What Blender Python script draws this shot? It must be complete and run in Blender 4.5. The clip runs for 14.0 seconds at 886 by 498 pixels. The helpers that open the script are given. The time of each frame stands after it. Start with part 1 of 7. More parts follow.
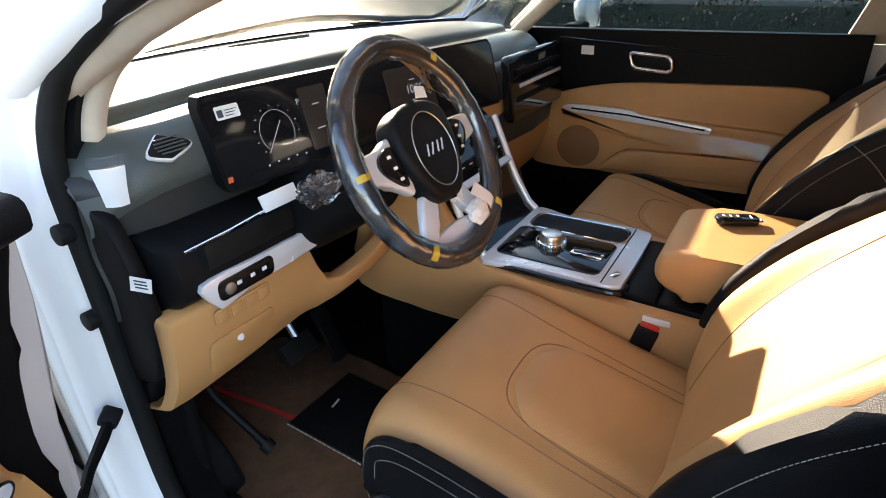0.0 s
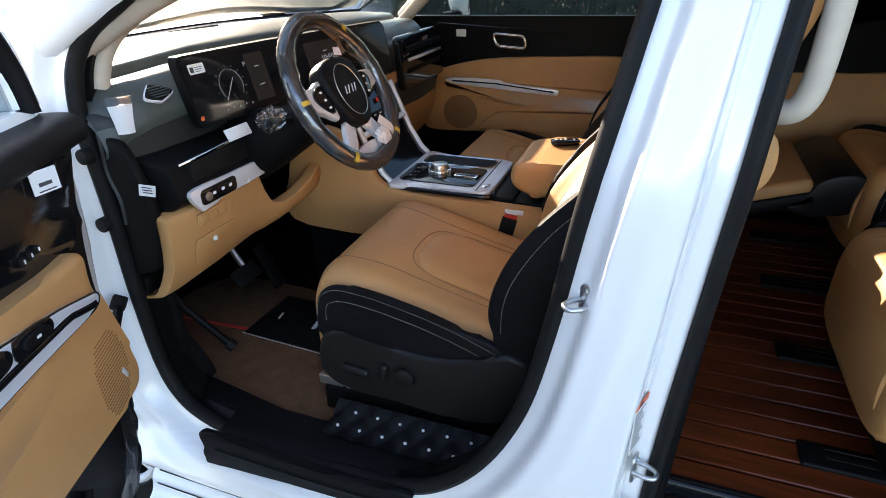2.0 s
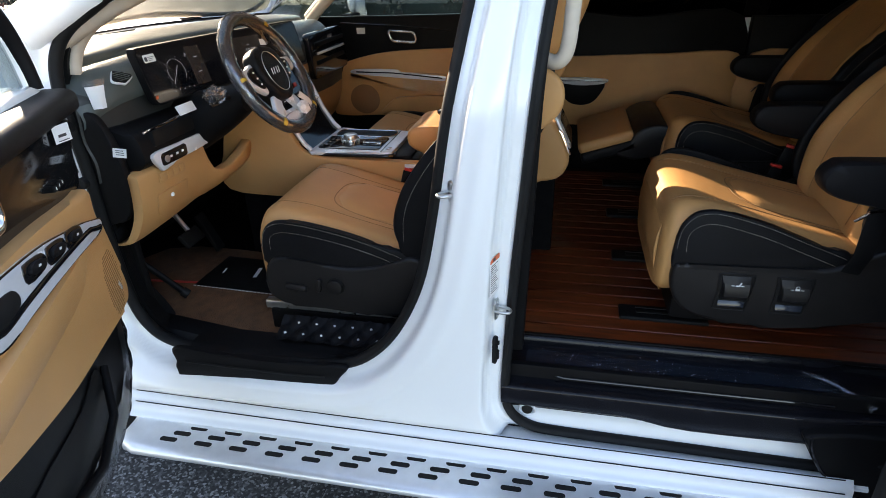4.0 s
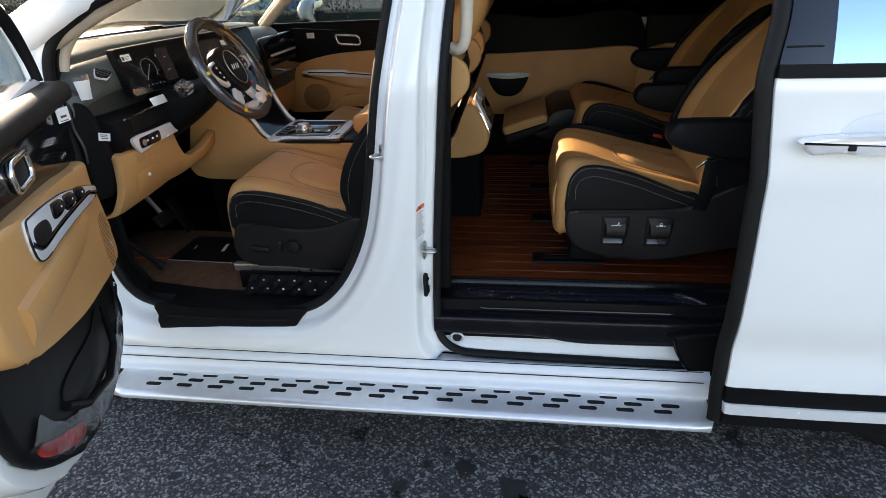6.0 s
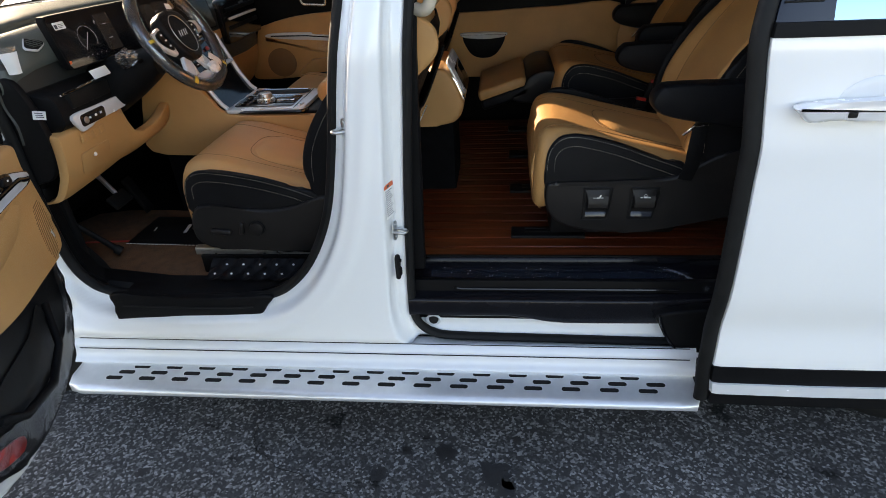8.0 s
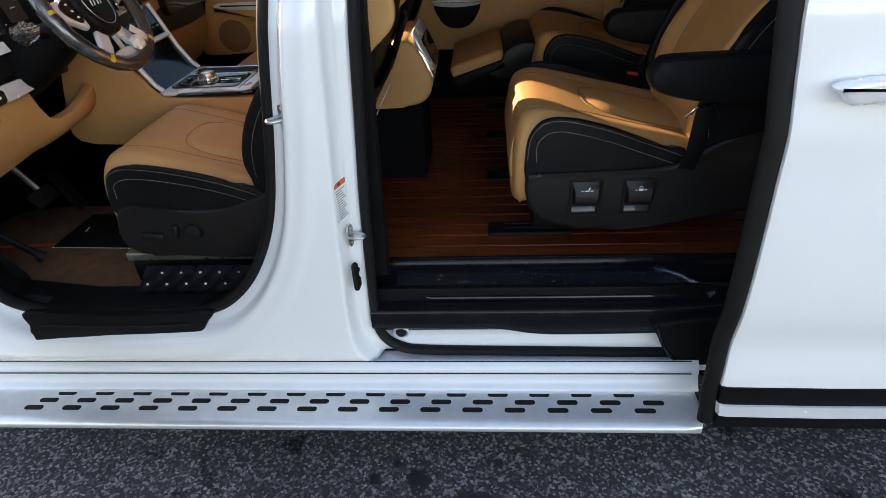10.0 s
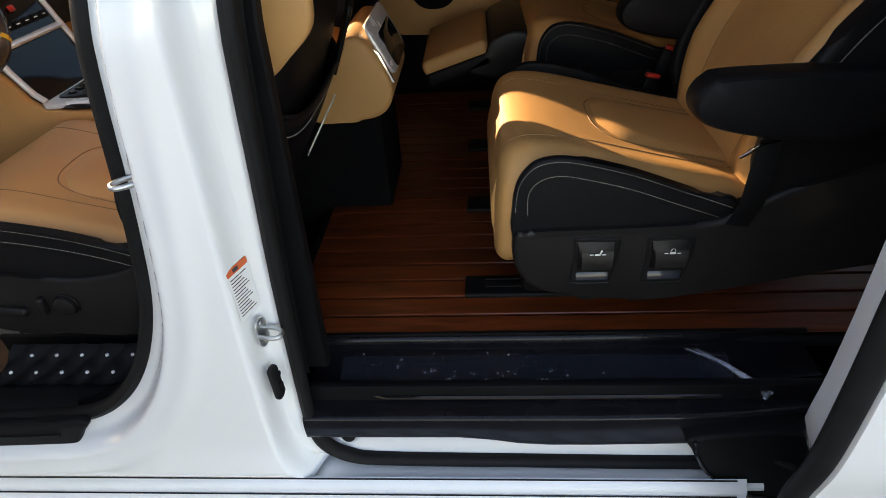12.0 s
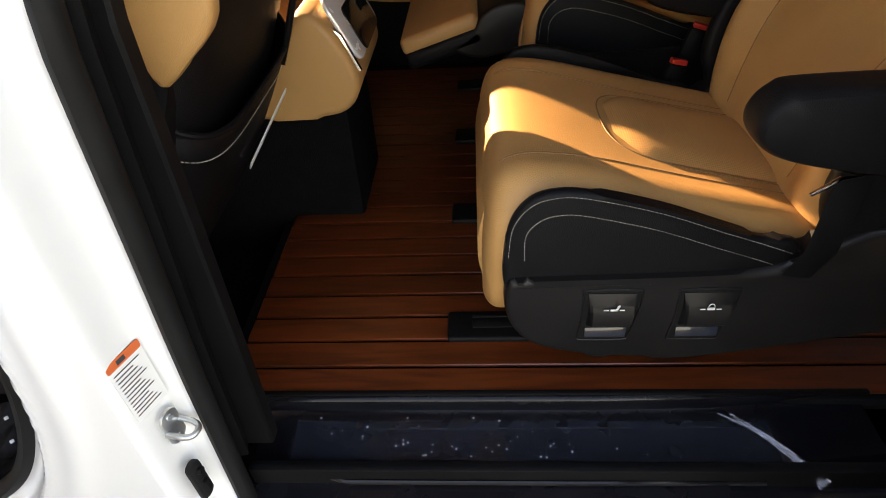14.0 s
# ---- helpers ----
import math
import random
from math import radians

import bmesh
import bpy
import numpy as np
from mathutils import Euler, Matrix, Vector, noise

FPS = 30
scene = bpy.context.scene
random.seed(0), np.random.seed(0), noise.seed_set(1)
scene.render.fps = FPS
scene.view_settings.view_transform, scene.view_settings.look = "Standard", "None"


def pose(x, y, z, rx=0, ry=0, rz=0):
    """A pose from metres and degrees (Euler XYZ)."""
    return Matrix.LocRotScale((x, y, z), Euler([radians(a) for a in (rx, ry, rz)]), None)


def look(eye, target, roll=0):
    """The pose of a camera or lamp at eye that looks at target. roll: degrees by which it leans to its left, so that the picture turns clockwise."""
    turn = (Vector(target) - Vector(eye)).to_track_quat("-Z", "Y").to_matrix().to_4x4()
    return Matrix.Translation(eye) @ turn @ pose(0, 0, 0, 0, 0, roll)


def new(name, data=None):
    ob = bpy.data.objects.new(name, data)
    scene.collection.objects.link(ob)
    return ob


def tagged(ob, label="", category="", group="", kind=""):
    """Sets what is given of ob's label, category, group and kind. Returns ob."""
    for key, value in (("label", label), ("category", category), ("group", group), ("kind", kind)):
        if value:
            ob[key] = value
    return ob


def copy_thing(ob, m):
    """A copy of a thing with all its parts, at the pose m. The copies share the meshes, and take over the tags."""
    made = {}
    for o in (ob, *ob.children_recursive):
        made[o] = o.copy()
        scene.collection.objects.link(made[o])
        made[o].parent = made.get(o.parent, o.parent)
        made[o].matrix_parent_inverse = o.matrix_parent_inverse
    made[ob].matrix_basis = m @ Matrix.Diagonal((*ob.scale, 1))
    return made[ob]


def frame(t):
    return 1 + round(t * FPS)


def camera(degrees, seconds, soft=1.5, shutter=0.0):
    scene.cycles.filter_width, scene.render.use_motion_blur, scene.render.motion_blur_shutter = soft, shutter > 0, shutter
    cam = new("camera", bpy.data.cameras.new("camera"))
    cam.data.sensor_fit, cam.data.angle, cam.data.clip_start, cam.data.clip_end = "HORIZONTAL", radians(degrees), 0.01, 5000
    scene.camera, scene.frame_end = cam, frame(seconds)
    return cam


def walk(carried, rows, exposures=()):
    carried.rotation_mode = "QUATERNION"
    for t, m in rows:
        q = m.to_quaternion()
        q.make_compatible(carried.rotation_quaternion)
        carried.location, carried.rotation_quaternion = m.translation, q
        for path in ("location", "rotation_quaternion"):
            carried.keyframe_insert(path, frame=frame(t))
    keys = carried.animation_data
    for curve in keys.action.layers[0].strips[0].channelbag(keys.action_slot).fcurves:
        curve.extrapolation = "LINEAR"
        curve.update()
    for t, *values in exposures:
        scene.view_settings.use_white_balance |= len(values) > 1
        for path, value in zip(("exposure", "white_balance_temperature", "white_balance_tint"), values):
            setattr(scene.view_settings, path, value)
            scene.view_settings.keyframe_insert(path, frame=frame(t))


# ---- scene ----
cam = camera(75.4, 14.0, soft=0.6)
PATH = [
    (0, (-0.119, 0.098, 1.596), (-1.048, 1.616, 0.684), -1.5),
    (0.5, (-0.13, 0.043, 1.599), (-1.017, 1.587, 0.69), -1.3),
    (1, (-0.102, -0.074, 1.59), (-0.919, 1.511, 0.685), -1.3),
    (1.5, (-0.03, -0.19, 1.591), (-0.756, 1.438, 0.684), -1.3),
    (2, (0.098, -0.354, 1.596), (-0.543, 1.305, 0.681), -1.3),
    (2.5, (0.204, -0.546, 1.605), (-0.357, 1.141, 0.689), -1.4),
    (3, (0.23, -0.635, 1.611), (-0.256, 1.077, 0.697), -1.6),
    (3.2, (0.221, -0.666, 1.607), (-0.234, 1.054, 0.692), -1.5),
    (5.5, (0.425, -1.134, 1.622), (0.132, 0.636, 0.738), -2.5),
    (6, (0.435, -1.191, 1.612), (0.177, 0.585, 0.729), -2.4),
    (6.5, (0.471, -1.173, 1.613), (0.217, 0.588, 0.701), -3.0),
    (7, (0.459, -1.146, 1.609), (0.233, 0.608, 0.676), -2.9),
    (7.5, (0.456, -1.103, 1.61), (0.242, 0.633, 0.641), -3.1),
    (10, (0.482, -0.804, 1.548), (0.333, 0.873, 0.468), -3.6),
    (10.5, (0.557, -0.694, 1.544), (0.405, 0.966, 0.438), -4.0),
    (11, (0.585, -0.613, 1.543), (0.418, 1.031, 0.416), -4.3),
    (11.5, (0.569, -0.445, 1.509), (0.401, 1.193, 0.374), -4.6),
    (12, (0.532, -0.31, 1.499), (0.397, 1.311, 0.335), -4.0),
    (12.5, (0.503, -0.234, 1.495), (0.395, 1.362, 0.294), -3.5),
    (13, (0.504, -0.16, 1.478), (0.396, 1.418, 0.253), -3.8),
    (13.5, (0.522, -0.073, 1.468), (0.417, 1.481, 0.213), -3.5),
    (14, (0.554, -0.016, 1.459), (0.431, 1.524, 0.189), -4.0),
]
walk(cam, [(t, look(eye, target, roll)) for t, eye, target, roll in PATH],
     [(0, 2.74, 6800, 18), (0.7, 2.76, 5900, 22), (1.5, 2.48, 6400, 19), (3, 2.40, 6900, 19), (6.5, 2.10, 7600, 20), (11, 2.17, 7700, 20), (12.5, 2.44, 8900, 22), (14, 2.88, 9600, 25)])

# ---- world and sun ----
SUN_EL, SUN_AZ = radians(18.2), radians(38.3)      # azimuth off the car's nose, towards its right side
to_sun = Vector((-math.cos(SUN_EL) * math.cos(SUN_AZ), math.cos(SUN_EL) * math.sin(SUN_AZ), math.sin(SUN_EL)))
world = bpy.data.worlds.new("sky")
scene.world = world
world.use_nodes = True
wn = world.node_tree.nodes
sky = wn.new("ShaderNodeTexSky")
sky.sky_type = "NISHITA"
sky.sun_disc = False
sky.sun_elevation = SUN_EL
sky.sun_rotation = math.atan2(to_sun.x, to_sun.y)
wn["Background"].inputs["Strength"].default_value = 0.15
world.node_tree.links.new(sky.outputs["Color"], wn["Background"].inputs["Color"])
lamp = bpy.data.lights.new("sun", "SUN")
lamp.energy, lamp.angle, lamp.color = 3.4, radians(0.55), (1.0, 0.90, 0.70)
sun = new("sun", lamp)
sun.matrix_world = Matrix.Translation((-8, 6, 8)) @ to_sun.to_track_quat("Z", "Y").to_matrix().to_4x4()


# ---- materials ----
def mat(name, color, rough=0.5, metal=0.0, vary=0.12, scale=6.0, fine=0.0, fine_scale=400.0, coat=0.0, spec=0.5, kind="noise", rough_vary=0.08, rand=0.0, coords="Object"):
    m = bpy.data.materials.new(name)
    m.use_nodes = True
    nt = m.node_tree
    n, l = nt.nodes, nt.links
    b = n["Principled BSDF"]
    tc = n.new("ShaderNodeTexCoord")
    tex = n.new("ShaderNodeTexNoise")
    tex.inputs["Scale"].default_value, tex.inputs["Detail"].default_value = scale, 6
    l.new(tc.outputs[coords], tex.inputs["Vector"])
    ramp = n.new("ShaderNodeMapRange")
    ramp.inputs["From Min"].default_value, ramp.inputs["From Max"].default_value = 0.3, 0.7
    ramp.inputs["To Min"].default_value, ramp.inputs["To Max"].default_value = 1 - vary, 1 + vary
    l.new(tex.outputs["Fac"], ramp.inputs["Value"])
    value = ramp.outputs["Result"]
    if rand:
        info = n.new("ShaderNodeObjectInfo")
        r2 = n.new("ShaderNodeMapRange")
        r2.inputs["To Min"].default_value, r2.inputs["To Max"].default_value = 1 - rand, 1 + rand
        l.new(info.outputs["Random"], r2.inputs["Value"])
        mul = n.new("ShaderNodeMath")
        mul.operation = "MULTIPLY"
        l.new(value, mul.inputs[0])
        l.new(r2.outputs["Result"], mul.inputs[1])
        value = mul.outputs[0]
    mix = n.new("ShaderNodeVectorMath")
    mix.operation = "SCALE"
    mix.inputs[0].default_value = color
    l.new(value, mix.inputs["Scale"])
    l.new(mix.outputs["Vector"], b.inputs["Base Color"])
    b.inputs["Metallic"].default_value = metal
    b.inputs["Coat Weight"].default_value = coat
    b.inputs["Coat Roughness"].default_value = 0.03
    b.inputs["Specular IOR Level"].default_value = spec
    rr = n.new("ShaderNodeMapRange")
    rr.inputs["To Min"].default_value, rr.inputs["To Max"].default_value = max(0.02, rough - rough_vary), min(1, rough + rough_vary)
    l.new(tex.outputs["Fac"], rr.inputs["Value"])
    l.new(rr.outputs["Result"], b.inputs["Roughness"])
    if fine:
        if kind == "noise":
            f = n.new("ShaderNodeTexNoise")
            f.inputs["Detail"].default_value = 3
        else:
            f = n.new("ShaderNodeTexVoronoi")
            f.inputs["Randomness"].default_value = 0.0 if kind == "dots" else 1.0
        f.inputs["Scale"].default_value = fine_scale
        l.new(tc.outputs[coords], f.inputs["Vector"])
        bump = n.new("ShaderNodeBump")
        bump.inputs["Strength"].default_value, bump.inputs["Distance"].default_value = fine, 0.002
        l.new(f.outputs[0], bump.inputs["Height"])
        l.new(bump.outputs["Normal"], b.inputs["Normal"])
    return m


def glass(name, color=(1, 1, 1), rough=0.0, alpha_like=0.0):
    """Thin clear pane: a mix of see-through and gloss."""
    m = bpy.data.materials.new(name)
    m.use_nodes = True
    n, l = m.node_tree.nodes, m.node_tree.links
    n.remove(n["Principled BSDF"])
    tr, gl, mx, fr = n.new("ShaderNodeBsdfTransparent"), n.new("ShaderNodeBsdfGlossy"), n.new("ShaderNodeMixShader"), n.new("ShaderNodeFresnel")
    tr.inputs["Color"].default_value = (*color, 1)
    gl.inputs["Roughness"].default_value = rough
    fr.inputs["IOR"].default_value = 1.45
    l.new(fr.outputs[0], mx.inputs[0])
    l.new(tr.outputs[0], mx.inputs[1])
    l.new(gl.outputs[0], mx.inputs[2])
    l.new(mx.outputs[0], n["Material Output"].inputs["Surface"])
    return m


def glow(name, color, strength):
    m = mat(name, (0.02, 0.02, 0.02), 0.2)
    b = m.node_tree.nodes["Principled BSDF"]
    b.inputs["Emission Color"].default_value = (*color, 1)
    b.inputs["Emission Strength"].default_value = strength
    return m


WHITE = mat("white_car_paint", (0.86, 0.87, 0.86), 0.22, coat=1.0, vary=0.015, scale=3, rough_vary=0.04, fine=0.03, fine_scale=900)
TAN = mat("tan_leather", (0.56, 0.288, 0.102), 0.50, vary=0.07, scale=9, fine=0.22, fine_scale=700, kind="voronoi")
TANPERF = mat("perforated_tan_leather", (0.56, 0.288, 0.102), 0.52, vary=0.07, scale=9, fine=0.16, fine_scale=260, kind="dots")
SHIELD = mat("black_moulded_seat_plastic", (0.011, 0.010, 0.010), 0.40, spec=0.3, vary=0.15, scale=12, fine=0.12, fine_scale=900)
TANPLASTIC = mat("tan_moulded_plastic", (0.51, 0.27, 0.10), 0.55, vary=0.05, scale=7, fine=0.2, fine_scale=500)
BLACKLEATHER = mat("black_leather", (0.006, 0.006, 0.007), 0.46, spec=0.16, vary=0.2, scale=9, fine=0.25, fine_scale=700, kind="voronoi")
BLACKPLASTIC = mat("black_grained_plastic", (0.0055, 0.0055, 0.006), 0.52, spec=0.12, vary=0.2, scale=12, fine=0.2, fine_scale=600)
DASHPAD = mat("dark_grey_green_dash_leather", (0.062, 0.074, 0.067), 0.36, vary=0.15, scale=9, fine=0.25, fine_scale=600, kind="voronoi")
# Darker copy of the dash leather, with the lower pad's shade in its colour.
DASHSHADE = mat("shaded_dash_leather", (0.022, 0.025, 0.024), 0.45, vary=0.15, scale=9, fine=0.25, fine_scale=600, kind="voronoi")
RUBBER = mat("black_rubber", (0.008, 0.008, 0.008), 0.62, spec=0.2, vary=0.3, scale=20)
GLOSSBLACK = mat("gloss_black", (0.008, 0.008, 0.009), 0.08, vary=0.2, scale=10, rough_vary=0.05)
THRESHOLD = mat("semi_gloss_black_sill", (0.007, 0.007, 0.009), 0.22, spec=0.28, vary=0.2, scale=14, rough_vary=0.08)
SILVER = mat("satin_silver", (0.78, 0.79, 0.80), 0.25, metal=0.25, vary=0.03, scale=15)
CHROME = mat("chrome", (0.86, 0.86, 0.86), 0.06, metal=1.0, vary=0.02, rough_vary=0.03)
ALU = mat("brushed_aluminium", (0.66, 0.68, 0.70), 0.32, metal=0.55, vary=0.05, scale=30, fine=0.1, fine_scale=250)
STEEL = mat("zinc_plated_steel", (0.60, 0.60, 0.58), 0.3, metal=0.9, vary=0.1, scale=40)
# Gloss black; its bluish lift is the sky's sheen, put into the colour.
SWITCHLIP = mat("sky_tinted_gloss_black", (0.022, 0.028, 0.040), 0.15, vary=0.05)
CARPET = mat("brown_floor_mat", (0.15, 0.070, 0.030), 0.9, vary=0.25, scale=30, fine=0.9, fine_scale=260, kind="voronoi")
CARPETBLACK = mat("black_carpet", (0.005, 0.005, 0.0055), 0.95, spec=0.05, vary=0.3, scale=30, fine=0.8, fine_scale=400)
RED = mat("red_plastic", (0.55, 0.03, 0.02), 0.35, vary=0.1)
ORANGE = mat("orange_print", (0.75, 0.14, 0.04), 0.5, vary=0.04)
PAPER = mat("white_paper", (0.80, 0.80, 0.78), 0.6, vary=0.03, scale=20)
INK = mat("dark_print", (0.05, 0.05, 0.055), 0.6, vary=0.1)
THREAD = mat("pale_thread", (0.52, 0.47, 0.38), 0.7, vary=0.1, scale=50)
SEAM = mat("brown_seam", (0.26, 0.135, 0.05), 0.7, vary=0.1)
GRILLE = mat("brown_speaker_grille", (0.24, 0.12, 0.045), 0.6, vary=0.1, fine=0.5, fine_scale=300, kind="dots")
FILMMAT = glass("clear_film", (0.93, 0.95, 0.97), 0.12)


def film(name, milk, ior, scale, bump, tint=(0.97, 0.98, 1.0)):
    """Crinkled clear film: see-through, a little milky, with gloss on its folds."""
    m = bpy.data.materials.new(name)
    m.use_nodes = True
    n, l = m.node_tree.nodes, m.node_tree.links
    n.remove(n["Principled BSDF"])
    tr, di, gl, fr = n.new("ShaderNodeBsdfTransparent"), n.new("ShaderNodeBsdfDiffuse"), n.new("ShaderNodeBsdfGlossy"), n.new("ShaderNodeFresnel")
    a, c, tex, tc, bp_ = n.new("ShaderNodeMixShader"), n.new("ShaderNodeMixShader"), n.new("ShaderNodeTexNoise"), n.new("ShaderNodeTexCoord"), n.new("ShaderNodeBump")
    tr.inputs["Color"].default_value = (*tint, 1)
    di.inputs["Color"].default_value = (0.80, 0.82, 0.86, 1)
    gl.inputs["Roughness"].default_value = 0.10
    fr.inputs["IOR"].default_value = ior
    tex.inputs["Scale"].default_value, tex.inputs["Detail"].default_value, tex.inputs["Distortion"].default_value = scale, 3, 1.5
    bp_.inputs["Strength"].default_value, bp_.inputs["Distance"].default_value = bump, 0.004
    l.new(tc.outputs["Object"], tex.inputs["Vector"])
    l.new(tex.outputs["Fac"], bp_.inputs["Height"])
    for q in (gl, fr, di):
        l.new(bp_.outputs["Normal"], q.inputs["Normal"])
    fold = n.new("ShaderNodeMapRange")
    fold.inputs["From Min"].default_value, fold.inputs["From Max"].default_value = 0.45, 0.75
    fold.inputs["To Min"].default_value, fold.inputs["To Max"].default_value = milk * 0.4, milk * 2.2
    l.new(tex.outputs["Fac"], fold.inputs["Value"])
    l.new(fold.outputs["Result"], a.inputs[0])
    l.new(tr.outputs[0], a.inputs[1])
    l.new(di.outputs[0], a.inputs[2])
    l.new(fr.outputs[0], c.inputs[0])
    l.new(a.outputs[0], c.inputs[1])
    l.new(gl.outputs[0], c.inputs[2])
    l.new(c.outputs[0], n["Material Output"].inputs["Surface"])
    return m


WINDGLASS = glass("windscreen_glass", (0.62, 0.68, 0.64))
TINTGLASS = glass("front_window_glass", (0.45, 0.52, 0.55))
DARKGLASS = glass("dark_privacy_glass", (0.02, 0.025, 0.03))
HEADLINER = mat("beige_headliner", (0.55, 0.47, 0.37), 0.9, vary=0.05, scale=40)
# A greyer, slightly bluer copy of the body white.
GREYMETAL = mat("greyer_white_paint", (0.66, 0.69, 0.72), 0.3, coat=0.6, vary=0.03)


def wood():
    m = mat("reddish_wood_plank", (0.125, 0.024, 0.006), 0.36, vary=0.12, rand=0.25, coat=0.2)
    n, l = m.node_tree.nodes, m.node_tree.links
    tc = n.new("ShaderNodeTexCoord")
    mp = n.new("ShaderNodeMapping")
    mp.inputs["Scale"].default_value = (5.0, 42.0, 42.0)
    info = n.new("ShaderNodeObjectInfo")
    add = n.new("ShaderNodeVectorMath")
    l.new(tc.outputs["Object"], mp.inputs["Vector"])
    l.new(mp.outputs["Vector"], add.inputs[0])
    scl = n.new("ShaderNodeMath")
    scl.operation, scl.inputs[1].default_value = "MULTIPLY", 40
    l.new(info.outputs["Random"], scl.inputs[0])
    l.new(scl.outputs[0], add.inputs[1])
    g = n.new("ShaderNodeTexNoise")
    g.inputs["Scale"].default_value, g.inputs["Detail"].default_value, g.inputs["Distortion"].default_value = 1.0, 7, 0.8
    l.new(add.outputs["Vector"], g.inputs["Vector"])
    r = n.new("ShaderNodeMapRange")
    r.inputs["From Min"].default_value, r.inputs["From Max"].default_value = 0.3, 0.7
    r.inputs["To Min"].default_value, r.inputs["To Max"].default_value = 0.58, 1.38
    l.new(g.outputs["Fac"], r.inputs["Value"])
    b = n["Principled BSDF"]
    old = b.inputs["Base Color"].links[0].from_socket
    v = n.new("ShaderNodeVectorMath")
    v.operation = "SCALE"
    l.new(old, v.inputs[0])
    l.new(r.outputs["Result"], v.inputs["Scale"])
    l.new(v.outputs["Vector"], b.inputs["Base Color"])
    return m


WOOD = wood()


def asphalt():
    m = mat("worn_asphalt", (0.10, 0.099, 0.097), 0.9, spec=0.12, vary=0.25, scale=1.5, fine=0.8, fine_scale=90, kind="voronoi")
    n, l = m.node_tree.nodes, m.node_tree.links
    tc = n.new("ShaderNodeTexCoord")
    v = n.new("ShaderNodeTexVoronoi")
    v.inputs["Scale"].default_value = 130
    l.new(tc.outputs["Object"], v.inputs["Vector"])
    r = n.new("ShaderNodeMapRange")
    r.inputs["From Min"].default_value, r.inputs["From Max"].default_value = 0.1, 1.0
    r.inputs["To Min"].default_value, r.inputs["To Max"].default_value = 0.45, 2.9
    sep = n.new("ShaderNodeSeparateColor")
    l.new(v.outputs["Color"], sep.inputs[0])
    p = n.new("ShaderNodeMath")
    p.operation, p.inputs[1].default_value = "POWER", 4.0
    l.new(sep.outputs[0], p.inputs[0])
    r.inputs["From Min"].default_value = 0.0
    l.new(p.outputs[0], r.inputs["Value"])
    b = n["Principled BSDF"]
    old = b.inputs["Base Color"].links[0].from_socket
    s = n.new("ShaderNodeVectorMath")
    s.operation = "SCALE"
    l.new(old, s.inputs[0])
    l.new(r.outputs["Result"], s.inputs["Scale"])
    st = n.new("ShaderNodeTexNoise")
    st.inputs["Scale"].default_value, st.inputs["Detail"].default_value = 7.0, 5
    l.new(tc.outputs["Object"], st.inputs["Vector"])
    r3 = n.new("ShaderNodeMapRange")
    r3.inputs["From Min"].default_value, r3.inputs["From Max"].default_value = 0.64, 0.70
    r3.inputs["To Min"].default_value, r3.inputs["To Max"].default_value = 1.0, 0.3
    l.new(st.outputs["Fac"], r3.inputs["Value"])
    s2 = n.new("ShaderNodeVectorMath")
    s2.operation = "SCALE"
    l.new(s.outputs["Vector"], s2.inputs[0])
    l.new(r3.outputs["Result"], s2.inputs["Scale"])
    l.new(s2.outputs["Vector"], b.inputs["Base Color"])
    return m


ASPHALT = asphalt()


# ---- shape helpers ----
def part(name, bm, material, parent=None, label="", sharp=38.0):
    """Links a bmesh as one mesh object, under a thing or a part."""
    me = bpy.data.meshes.new(name)
    bmesh.ops.recalc_face_normals(bm, faces=bm.faces[:])
    lim = radians(sharp)
    for f in bm.faces:
        f.smooth = True
    for e in bm.edges:
        if len(e.link_faces) == 2 and e.calc_face_angle(0) > lim:
            e.smooth = False
    bm.to_mesh(me)
    bm.free()
    me.materials.append(material)
    ob = new(name, me)
    if parent is not None:
        ob.parent = parent
    if label:
        ob["label"] = label
    return ob


def thing(name, label, category, m=None, group="", kind=""):
    ob = new(name)
    ob.empty_display_size = 0.05
    if m is not None:
        ob.matrix_basis = m
    return tagged(ob, label, category, group, kind)


def smooth_loop(pts, per=6, closed=True):
    """Catmull-Rom through points of any dimension."""
    p = [np.array(q, float) for q in pts]
    n = len(p)
    out = []
    for i in range(n if closed else n - 1):
        a, b, c, d = (p[(i + k) % n] if closed else p[min(max(i + k, 0), n - 1)] for k in (-1, 0, 1, 2))
        for j in range(per):
            t = j / per
            out.append(0.5 * (2 * b + (c - a) * t + (2 * a - 5 * b + 4 * c - d) * t * t + (3 * b - a - 3 * c + d) * t ** 3))
    if not closed:
        out.append(p[-1])
    return out


def loft(rings, caps=True, closed=True, bm=None):
    bm = bm or bmesh.new()
    vs = [[bm.verts.new(tuple(q)) for q in r] for r in rings]
    m = len(vs[0])
    for a, b in zip(vs, vs[1:]):
        for i in range(m if closed else m - 1):
            j = (i + 1) % m
            bm.faces.new((a[i], a[j], b[j], b[i]))
    if caps:
        bm.faces.new(vs[0][::-1])
        bm.faces.new(vs[-1])
    return bm


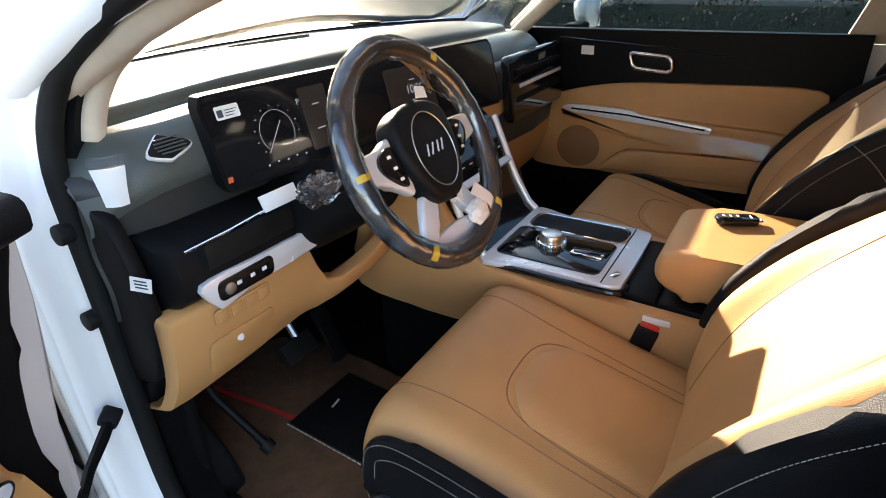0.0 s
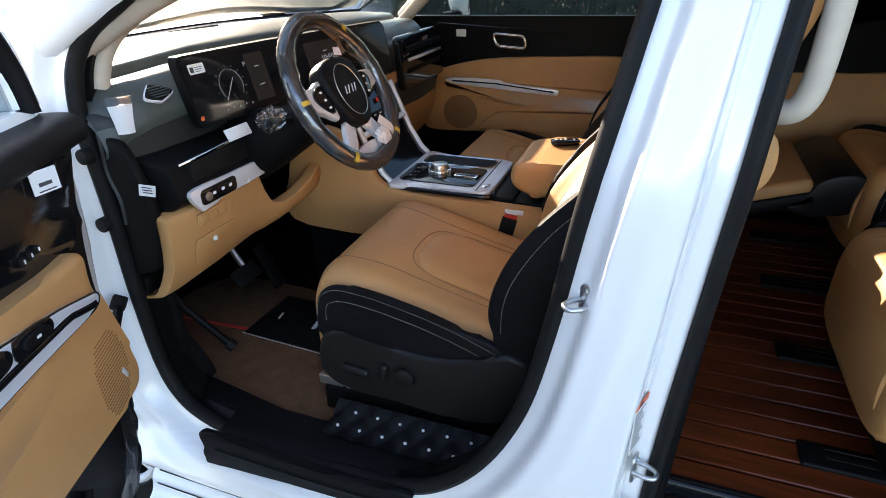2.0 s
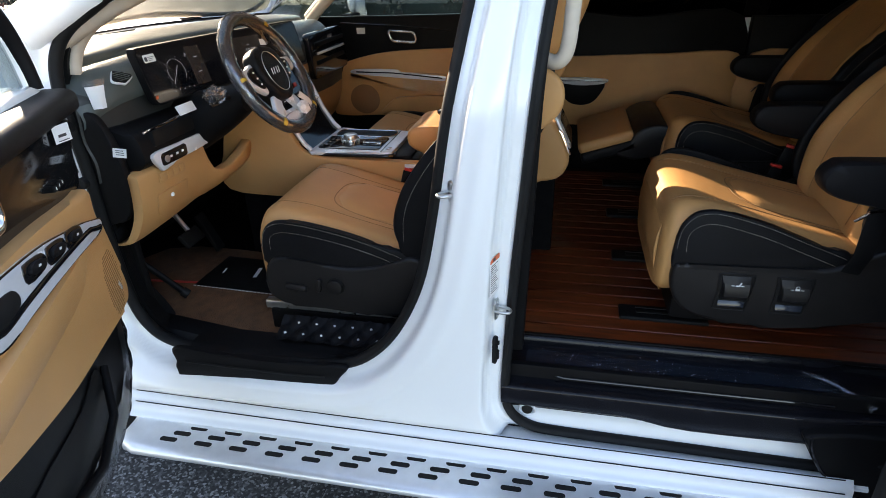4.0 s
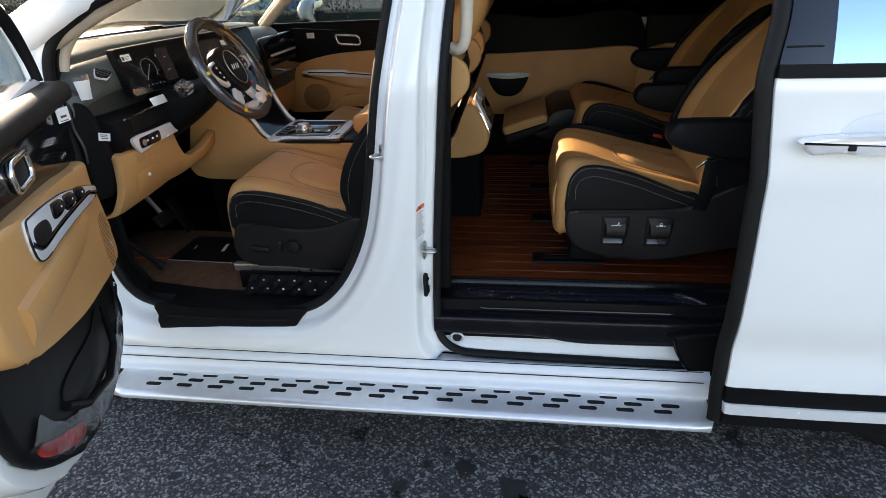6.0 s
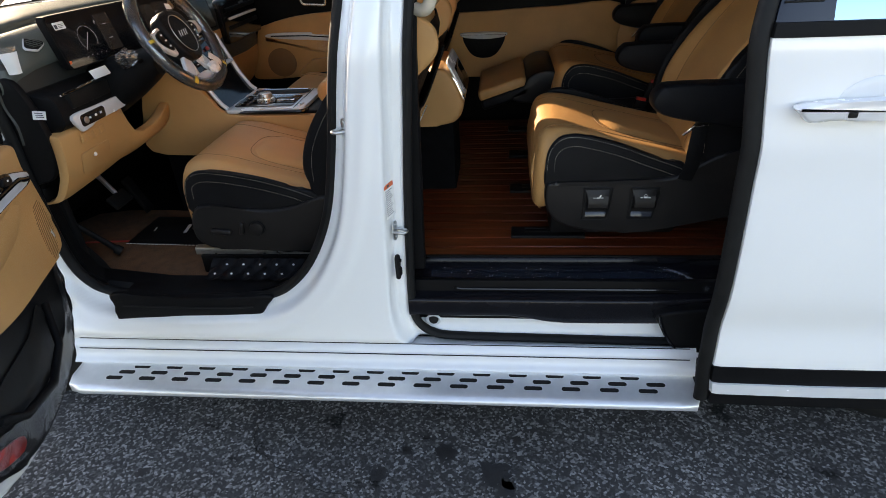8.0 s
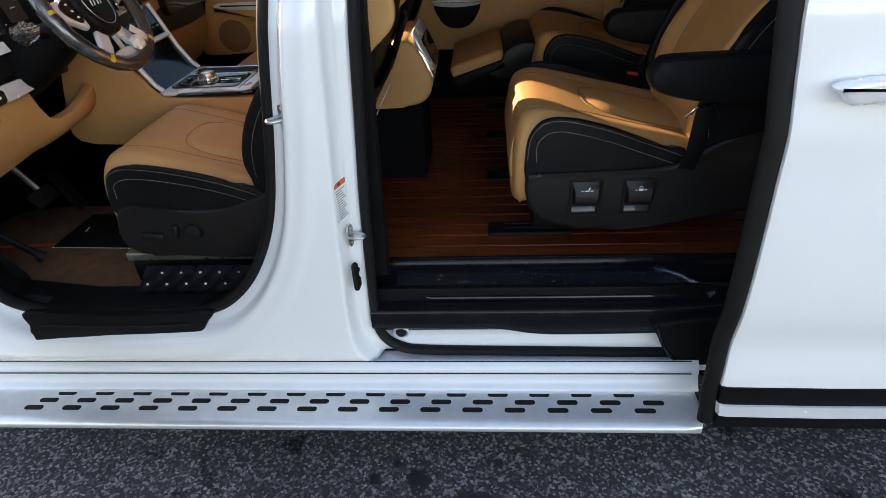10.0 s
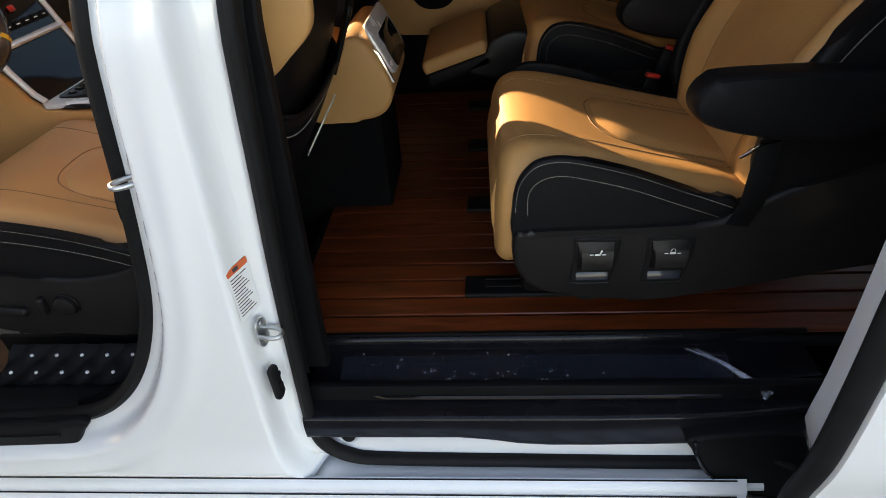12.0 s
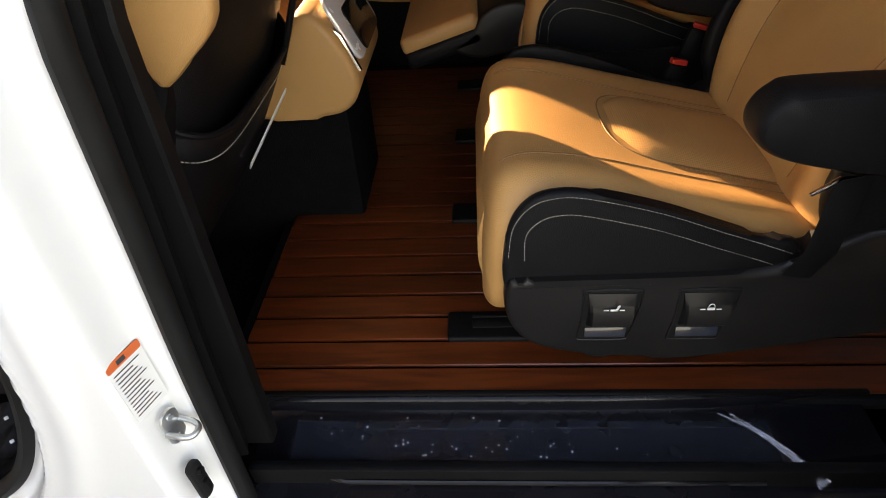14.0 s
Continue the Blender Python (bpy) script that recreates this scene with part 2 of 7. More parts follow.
def box(size, at=(0, 0, 0), r=0.004, seg=2, rot=(0, 0, 0), bm=None, taper=None):
    """A box with rounded edges."""
    b = bmesh.new()
    bmesh.ops.create_cube(b, size=1.0)
    for v in b.verts:
        v.co = Vector((v.co.x * size[0], v.co.y * size[1], v.co.z * size[2]))
        if taper and v.co.z > 0:
            v.co.x *= taper[0]
            v.co.y *= taper[1]
    if r:
        bmesh.ops.bevel(b, geom=b.edges[:], offset=min(r, 0.49 * min(size)), segments=seg, affect="EDGES", profile=0.5)
    b.transform(pose(*at, *rot))
    return merge(bm, b)


def merge(bm, other):
    if bm is None:
        return other
    me = bpy.data.meshes.new("tmp")
    other.to_mesh(me)
    other.free()
    bm.from_mesh(me)
    bpy.data.meshes.remove(me)
    return bm


def cyl(r, h, at=(0, 0, 0), rot=(0, 0, 0), n=32, r2=None, bevel=0.0, bm=None):
    b = bmesh.new()
    bmesh.ops.create_cone(b, cap_ends=True, segments=n, radius1=r, radius2=r if r2 is None else r2, depth=h)
    if bevel:
        bmesh.ops.bevel(b, geom=[e for e in b.edges if len(e.link_faces) == 2 and e.calc_face_angle(0) > 1.0], offset=bevel, segments=2, affect="EDGES", profile=0.5)
    b.transform(pose(*at, *rot))
    return merge(bm, b)


def tube(pts, r, closed=False, n=8, bm=None, flat=1.0, up=None):
    """A round or flattened bar along points; r may be a list."""
    p = [Vector(q) for q in pts]
    m = len(p)
    rings = []
    last = Vector(up) if up else None
    for i in range(m):
        a = p[(i - 1) % m] if closed or i > 0 else p[i]
        b = p[(i + 1) % m] if closed or i < m - 1 else p[i]
        t = (b - a).normalized()
        if last is None:
            last = t.orthogonal()
        side = (last - t * last.dot(t)).normalized()
        if not up:
            last = side
        other = t.cross(side)
        rr = r[i] if isinstance(r, (list, tuple)) else r
        rings.append([p[i] + side * rr * math.cos(2 * math.pi * k / n) + other * rr * flat * math.sin(2 * math.pi * k / n) for k in range(n)])
    if closed:
        rings.append(rings[0])
        b = loft(rings, caps=False)
        bmesh.ops.remove_doubles(b, verts=b.verts[:], dist=1e-6)
    else:
        b = loft(rings)
    return merge(bm, b)


def prism(outline, depth, to=None, r=0.0, seg=2, bm=None):
    """A flat outline (2D points) given depth along local z, from 0 to depth."""
    b = bmesh.new()
    vs = [b.verts.new((q[0], q[1], 0)) for q in outline]
    f = b.faces.new(vs)
    top = bmesh.ops.extrude_face_region(b, geom=[f])
    for v in [g for g in top["geom"] if isinstance(g, bmesh.types.BMVert)]:
        v.co.z += depth
    if r:
        edges = [e for e in b.edges if len(e.link_faces) == 2 and any(len(fc.verts) > 4 or abs(fc.normal.z) > 0.9 for fc in e.link_faces) and abs(e.verts[0].co.z - e.verts[1].co.z) < 1e-6]
        bmesh.ops.bevel(b, geom=edges, offset=r, segments=seg, affect="EDGES", profile=0.5)
    bmesh.ops.recalc_face_normals(b, faces=b.faces[:])
    if to is not None:
        b.transform(to)
    return merge(bm, b)


def rrect(w, h, r, n=5):
    """Outline of a rounded rectangle round the origin."""
    out = []
    for cx, cy, a0 in ((w / 2 - r, h / 2 - r, 0), (-w / 2 + r, h / 2 - r, 90), (-w / 2 + r, -h / 2 + r, 180), (w / 2 - r, -h / 2 + r, 270)):
        for k in range(n + 1):
            a = radians(a0 + 90 * k / n)
            out.append((cx + r * math.cos(a), cy + r * math.sin(a)))
    return out


def plane_to(o, u, v):
    """Matrix that takes local x to u, y to v and z to u cross v, at o."""
    u, v = Vector(u).normalized(), Vector(v).normalized()
    w = u.cross(v).normalized()
    v = w.cross(u)
    return Matrix(((u.x, v.x, w.x, o[0]), (u.y, v.y, w.y, o[1]), (u.z, v.z, w.z, o[2]), (0, 0, 0, 1)))


XZ = Matrix(((1, 0, 0, 0), (0, 0, -1, 0), (0, 1, 0, 0), (0, 0, 0, 1)))     # outline (x, z), depth towards -y


def dashes(pts, length=0.0055, gap=0.0028, r=0.00065, bm=None):
    """Stitches along a line of points."""
    bm = bm or bmesh.new()
    p = [Vector(q) for q in pts]
    run, want, on, start = 0.0, length, True, p[0]
    for a, b in zip(p, p[1:]):
        seg = (b - a).length
        pos = 0.0
        while seg > 1e-9 and run + (seg - pos) >= want:
            pos += want - run
            q = a.lerp(b, min(1, pos / seg))
            if on and (q - start).length > 1e-5:
                d = (q - start).normalized()
                s = d.orthogonal().normalized() * r
                o = d.cross(s)
                ring1 = [bm.verts.new(start + k) for k in (s, o, -s, -o)]
                ring2 = [bm.verts.new(q + k) for k in (s, o, -s, -o)]
                for i in range(4):
                    bm.faces.new((ring1[i], ring1[(i + 1) % 4], ring2[(i + 1) % 4], ring2[i]))
            start, run, on = q, 0.0, not on
            want = length if on else gap
        run += seg - pos
    return bm


def drape(ob, pts, way=(0, 0, -1), lift=0.0, back=0.3):
    """Points of the thing's own space let fall along way on to the mesh."""
    from mathutils.bvhtree import BVHTree
    bm = bmesh.new()
    bm.from_mesh(ob.data)
    tree = BVHTree.FromBMesh(bm)
    bm.free()
    w = Vector(way).normalized()
    out = []
    for q in pts:
        hit = tree.ray_cast(Vector(q) - w * back, w)
        if hit[0] is not None:
            out.append(hit[0] - w * lift)
    return out


# ---- ground and surroundings ----
GZ = 0.05
bm = bmesh.new()
N = 40
edge = [-400 + 800 * i / N for i in range(N + 1)]
gv = [[bm.verts.new((x, y, GZ)) for y in edge] for x in edge]
for i in range(N):
    for j in range(N):
        bm.faces.new((gv[i][j], gv[i + 1][j], gv[i + 1][j + 1], gv[i][j + 1]))
ground = part("ground", bm, ASPHALT)
tagged(ground, "worn dark grey asphalt of a car park", "ground", kind="structure")

# ---- minivan shell ----
CY = 1.33                                   # middle of the car
van = thing("minivan", "white minivan with open driver and sliding doors", "car")
FRONT_OPENING = smooth_loop([(-1.035, 1.10), (-1.035, 0.87), (-1.02, 0.66), (-0.97, 0.57), (-0.89, 0.538), (-0.77, 0.535), (-0.45, 0.545), (-0.30, 0.56), (-0.205, 0.615),
                             (-0.125, 0.715), (-0.06, 0.86), (-0.02, 1.04), (0.015, 1.26), (0.055, 1.47), (0.075, 1.60), (0.05, 1.665), (-0.05, 1.69), (-0.3, 1.68),
                             (-0.58, 1.635), (-0.82, 1.563), (-0.92, 1.515), (-0.997, 1.468), (-1.037, 1.41), (-1.045, 1.32)], 6)
SLIDE_OPENING = smooth_loop([(0.255, 1.60), (0.235, 1.50), (0.215, 1.30), (0.20, 1.10), (0.185, 0.90), (0.175, 0.70), (0.17, 0.53), (0.185, 0.455), (0.235, 0.412), (0.32, 0.40),
                             (0.60, 0.395), (1.00, 0.39), (1.20, 0.40), (1.25, 0.46), (1.25, 1.0), (1.25, 1.55), (1.18, 1.66), (0.7, 1.675), (0.31, 1.66)], 6)


def polygon_distance(poly, x, z):
    """Distance from points to a closed outline, minus inside, with the nearest place on it."""
    a = np.array(poly)
    b = np.roll(a, -1, 0)
    p = np.stack([x, z], -1)[:, None, :]
    ab = b - a
    t = np.clip(((p - a) * ab).sum(-1) / (ab * ab).sum(-1), 0, 1)
    q = a + ab * t[..., None]
    d = np.sqrt(((p - q) ** 2).sum(-1))
    k = d.argmin(1)
    near = q[np.arange(len(k)), k]
    inside = np.zeros(len(x), bool)
    for (x1, z1), (x2, z2) in zip(a, b):
        cross = ((z1 > z) != (z2 > z)) & (x < (x2 - x1) * (z - z1) / (z2 - z1 + 1e-12) + x1)
        inside ^= cross
    return np.where(inside, -d[np.arange(len(k)), k], d[np.arange(len(k)), k]), near


def front_in(x):
    """The hinge pillar stands further in than the rest of the side."""
    return 0.062 * np.clip((-0.60 - x) / 0.42, 0, 1)


def sm(t):
    t = np.clip(t, 0, 1)
    return t * t * (3 - 2 * t)


def side_y(x, z, df, ds):
    """How far in the left body side lies."""
    y = 0.372 + 0.0 * x
    y = y + 0.20 * np.clip((z - 1.30) / 0.5, 0, 1) ** 1.5           # lean of the pillars
    y = y + 0.046 * sm(1 - (df - 0.030) / 0.026) + 0.014 * sm(1 - df / 0.03)
    y = y + 0.060 * sm(1 - (ds - 0.042) / 0.022) + 0.02 * sm(1 - ds / 0.02)
    y = y - 0.006 * np.exp(-((df - 0.10) / 0.02) ** 2)
    y = y + 0.02 * sm((0.44 - z) / 0.06) + front_in(x) * sm((z - 0.42) / 0.1)
    return y


xs, zs = np.concatenate((np.arange(-1.20, 0.06, 0.0085), np.arange(0.06, 0.24, 0.0043), np.arange(0.24, 1.26, 0.0085))), np.arange(0.392, 1.80, 0.0085)
gx, gz = np.meshgrid(xs, zs, indexing="ij")
px, pz = gx.ravel(), gz.ravel()
df, nf = polygon_distance(FRONT_OPENING, px, pz)
ds, ns = polygon_distance(SLIDE_OPENING, px, pz)
for d, near in ((df, nf), (ds, ns)):
    m = (d < 0.0) & (d > np.where((px > 0.055) & (px < 0.24), -0.0098, -0.0128))
    px[m], pz[m], d[m] = near[m, 0], near[m, 1], 0.0
py = side_y(px, pz, np.maximum(df, 0), np.maximum(ds, 0))
keep = (df >= 0) & (ds >= 0)
# the line of the screen cuts the sheet off
limit = np.where(px > -0.2, 1.78, np.minimum(1.78, 1.70 + 0.40 * (px + 0.55)))
over = (pz > limit) & (pz < limit + 0.012) & keep
pz[over] = limit[over]
keep &= pz <= limit + 1e-6
bm = bmesh.new()
verts = {}
nz = len(zs)
for i in range(len(xs) - 1):
    for j in range(nz - 1):
        q = [i * nz + j, (i + 1) * nz + j, (i + 1) * nz + j + 1, i * nz + j + 1]
        if all(keep[k] for k in q):
            vs = []
            for k in q:
                if k not in verts:
                    verts[k] = bm.verts.new((px[k], py[k], pz[k]))
                vs.append(verts[k])
            try:
                bm.faces.new(vs)
            except ValueError:
                pass
bmesh.ops.dissolve_degenerate(bm, dist=1e-5, edges=bm.edges[:])
body_side = part("side_panel", bm, WHITE, van, "white painted pillars and sill", sharp=60)
body_side.shadow_terminator_geometry_offset, body_side.shadow_terminator_shading_offset = 1.0, 0.0
mod = body_side.modifiers.new("thickness", "SOLIDIFY")
mod.thickness, mod.offset = 0.004, -1


def seal(name, poly, y, r, sel=None, flat=1.0, inset=0.0):
    pts = [(x, y + front_in(x) + 0.20 * max(0, (z - 1.30) / 0.5) ** 1.5, z) for x, z in poly]
    c = Vector((sum(p[0] for p in pts) / len(pts), 0, sum(p[2] for p in pts) / len(pts)))
    if inset:
        pts = [tuple(Vector(p) + (Vector((c.x, p[1], c.z)) - Vector(p)).normalized() * inset) for p in pts]
    return part(name, tube(pts, r, True, 10, up=(0, 1, 0), flat=flat), RUBBER, van)


seal("front_door_seal", FRONT_OPENING, 0.437, 0.019, flat=0.8)
seal("sliding_door_seal", SLIDE_OPENING, 0.438, 0.017, flat=0.75)
# inner trim of the openings
for nm, poly, y0, y1, grow in (("front_opening_trim", FRONT_OPENING, 0.455, 0.53, 0.05), ("sliding_opening_trim", SLIDE_OPENING, 0.46, 0.52, 0.045)):
    cx, cz = np.mean([p[0] for p in poly]), np.mean([p[1] for p in poly])
    ring0, ring1, ring2 = [], [], []
    for k, (x, z) in enumerate(poly):
        t = np.array(poly[(k + 1) % len(poly)]) - np.array(poly[k - 1])
        n = np.array((-t[1], t[0])) / (np.linalg.norm(t) + 1e-9)       # points into the opening or out of it
        if np.dot(n, (cx - x, cz - z)) < 0:
            n = -n
        lean = 0.20 * max(0, (z - 1.30) / 0.5) ** 1.5 + (front_in(x) if nm.startswith("front") else 0.0)
        ring0.append((x - n[0] * 0.03, y0 + lean, z - n[1] * 0.03))
        ring1.append((x + n[0] * 0.008, y0 + 0.012 + lean, z + n[1] * 0.008))
        ring2.append((x - n[0] * 0.012, y1 + lean, z - n[1] * 0.012))
    if nm.startswith("sliding"):
        low = [k for k in range(len(poly)) if poly[k][1] < 0.62]
        a, z = low[0], low[-1]
        order = list(range(z + 1, len(poly))) + list(range(0, a))
        part(nm, loft([[r[k] for k in order] for r in (ring0, ring1, ring2)], caps=False, closed=False), BLACKPLASTIC, van)
    else:
        part(nm, loft([ring0, ring1, ring2], caps=False), BLACKPLASTIC, van)
        line = [poly[k] for k in range(len(poly)) if poly[k][0] < -0.25 and poly[k][1] > 1.345]
        pts = [(x + 0.004, 0.497 + front_in(x) + 0.20 * max(0, (z - 1.30) / 0.5) ** 1.5, z - 0.010) for x, z in line]
        pts.sort()
        part("front_pillar_cover", tube(pts, 0.019, n=12, up=(0, 1, 0), flat=0.8), HEADLINER, van, "beige front pillar cover")


# inside lining of the middle pillar, nose sheet, roof and the far side
def sheet(name, pts, material, thick=0.02, parent=van, label="", way=(0, 1, 0)):
    bm = bmesh.new()
    f = bm.faces.new([bm.verts.new(p) for p in pts])
    top = bmesh.ops.extrude_face_region(bm, geom=[f])
    for v in [g for g in top["geom"] if isinstance(g, bmesh.types.BMVert)]:
        v.co += Vector(way) * thick
    bmesh.ops.bevel(bm, geom=bm.edges[:], offset=min(0.004, thick * 0.3), segments=1, affect="EDGES")
    return part(name, bm, material, parent, label)


sheet("middle_pillar_lining", [(0.0, 0.50, 0.62), (0.21, 0.50, 0.62), (0.23, 0.50, 1.30), (0.25, 0.56, 1.68), (0.07, 0.56, 1.68), (0.05, 0.50, 1.30)], BLACKPLASTIC, 0.03)
# fender in front of the door
rings = []
for x in np.linspace(-2.6, -1.15, 24):
    u = (x + 2.6) / 1.45
    top = 1.06 + 0.20 * u
    rings.append([(x, 0.372 + 0.12 * (1 - u) ** 2 + dy, z) for dy, z in ((0.05, 0.40), (0.0, 0.55), (-0.012, 0.8), (0.0, top - 0.08), (0.04, top - 0.01), (0.5, top + 0.06), (0.96, top + 0.08))])
bm = loft(rings, caps=False, closed=False)
fender = part("fender_and_bonnet", bm, WHITE, van)
rings2 = [[(p[0], 2 * CY - p[1], p[2]) for p in r] for r in rings]
part("fender_and_bonnet", loft(rings2, caps=False, closed=False), WHITE, van)
# closed nose, unseen: added to keep low sun off the ground by the door
rings = []
for x, k in ((-2.58, 1.0), (-2.70, 0.99), (-2.78, 0.95), (-2.82, 0.86)):
    rings.append([(x, CY + 0.84 * k * w, 0.66 + 0.44 * k * h) for w, h in [(math.copysign(abs(math.cos(a)) ** 0.35, math.cos(a)), math.copysign(abs(math.sin(a)) ** 0.35, math.sin(a))) for a in np.linspace(0, 2 * math.pi, 32, endpoint=False)]])
part("front_bumper", loft(rings), WHITE, van, "white nose block out of view, added against low sun")
# roof
rings = []
for x in np.linspace(-0.62, 2.55, 26):
    u = (x + 0.62) / 3.17
    z = 1.715 + 0.075 * math.sin(min(1, u * 2.2) * math.pi / 2) - 0.05 * u * u
    outer = [(x, CY + w * 0.86, z - 0.10 * abs(w) ** 4) for w in np.linspace(-1, 1, 17)]
    inner = [(x, CY + w * 0.83, z - 0.045 - 0.10 * abs(w) ** 4) for w in np.linspace(1, -1, 17)]
    rings.append(outer + inner)
part("roof", loft(rings), WHITE, van)
rings = [[(x, CY + w * 0.80, z - 0.06 - 0.05 * abs(w) ** 4) for w in np.linspace(-1, 1, 15)] for x, z in ((-0.6, 1.715), (-0.2, 1.75), (0.5, 1.78), (2.3, 1.75))]
part("headlining", loft(rings, caps=False, closed=False), HEADLINER, van)
# windscreen
rows = []
for k in range(11):
    u = k / 10
    row = []
    for w in np.linspace(-1, 1, 21):
        base = Vector((-1.64 + 0.36 * abs(w) ** 2.6, CY + w * 0.86, 1.365))
        top = Vector((-0.60 + 0.07 * w * w, CY + w * 0.70, 1.70 - 0.02 * w * w))
        p = base.lerp(top, u)
        p += Vector((-0.02, 0, 0.05)) * math.sin(u * math.pi)
        row.append(tuple(p))
    rows.append(row)
screen = part("windscreen", loft(rows, caps=False, closed=False), WINDGLASS, van)
screen.visible_shadow = False
part("screen_border", tube([Vector(p) + Vector((0.012, 0, 0.006)) for p in rows[0]], 0.008, n=8, flat=0.7), GLOSSBLACK, van)
for s in (-1, 1):
    pts, pts2 = [], []
    for k in range(11):
        u = k / 10
        base = Vector((-1.30 if s < 0 else -1.06, CY + s * 0.875, 1.34))
        top = Vector((-0.50, CY + s * 0.715, 1.70))
        p = base.lerp(top, u) + Vector((-0.02, 0, 0.045 if s < 0 else 0.02)) * math.sin(u * math.pi)
        pts.append(p)
        pts2.append(p + (Vector((0.035, 0.055, -0.02)) if s < 0 else Vector((0.008, -0.028, -0.012))))
    part("front_pillar", tube(pts, 0.055 if s < 0 else 0.036, n=12, flat=0.6, up=(0, 0, 1)), WHITE, van)
    part("front_pillar_trim", tube(pts2, 0.045 if s < 0 else 0.026, n=12, flat=0.8, up=(0, 0, 1)), HEADLINER, van, "beige pillar trim")
# fixed pane ahead of the far pillar
bm = bmesh.new()
bm.faces.new([bm.verts.new(p) for p in ((-1.32, 2.195, 1.352), (-1.08, 2.20, 1.352), (-0.80, 2.12, 1.54), (-0.56, 2.06, 1.685), (-0.64, 2.03, 1.690), (-0.98, 2.11, 1.545))])
quarter = part("quarter_window", bm, WINDGLASS, van)
quarter.modifiers.new("thickness", "SOLIDIFY").thickness = 0.004
quarter.visible_shadow = False
# far side: window band, pillars, outer skin
FY = 2.0 * CY - 0.40
part("far_skin", box((4.6, 0.02, 0.95), (0.15, FY, 0.86), 0.004), WHITE, van)
for x0, x1, lean in ((-0.02, 0.14, 0.10), (1.06, 1.16, 0.0), (2.0, 2.2, 0.0)):
    sheet("far_pillar", [(x0, FY - 0.03, 1.34), (x1, FY - 0.03, 1.34), (x1 + lean, FY - 0.16, 1.70), (x0 + lean, FY - 0.16, 1.70)], HEADLINER if x0 < 0 else BLACKPLASTIC, 0.05)
wf = sheet("front_passenger_window", [(-1.02, FY - 0.02, 1.35), (-0.02, FY - 0.02, 1.35), (0.08, FY - 0.15, 1.69), (-0.55, FY - 0.15, 1.66), (-0.9, FY - 0.05, 1.45)], TINTGLASS, 0.004)
wr = sheet("rear_passenger_window", [(0.12, FY - 0.02, 1.33), (2.3, FY - 0.02, 1.33), (2.3, FY - 0.15, 1.70), (0.2, FY - 0.15, 1.70)], DARKGLASS, 0.004)
# tail
sheet("tailgate", [(2.5, 0.42, 0.4), (2.5, FY, 0.4), (2.5, FY - 0.1, 1.75), (2.5, 0.55, 1.75)], BLACKPLASTIC, 0.04, way=(1, 0, 0))
sheet("rear_quarter", [(1.24, 0.44, 0.50), (1.35, 0.44, 0.47), (1.55, 0.44, 0.62), (1.95, 0.44, 0.62), (2.2, 0.44, 0.45), (2.5, 0.44, 0.5), (2.5, 0.46, 1.30), (2.4, 0.58, 1.70), (1.24, 0.58, 1.70), (1.24, 0.46, 1.30)], WHITE, 0.03)
# underside and sill box
part("underbody", box((3.6, 1.70, 0.10), (0.6, CY, 0.35), 0.01), BLACKPLASTIC, van)
part("firewall", box((0.04, 1.74, 0.9), (-1.55, CY, 0.85), 0.01), CARPETBLACK, van)


# ---- floors, sills, side step ----
part("front_floor", box((1.65, 1.70, 0.04), (-0.72, CY, 0.485), 0.006), CARPETBLACK, van)
rear_floor = part("rear_floor", box((2.45, 1.66, 0.03), (1.28, 1.44, 0.570), 0.004), RUBBER, van, "black grooved floor under wooden planks")
# sliding door threshold
prof = [(0.615, 0.60), (0.612, 0.603), (0.602, 0.600), (0.596, 0.585), (0.588, 0.572), (0.50, 0.566), (0.485, 0.572), (0.475, 0.562), (0.430, 0.556), (0.420, 0.548), (0.418, 0.515), (0.424, 0.492), (0.46, 0.487)]
prof = smooth_loop(prof, 3, False)
rings = [[(x, y + dy, z - 0.024 * float(sm((x - 0.48) / 0.17)) * (z < 0.53)) for y, z in prof] for x, dy in ((0.16, 0.0), (0.2, 0), (0.48, 0.0), (0.54, 0.0), (0.60, 0.0), (0.66, 0.0), (0.75, 0.0), (0.95, 0.004), (1.06, 0.012), (1.22, 0.03))]
part("threshold", loft(rings, caps=False, closed=False), THRESHOLD, van, "black plastic sliding door threshold")
prof = smooth_loop([(0.47, 0.495), (0.468, 0.47), (0.462, 0.44), (0.450, 0.415), (0.446, 0.40)], 4, False)
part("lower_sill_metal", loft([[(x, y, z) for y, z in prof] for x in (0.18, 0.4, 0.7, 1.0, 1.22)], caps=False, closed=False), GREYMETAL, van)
part("rear_floor_side", box((1.1, 0.02, 0.20), (0.72, 0.475, 0.50), 0.004), BLACKPLASTIC, van)
cover = [(0.930, 0.525), (0.940, 0.485), (0.962, 0.440), (0.985, 0.408), (1.02, 0.372), (1.08, 0.340), (1.16, 0.330), (1.24, 0.36), (1.24, 0.50), (1.16, 0.535), (1.05, 0.545)]
b = prism(smooth_loop(cover, 4), 0.07, XZ, 0.010, 3)
b.transform(Matrix.Translation((0, 0.462, 0)))
tc_ = part("track_cover", b, BLACKPLASTIC, van, "black moulded track cover at the sill's end")
part("cover_edge", tube([(x + 0.006, 0.391, z) for x, z in smooth_loop(cover[:7], 4, False)], 0.004, n=8), GLOSSBLACK, tc_)
zip_line = smooth_loop([(1.03, 0.500, 0.50), (1.040, 0.455, 0.475), (1.075, 0.415, 0.462), (1.115, 0.392, 0.455), (1.18, 0.36, 0.45)], 8, False)
part("toothed_strip", dashes(zip_line, 0.003, 0.004, 0.0022), STEEL, tc_)
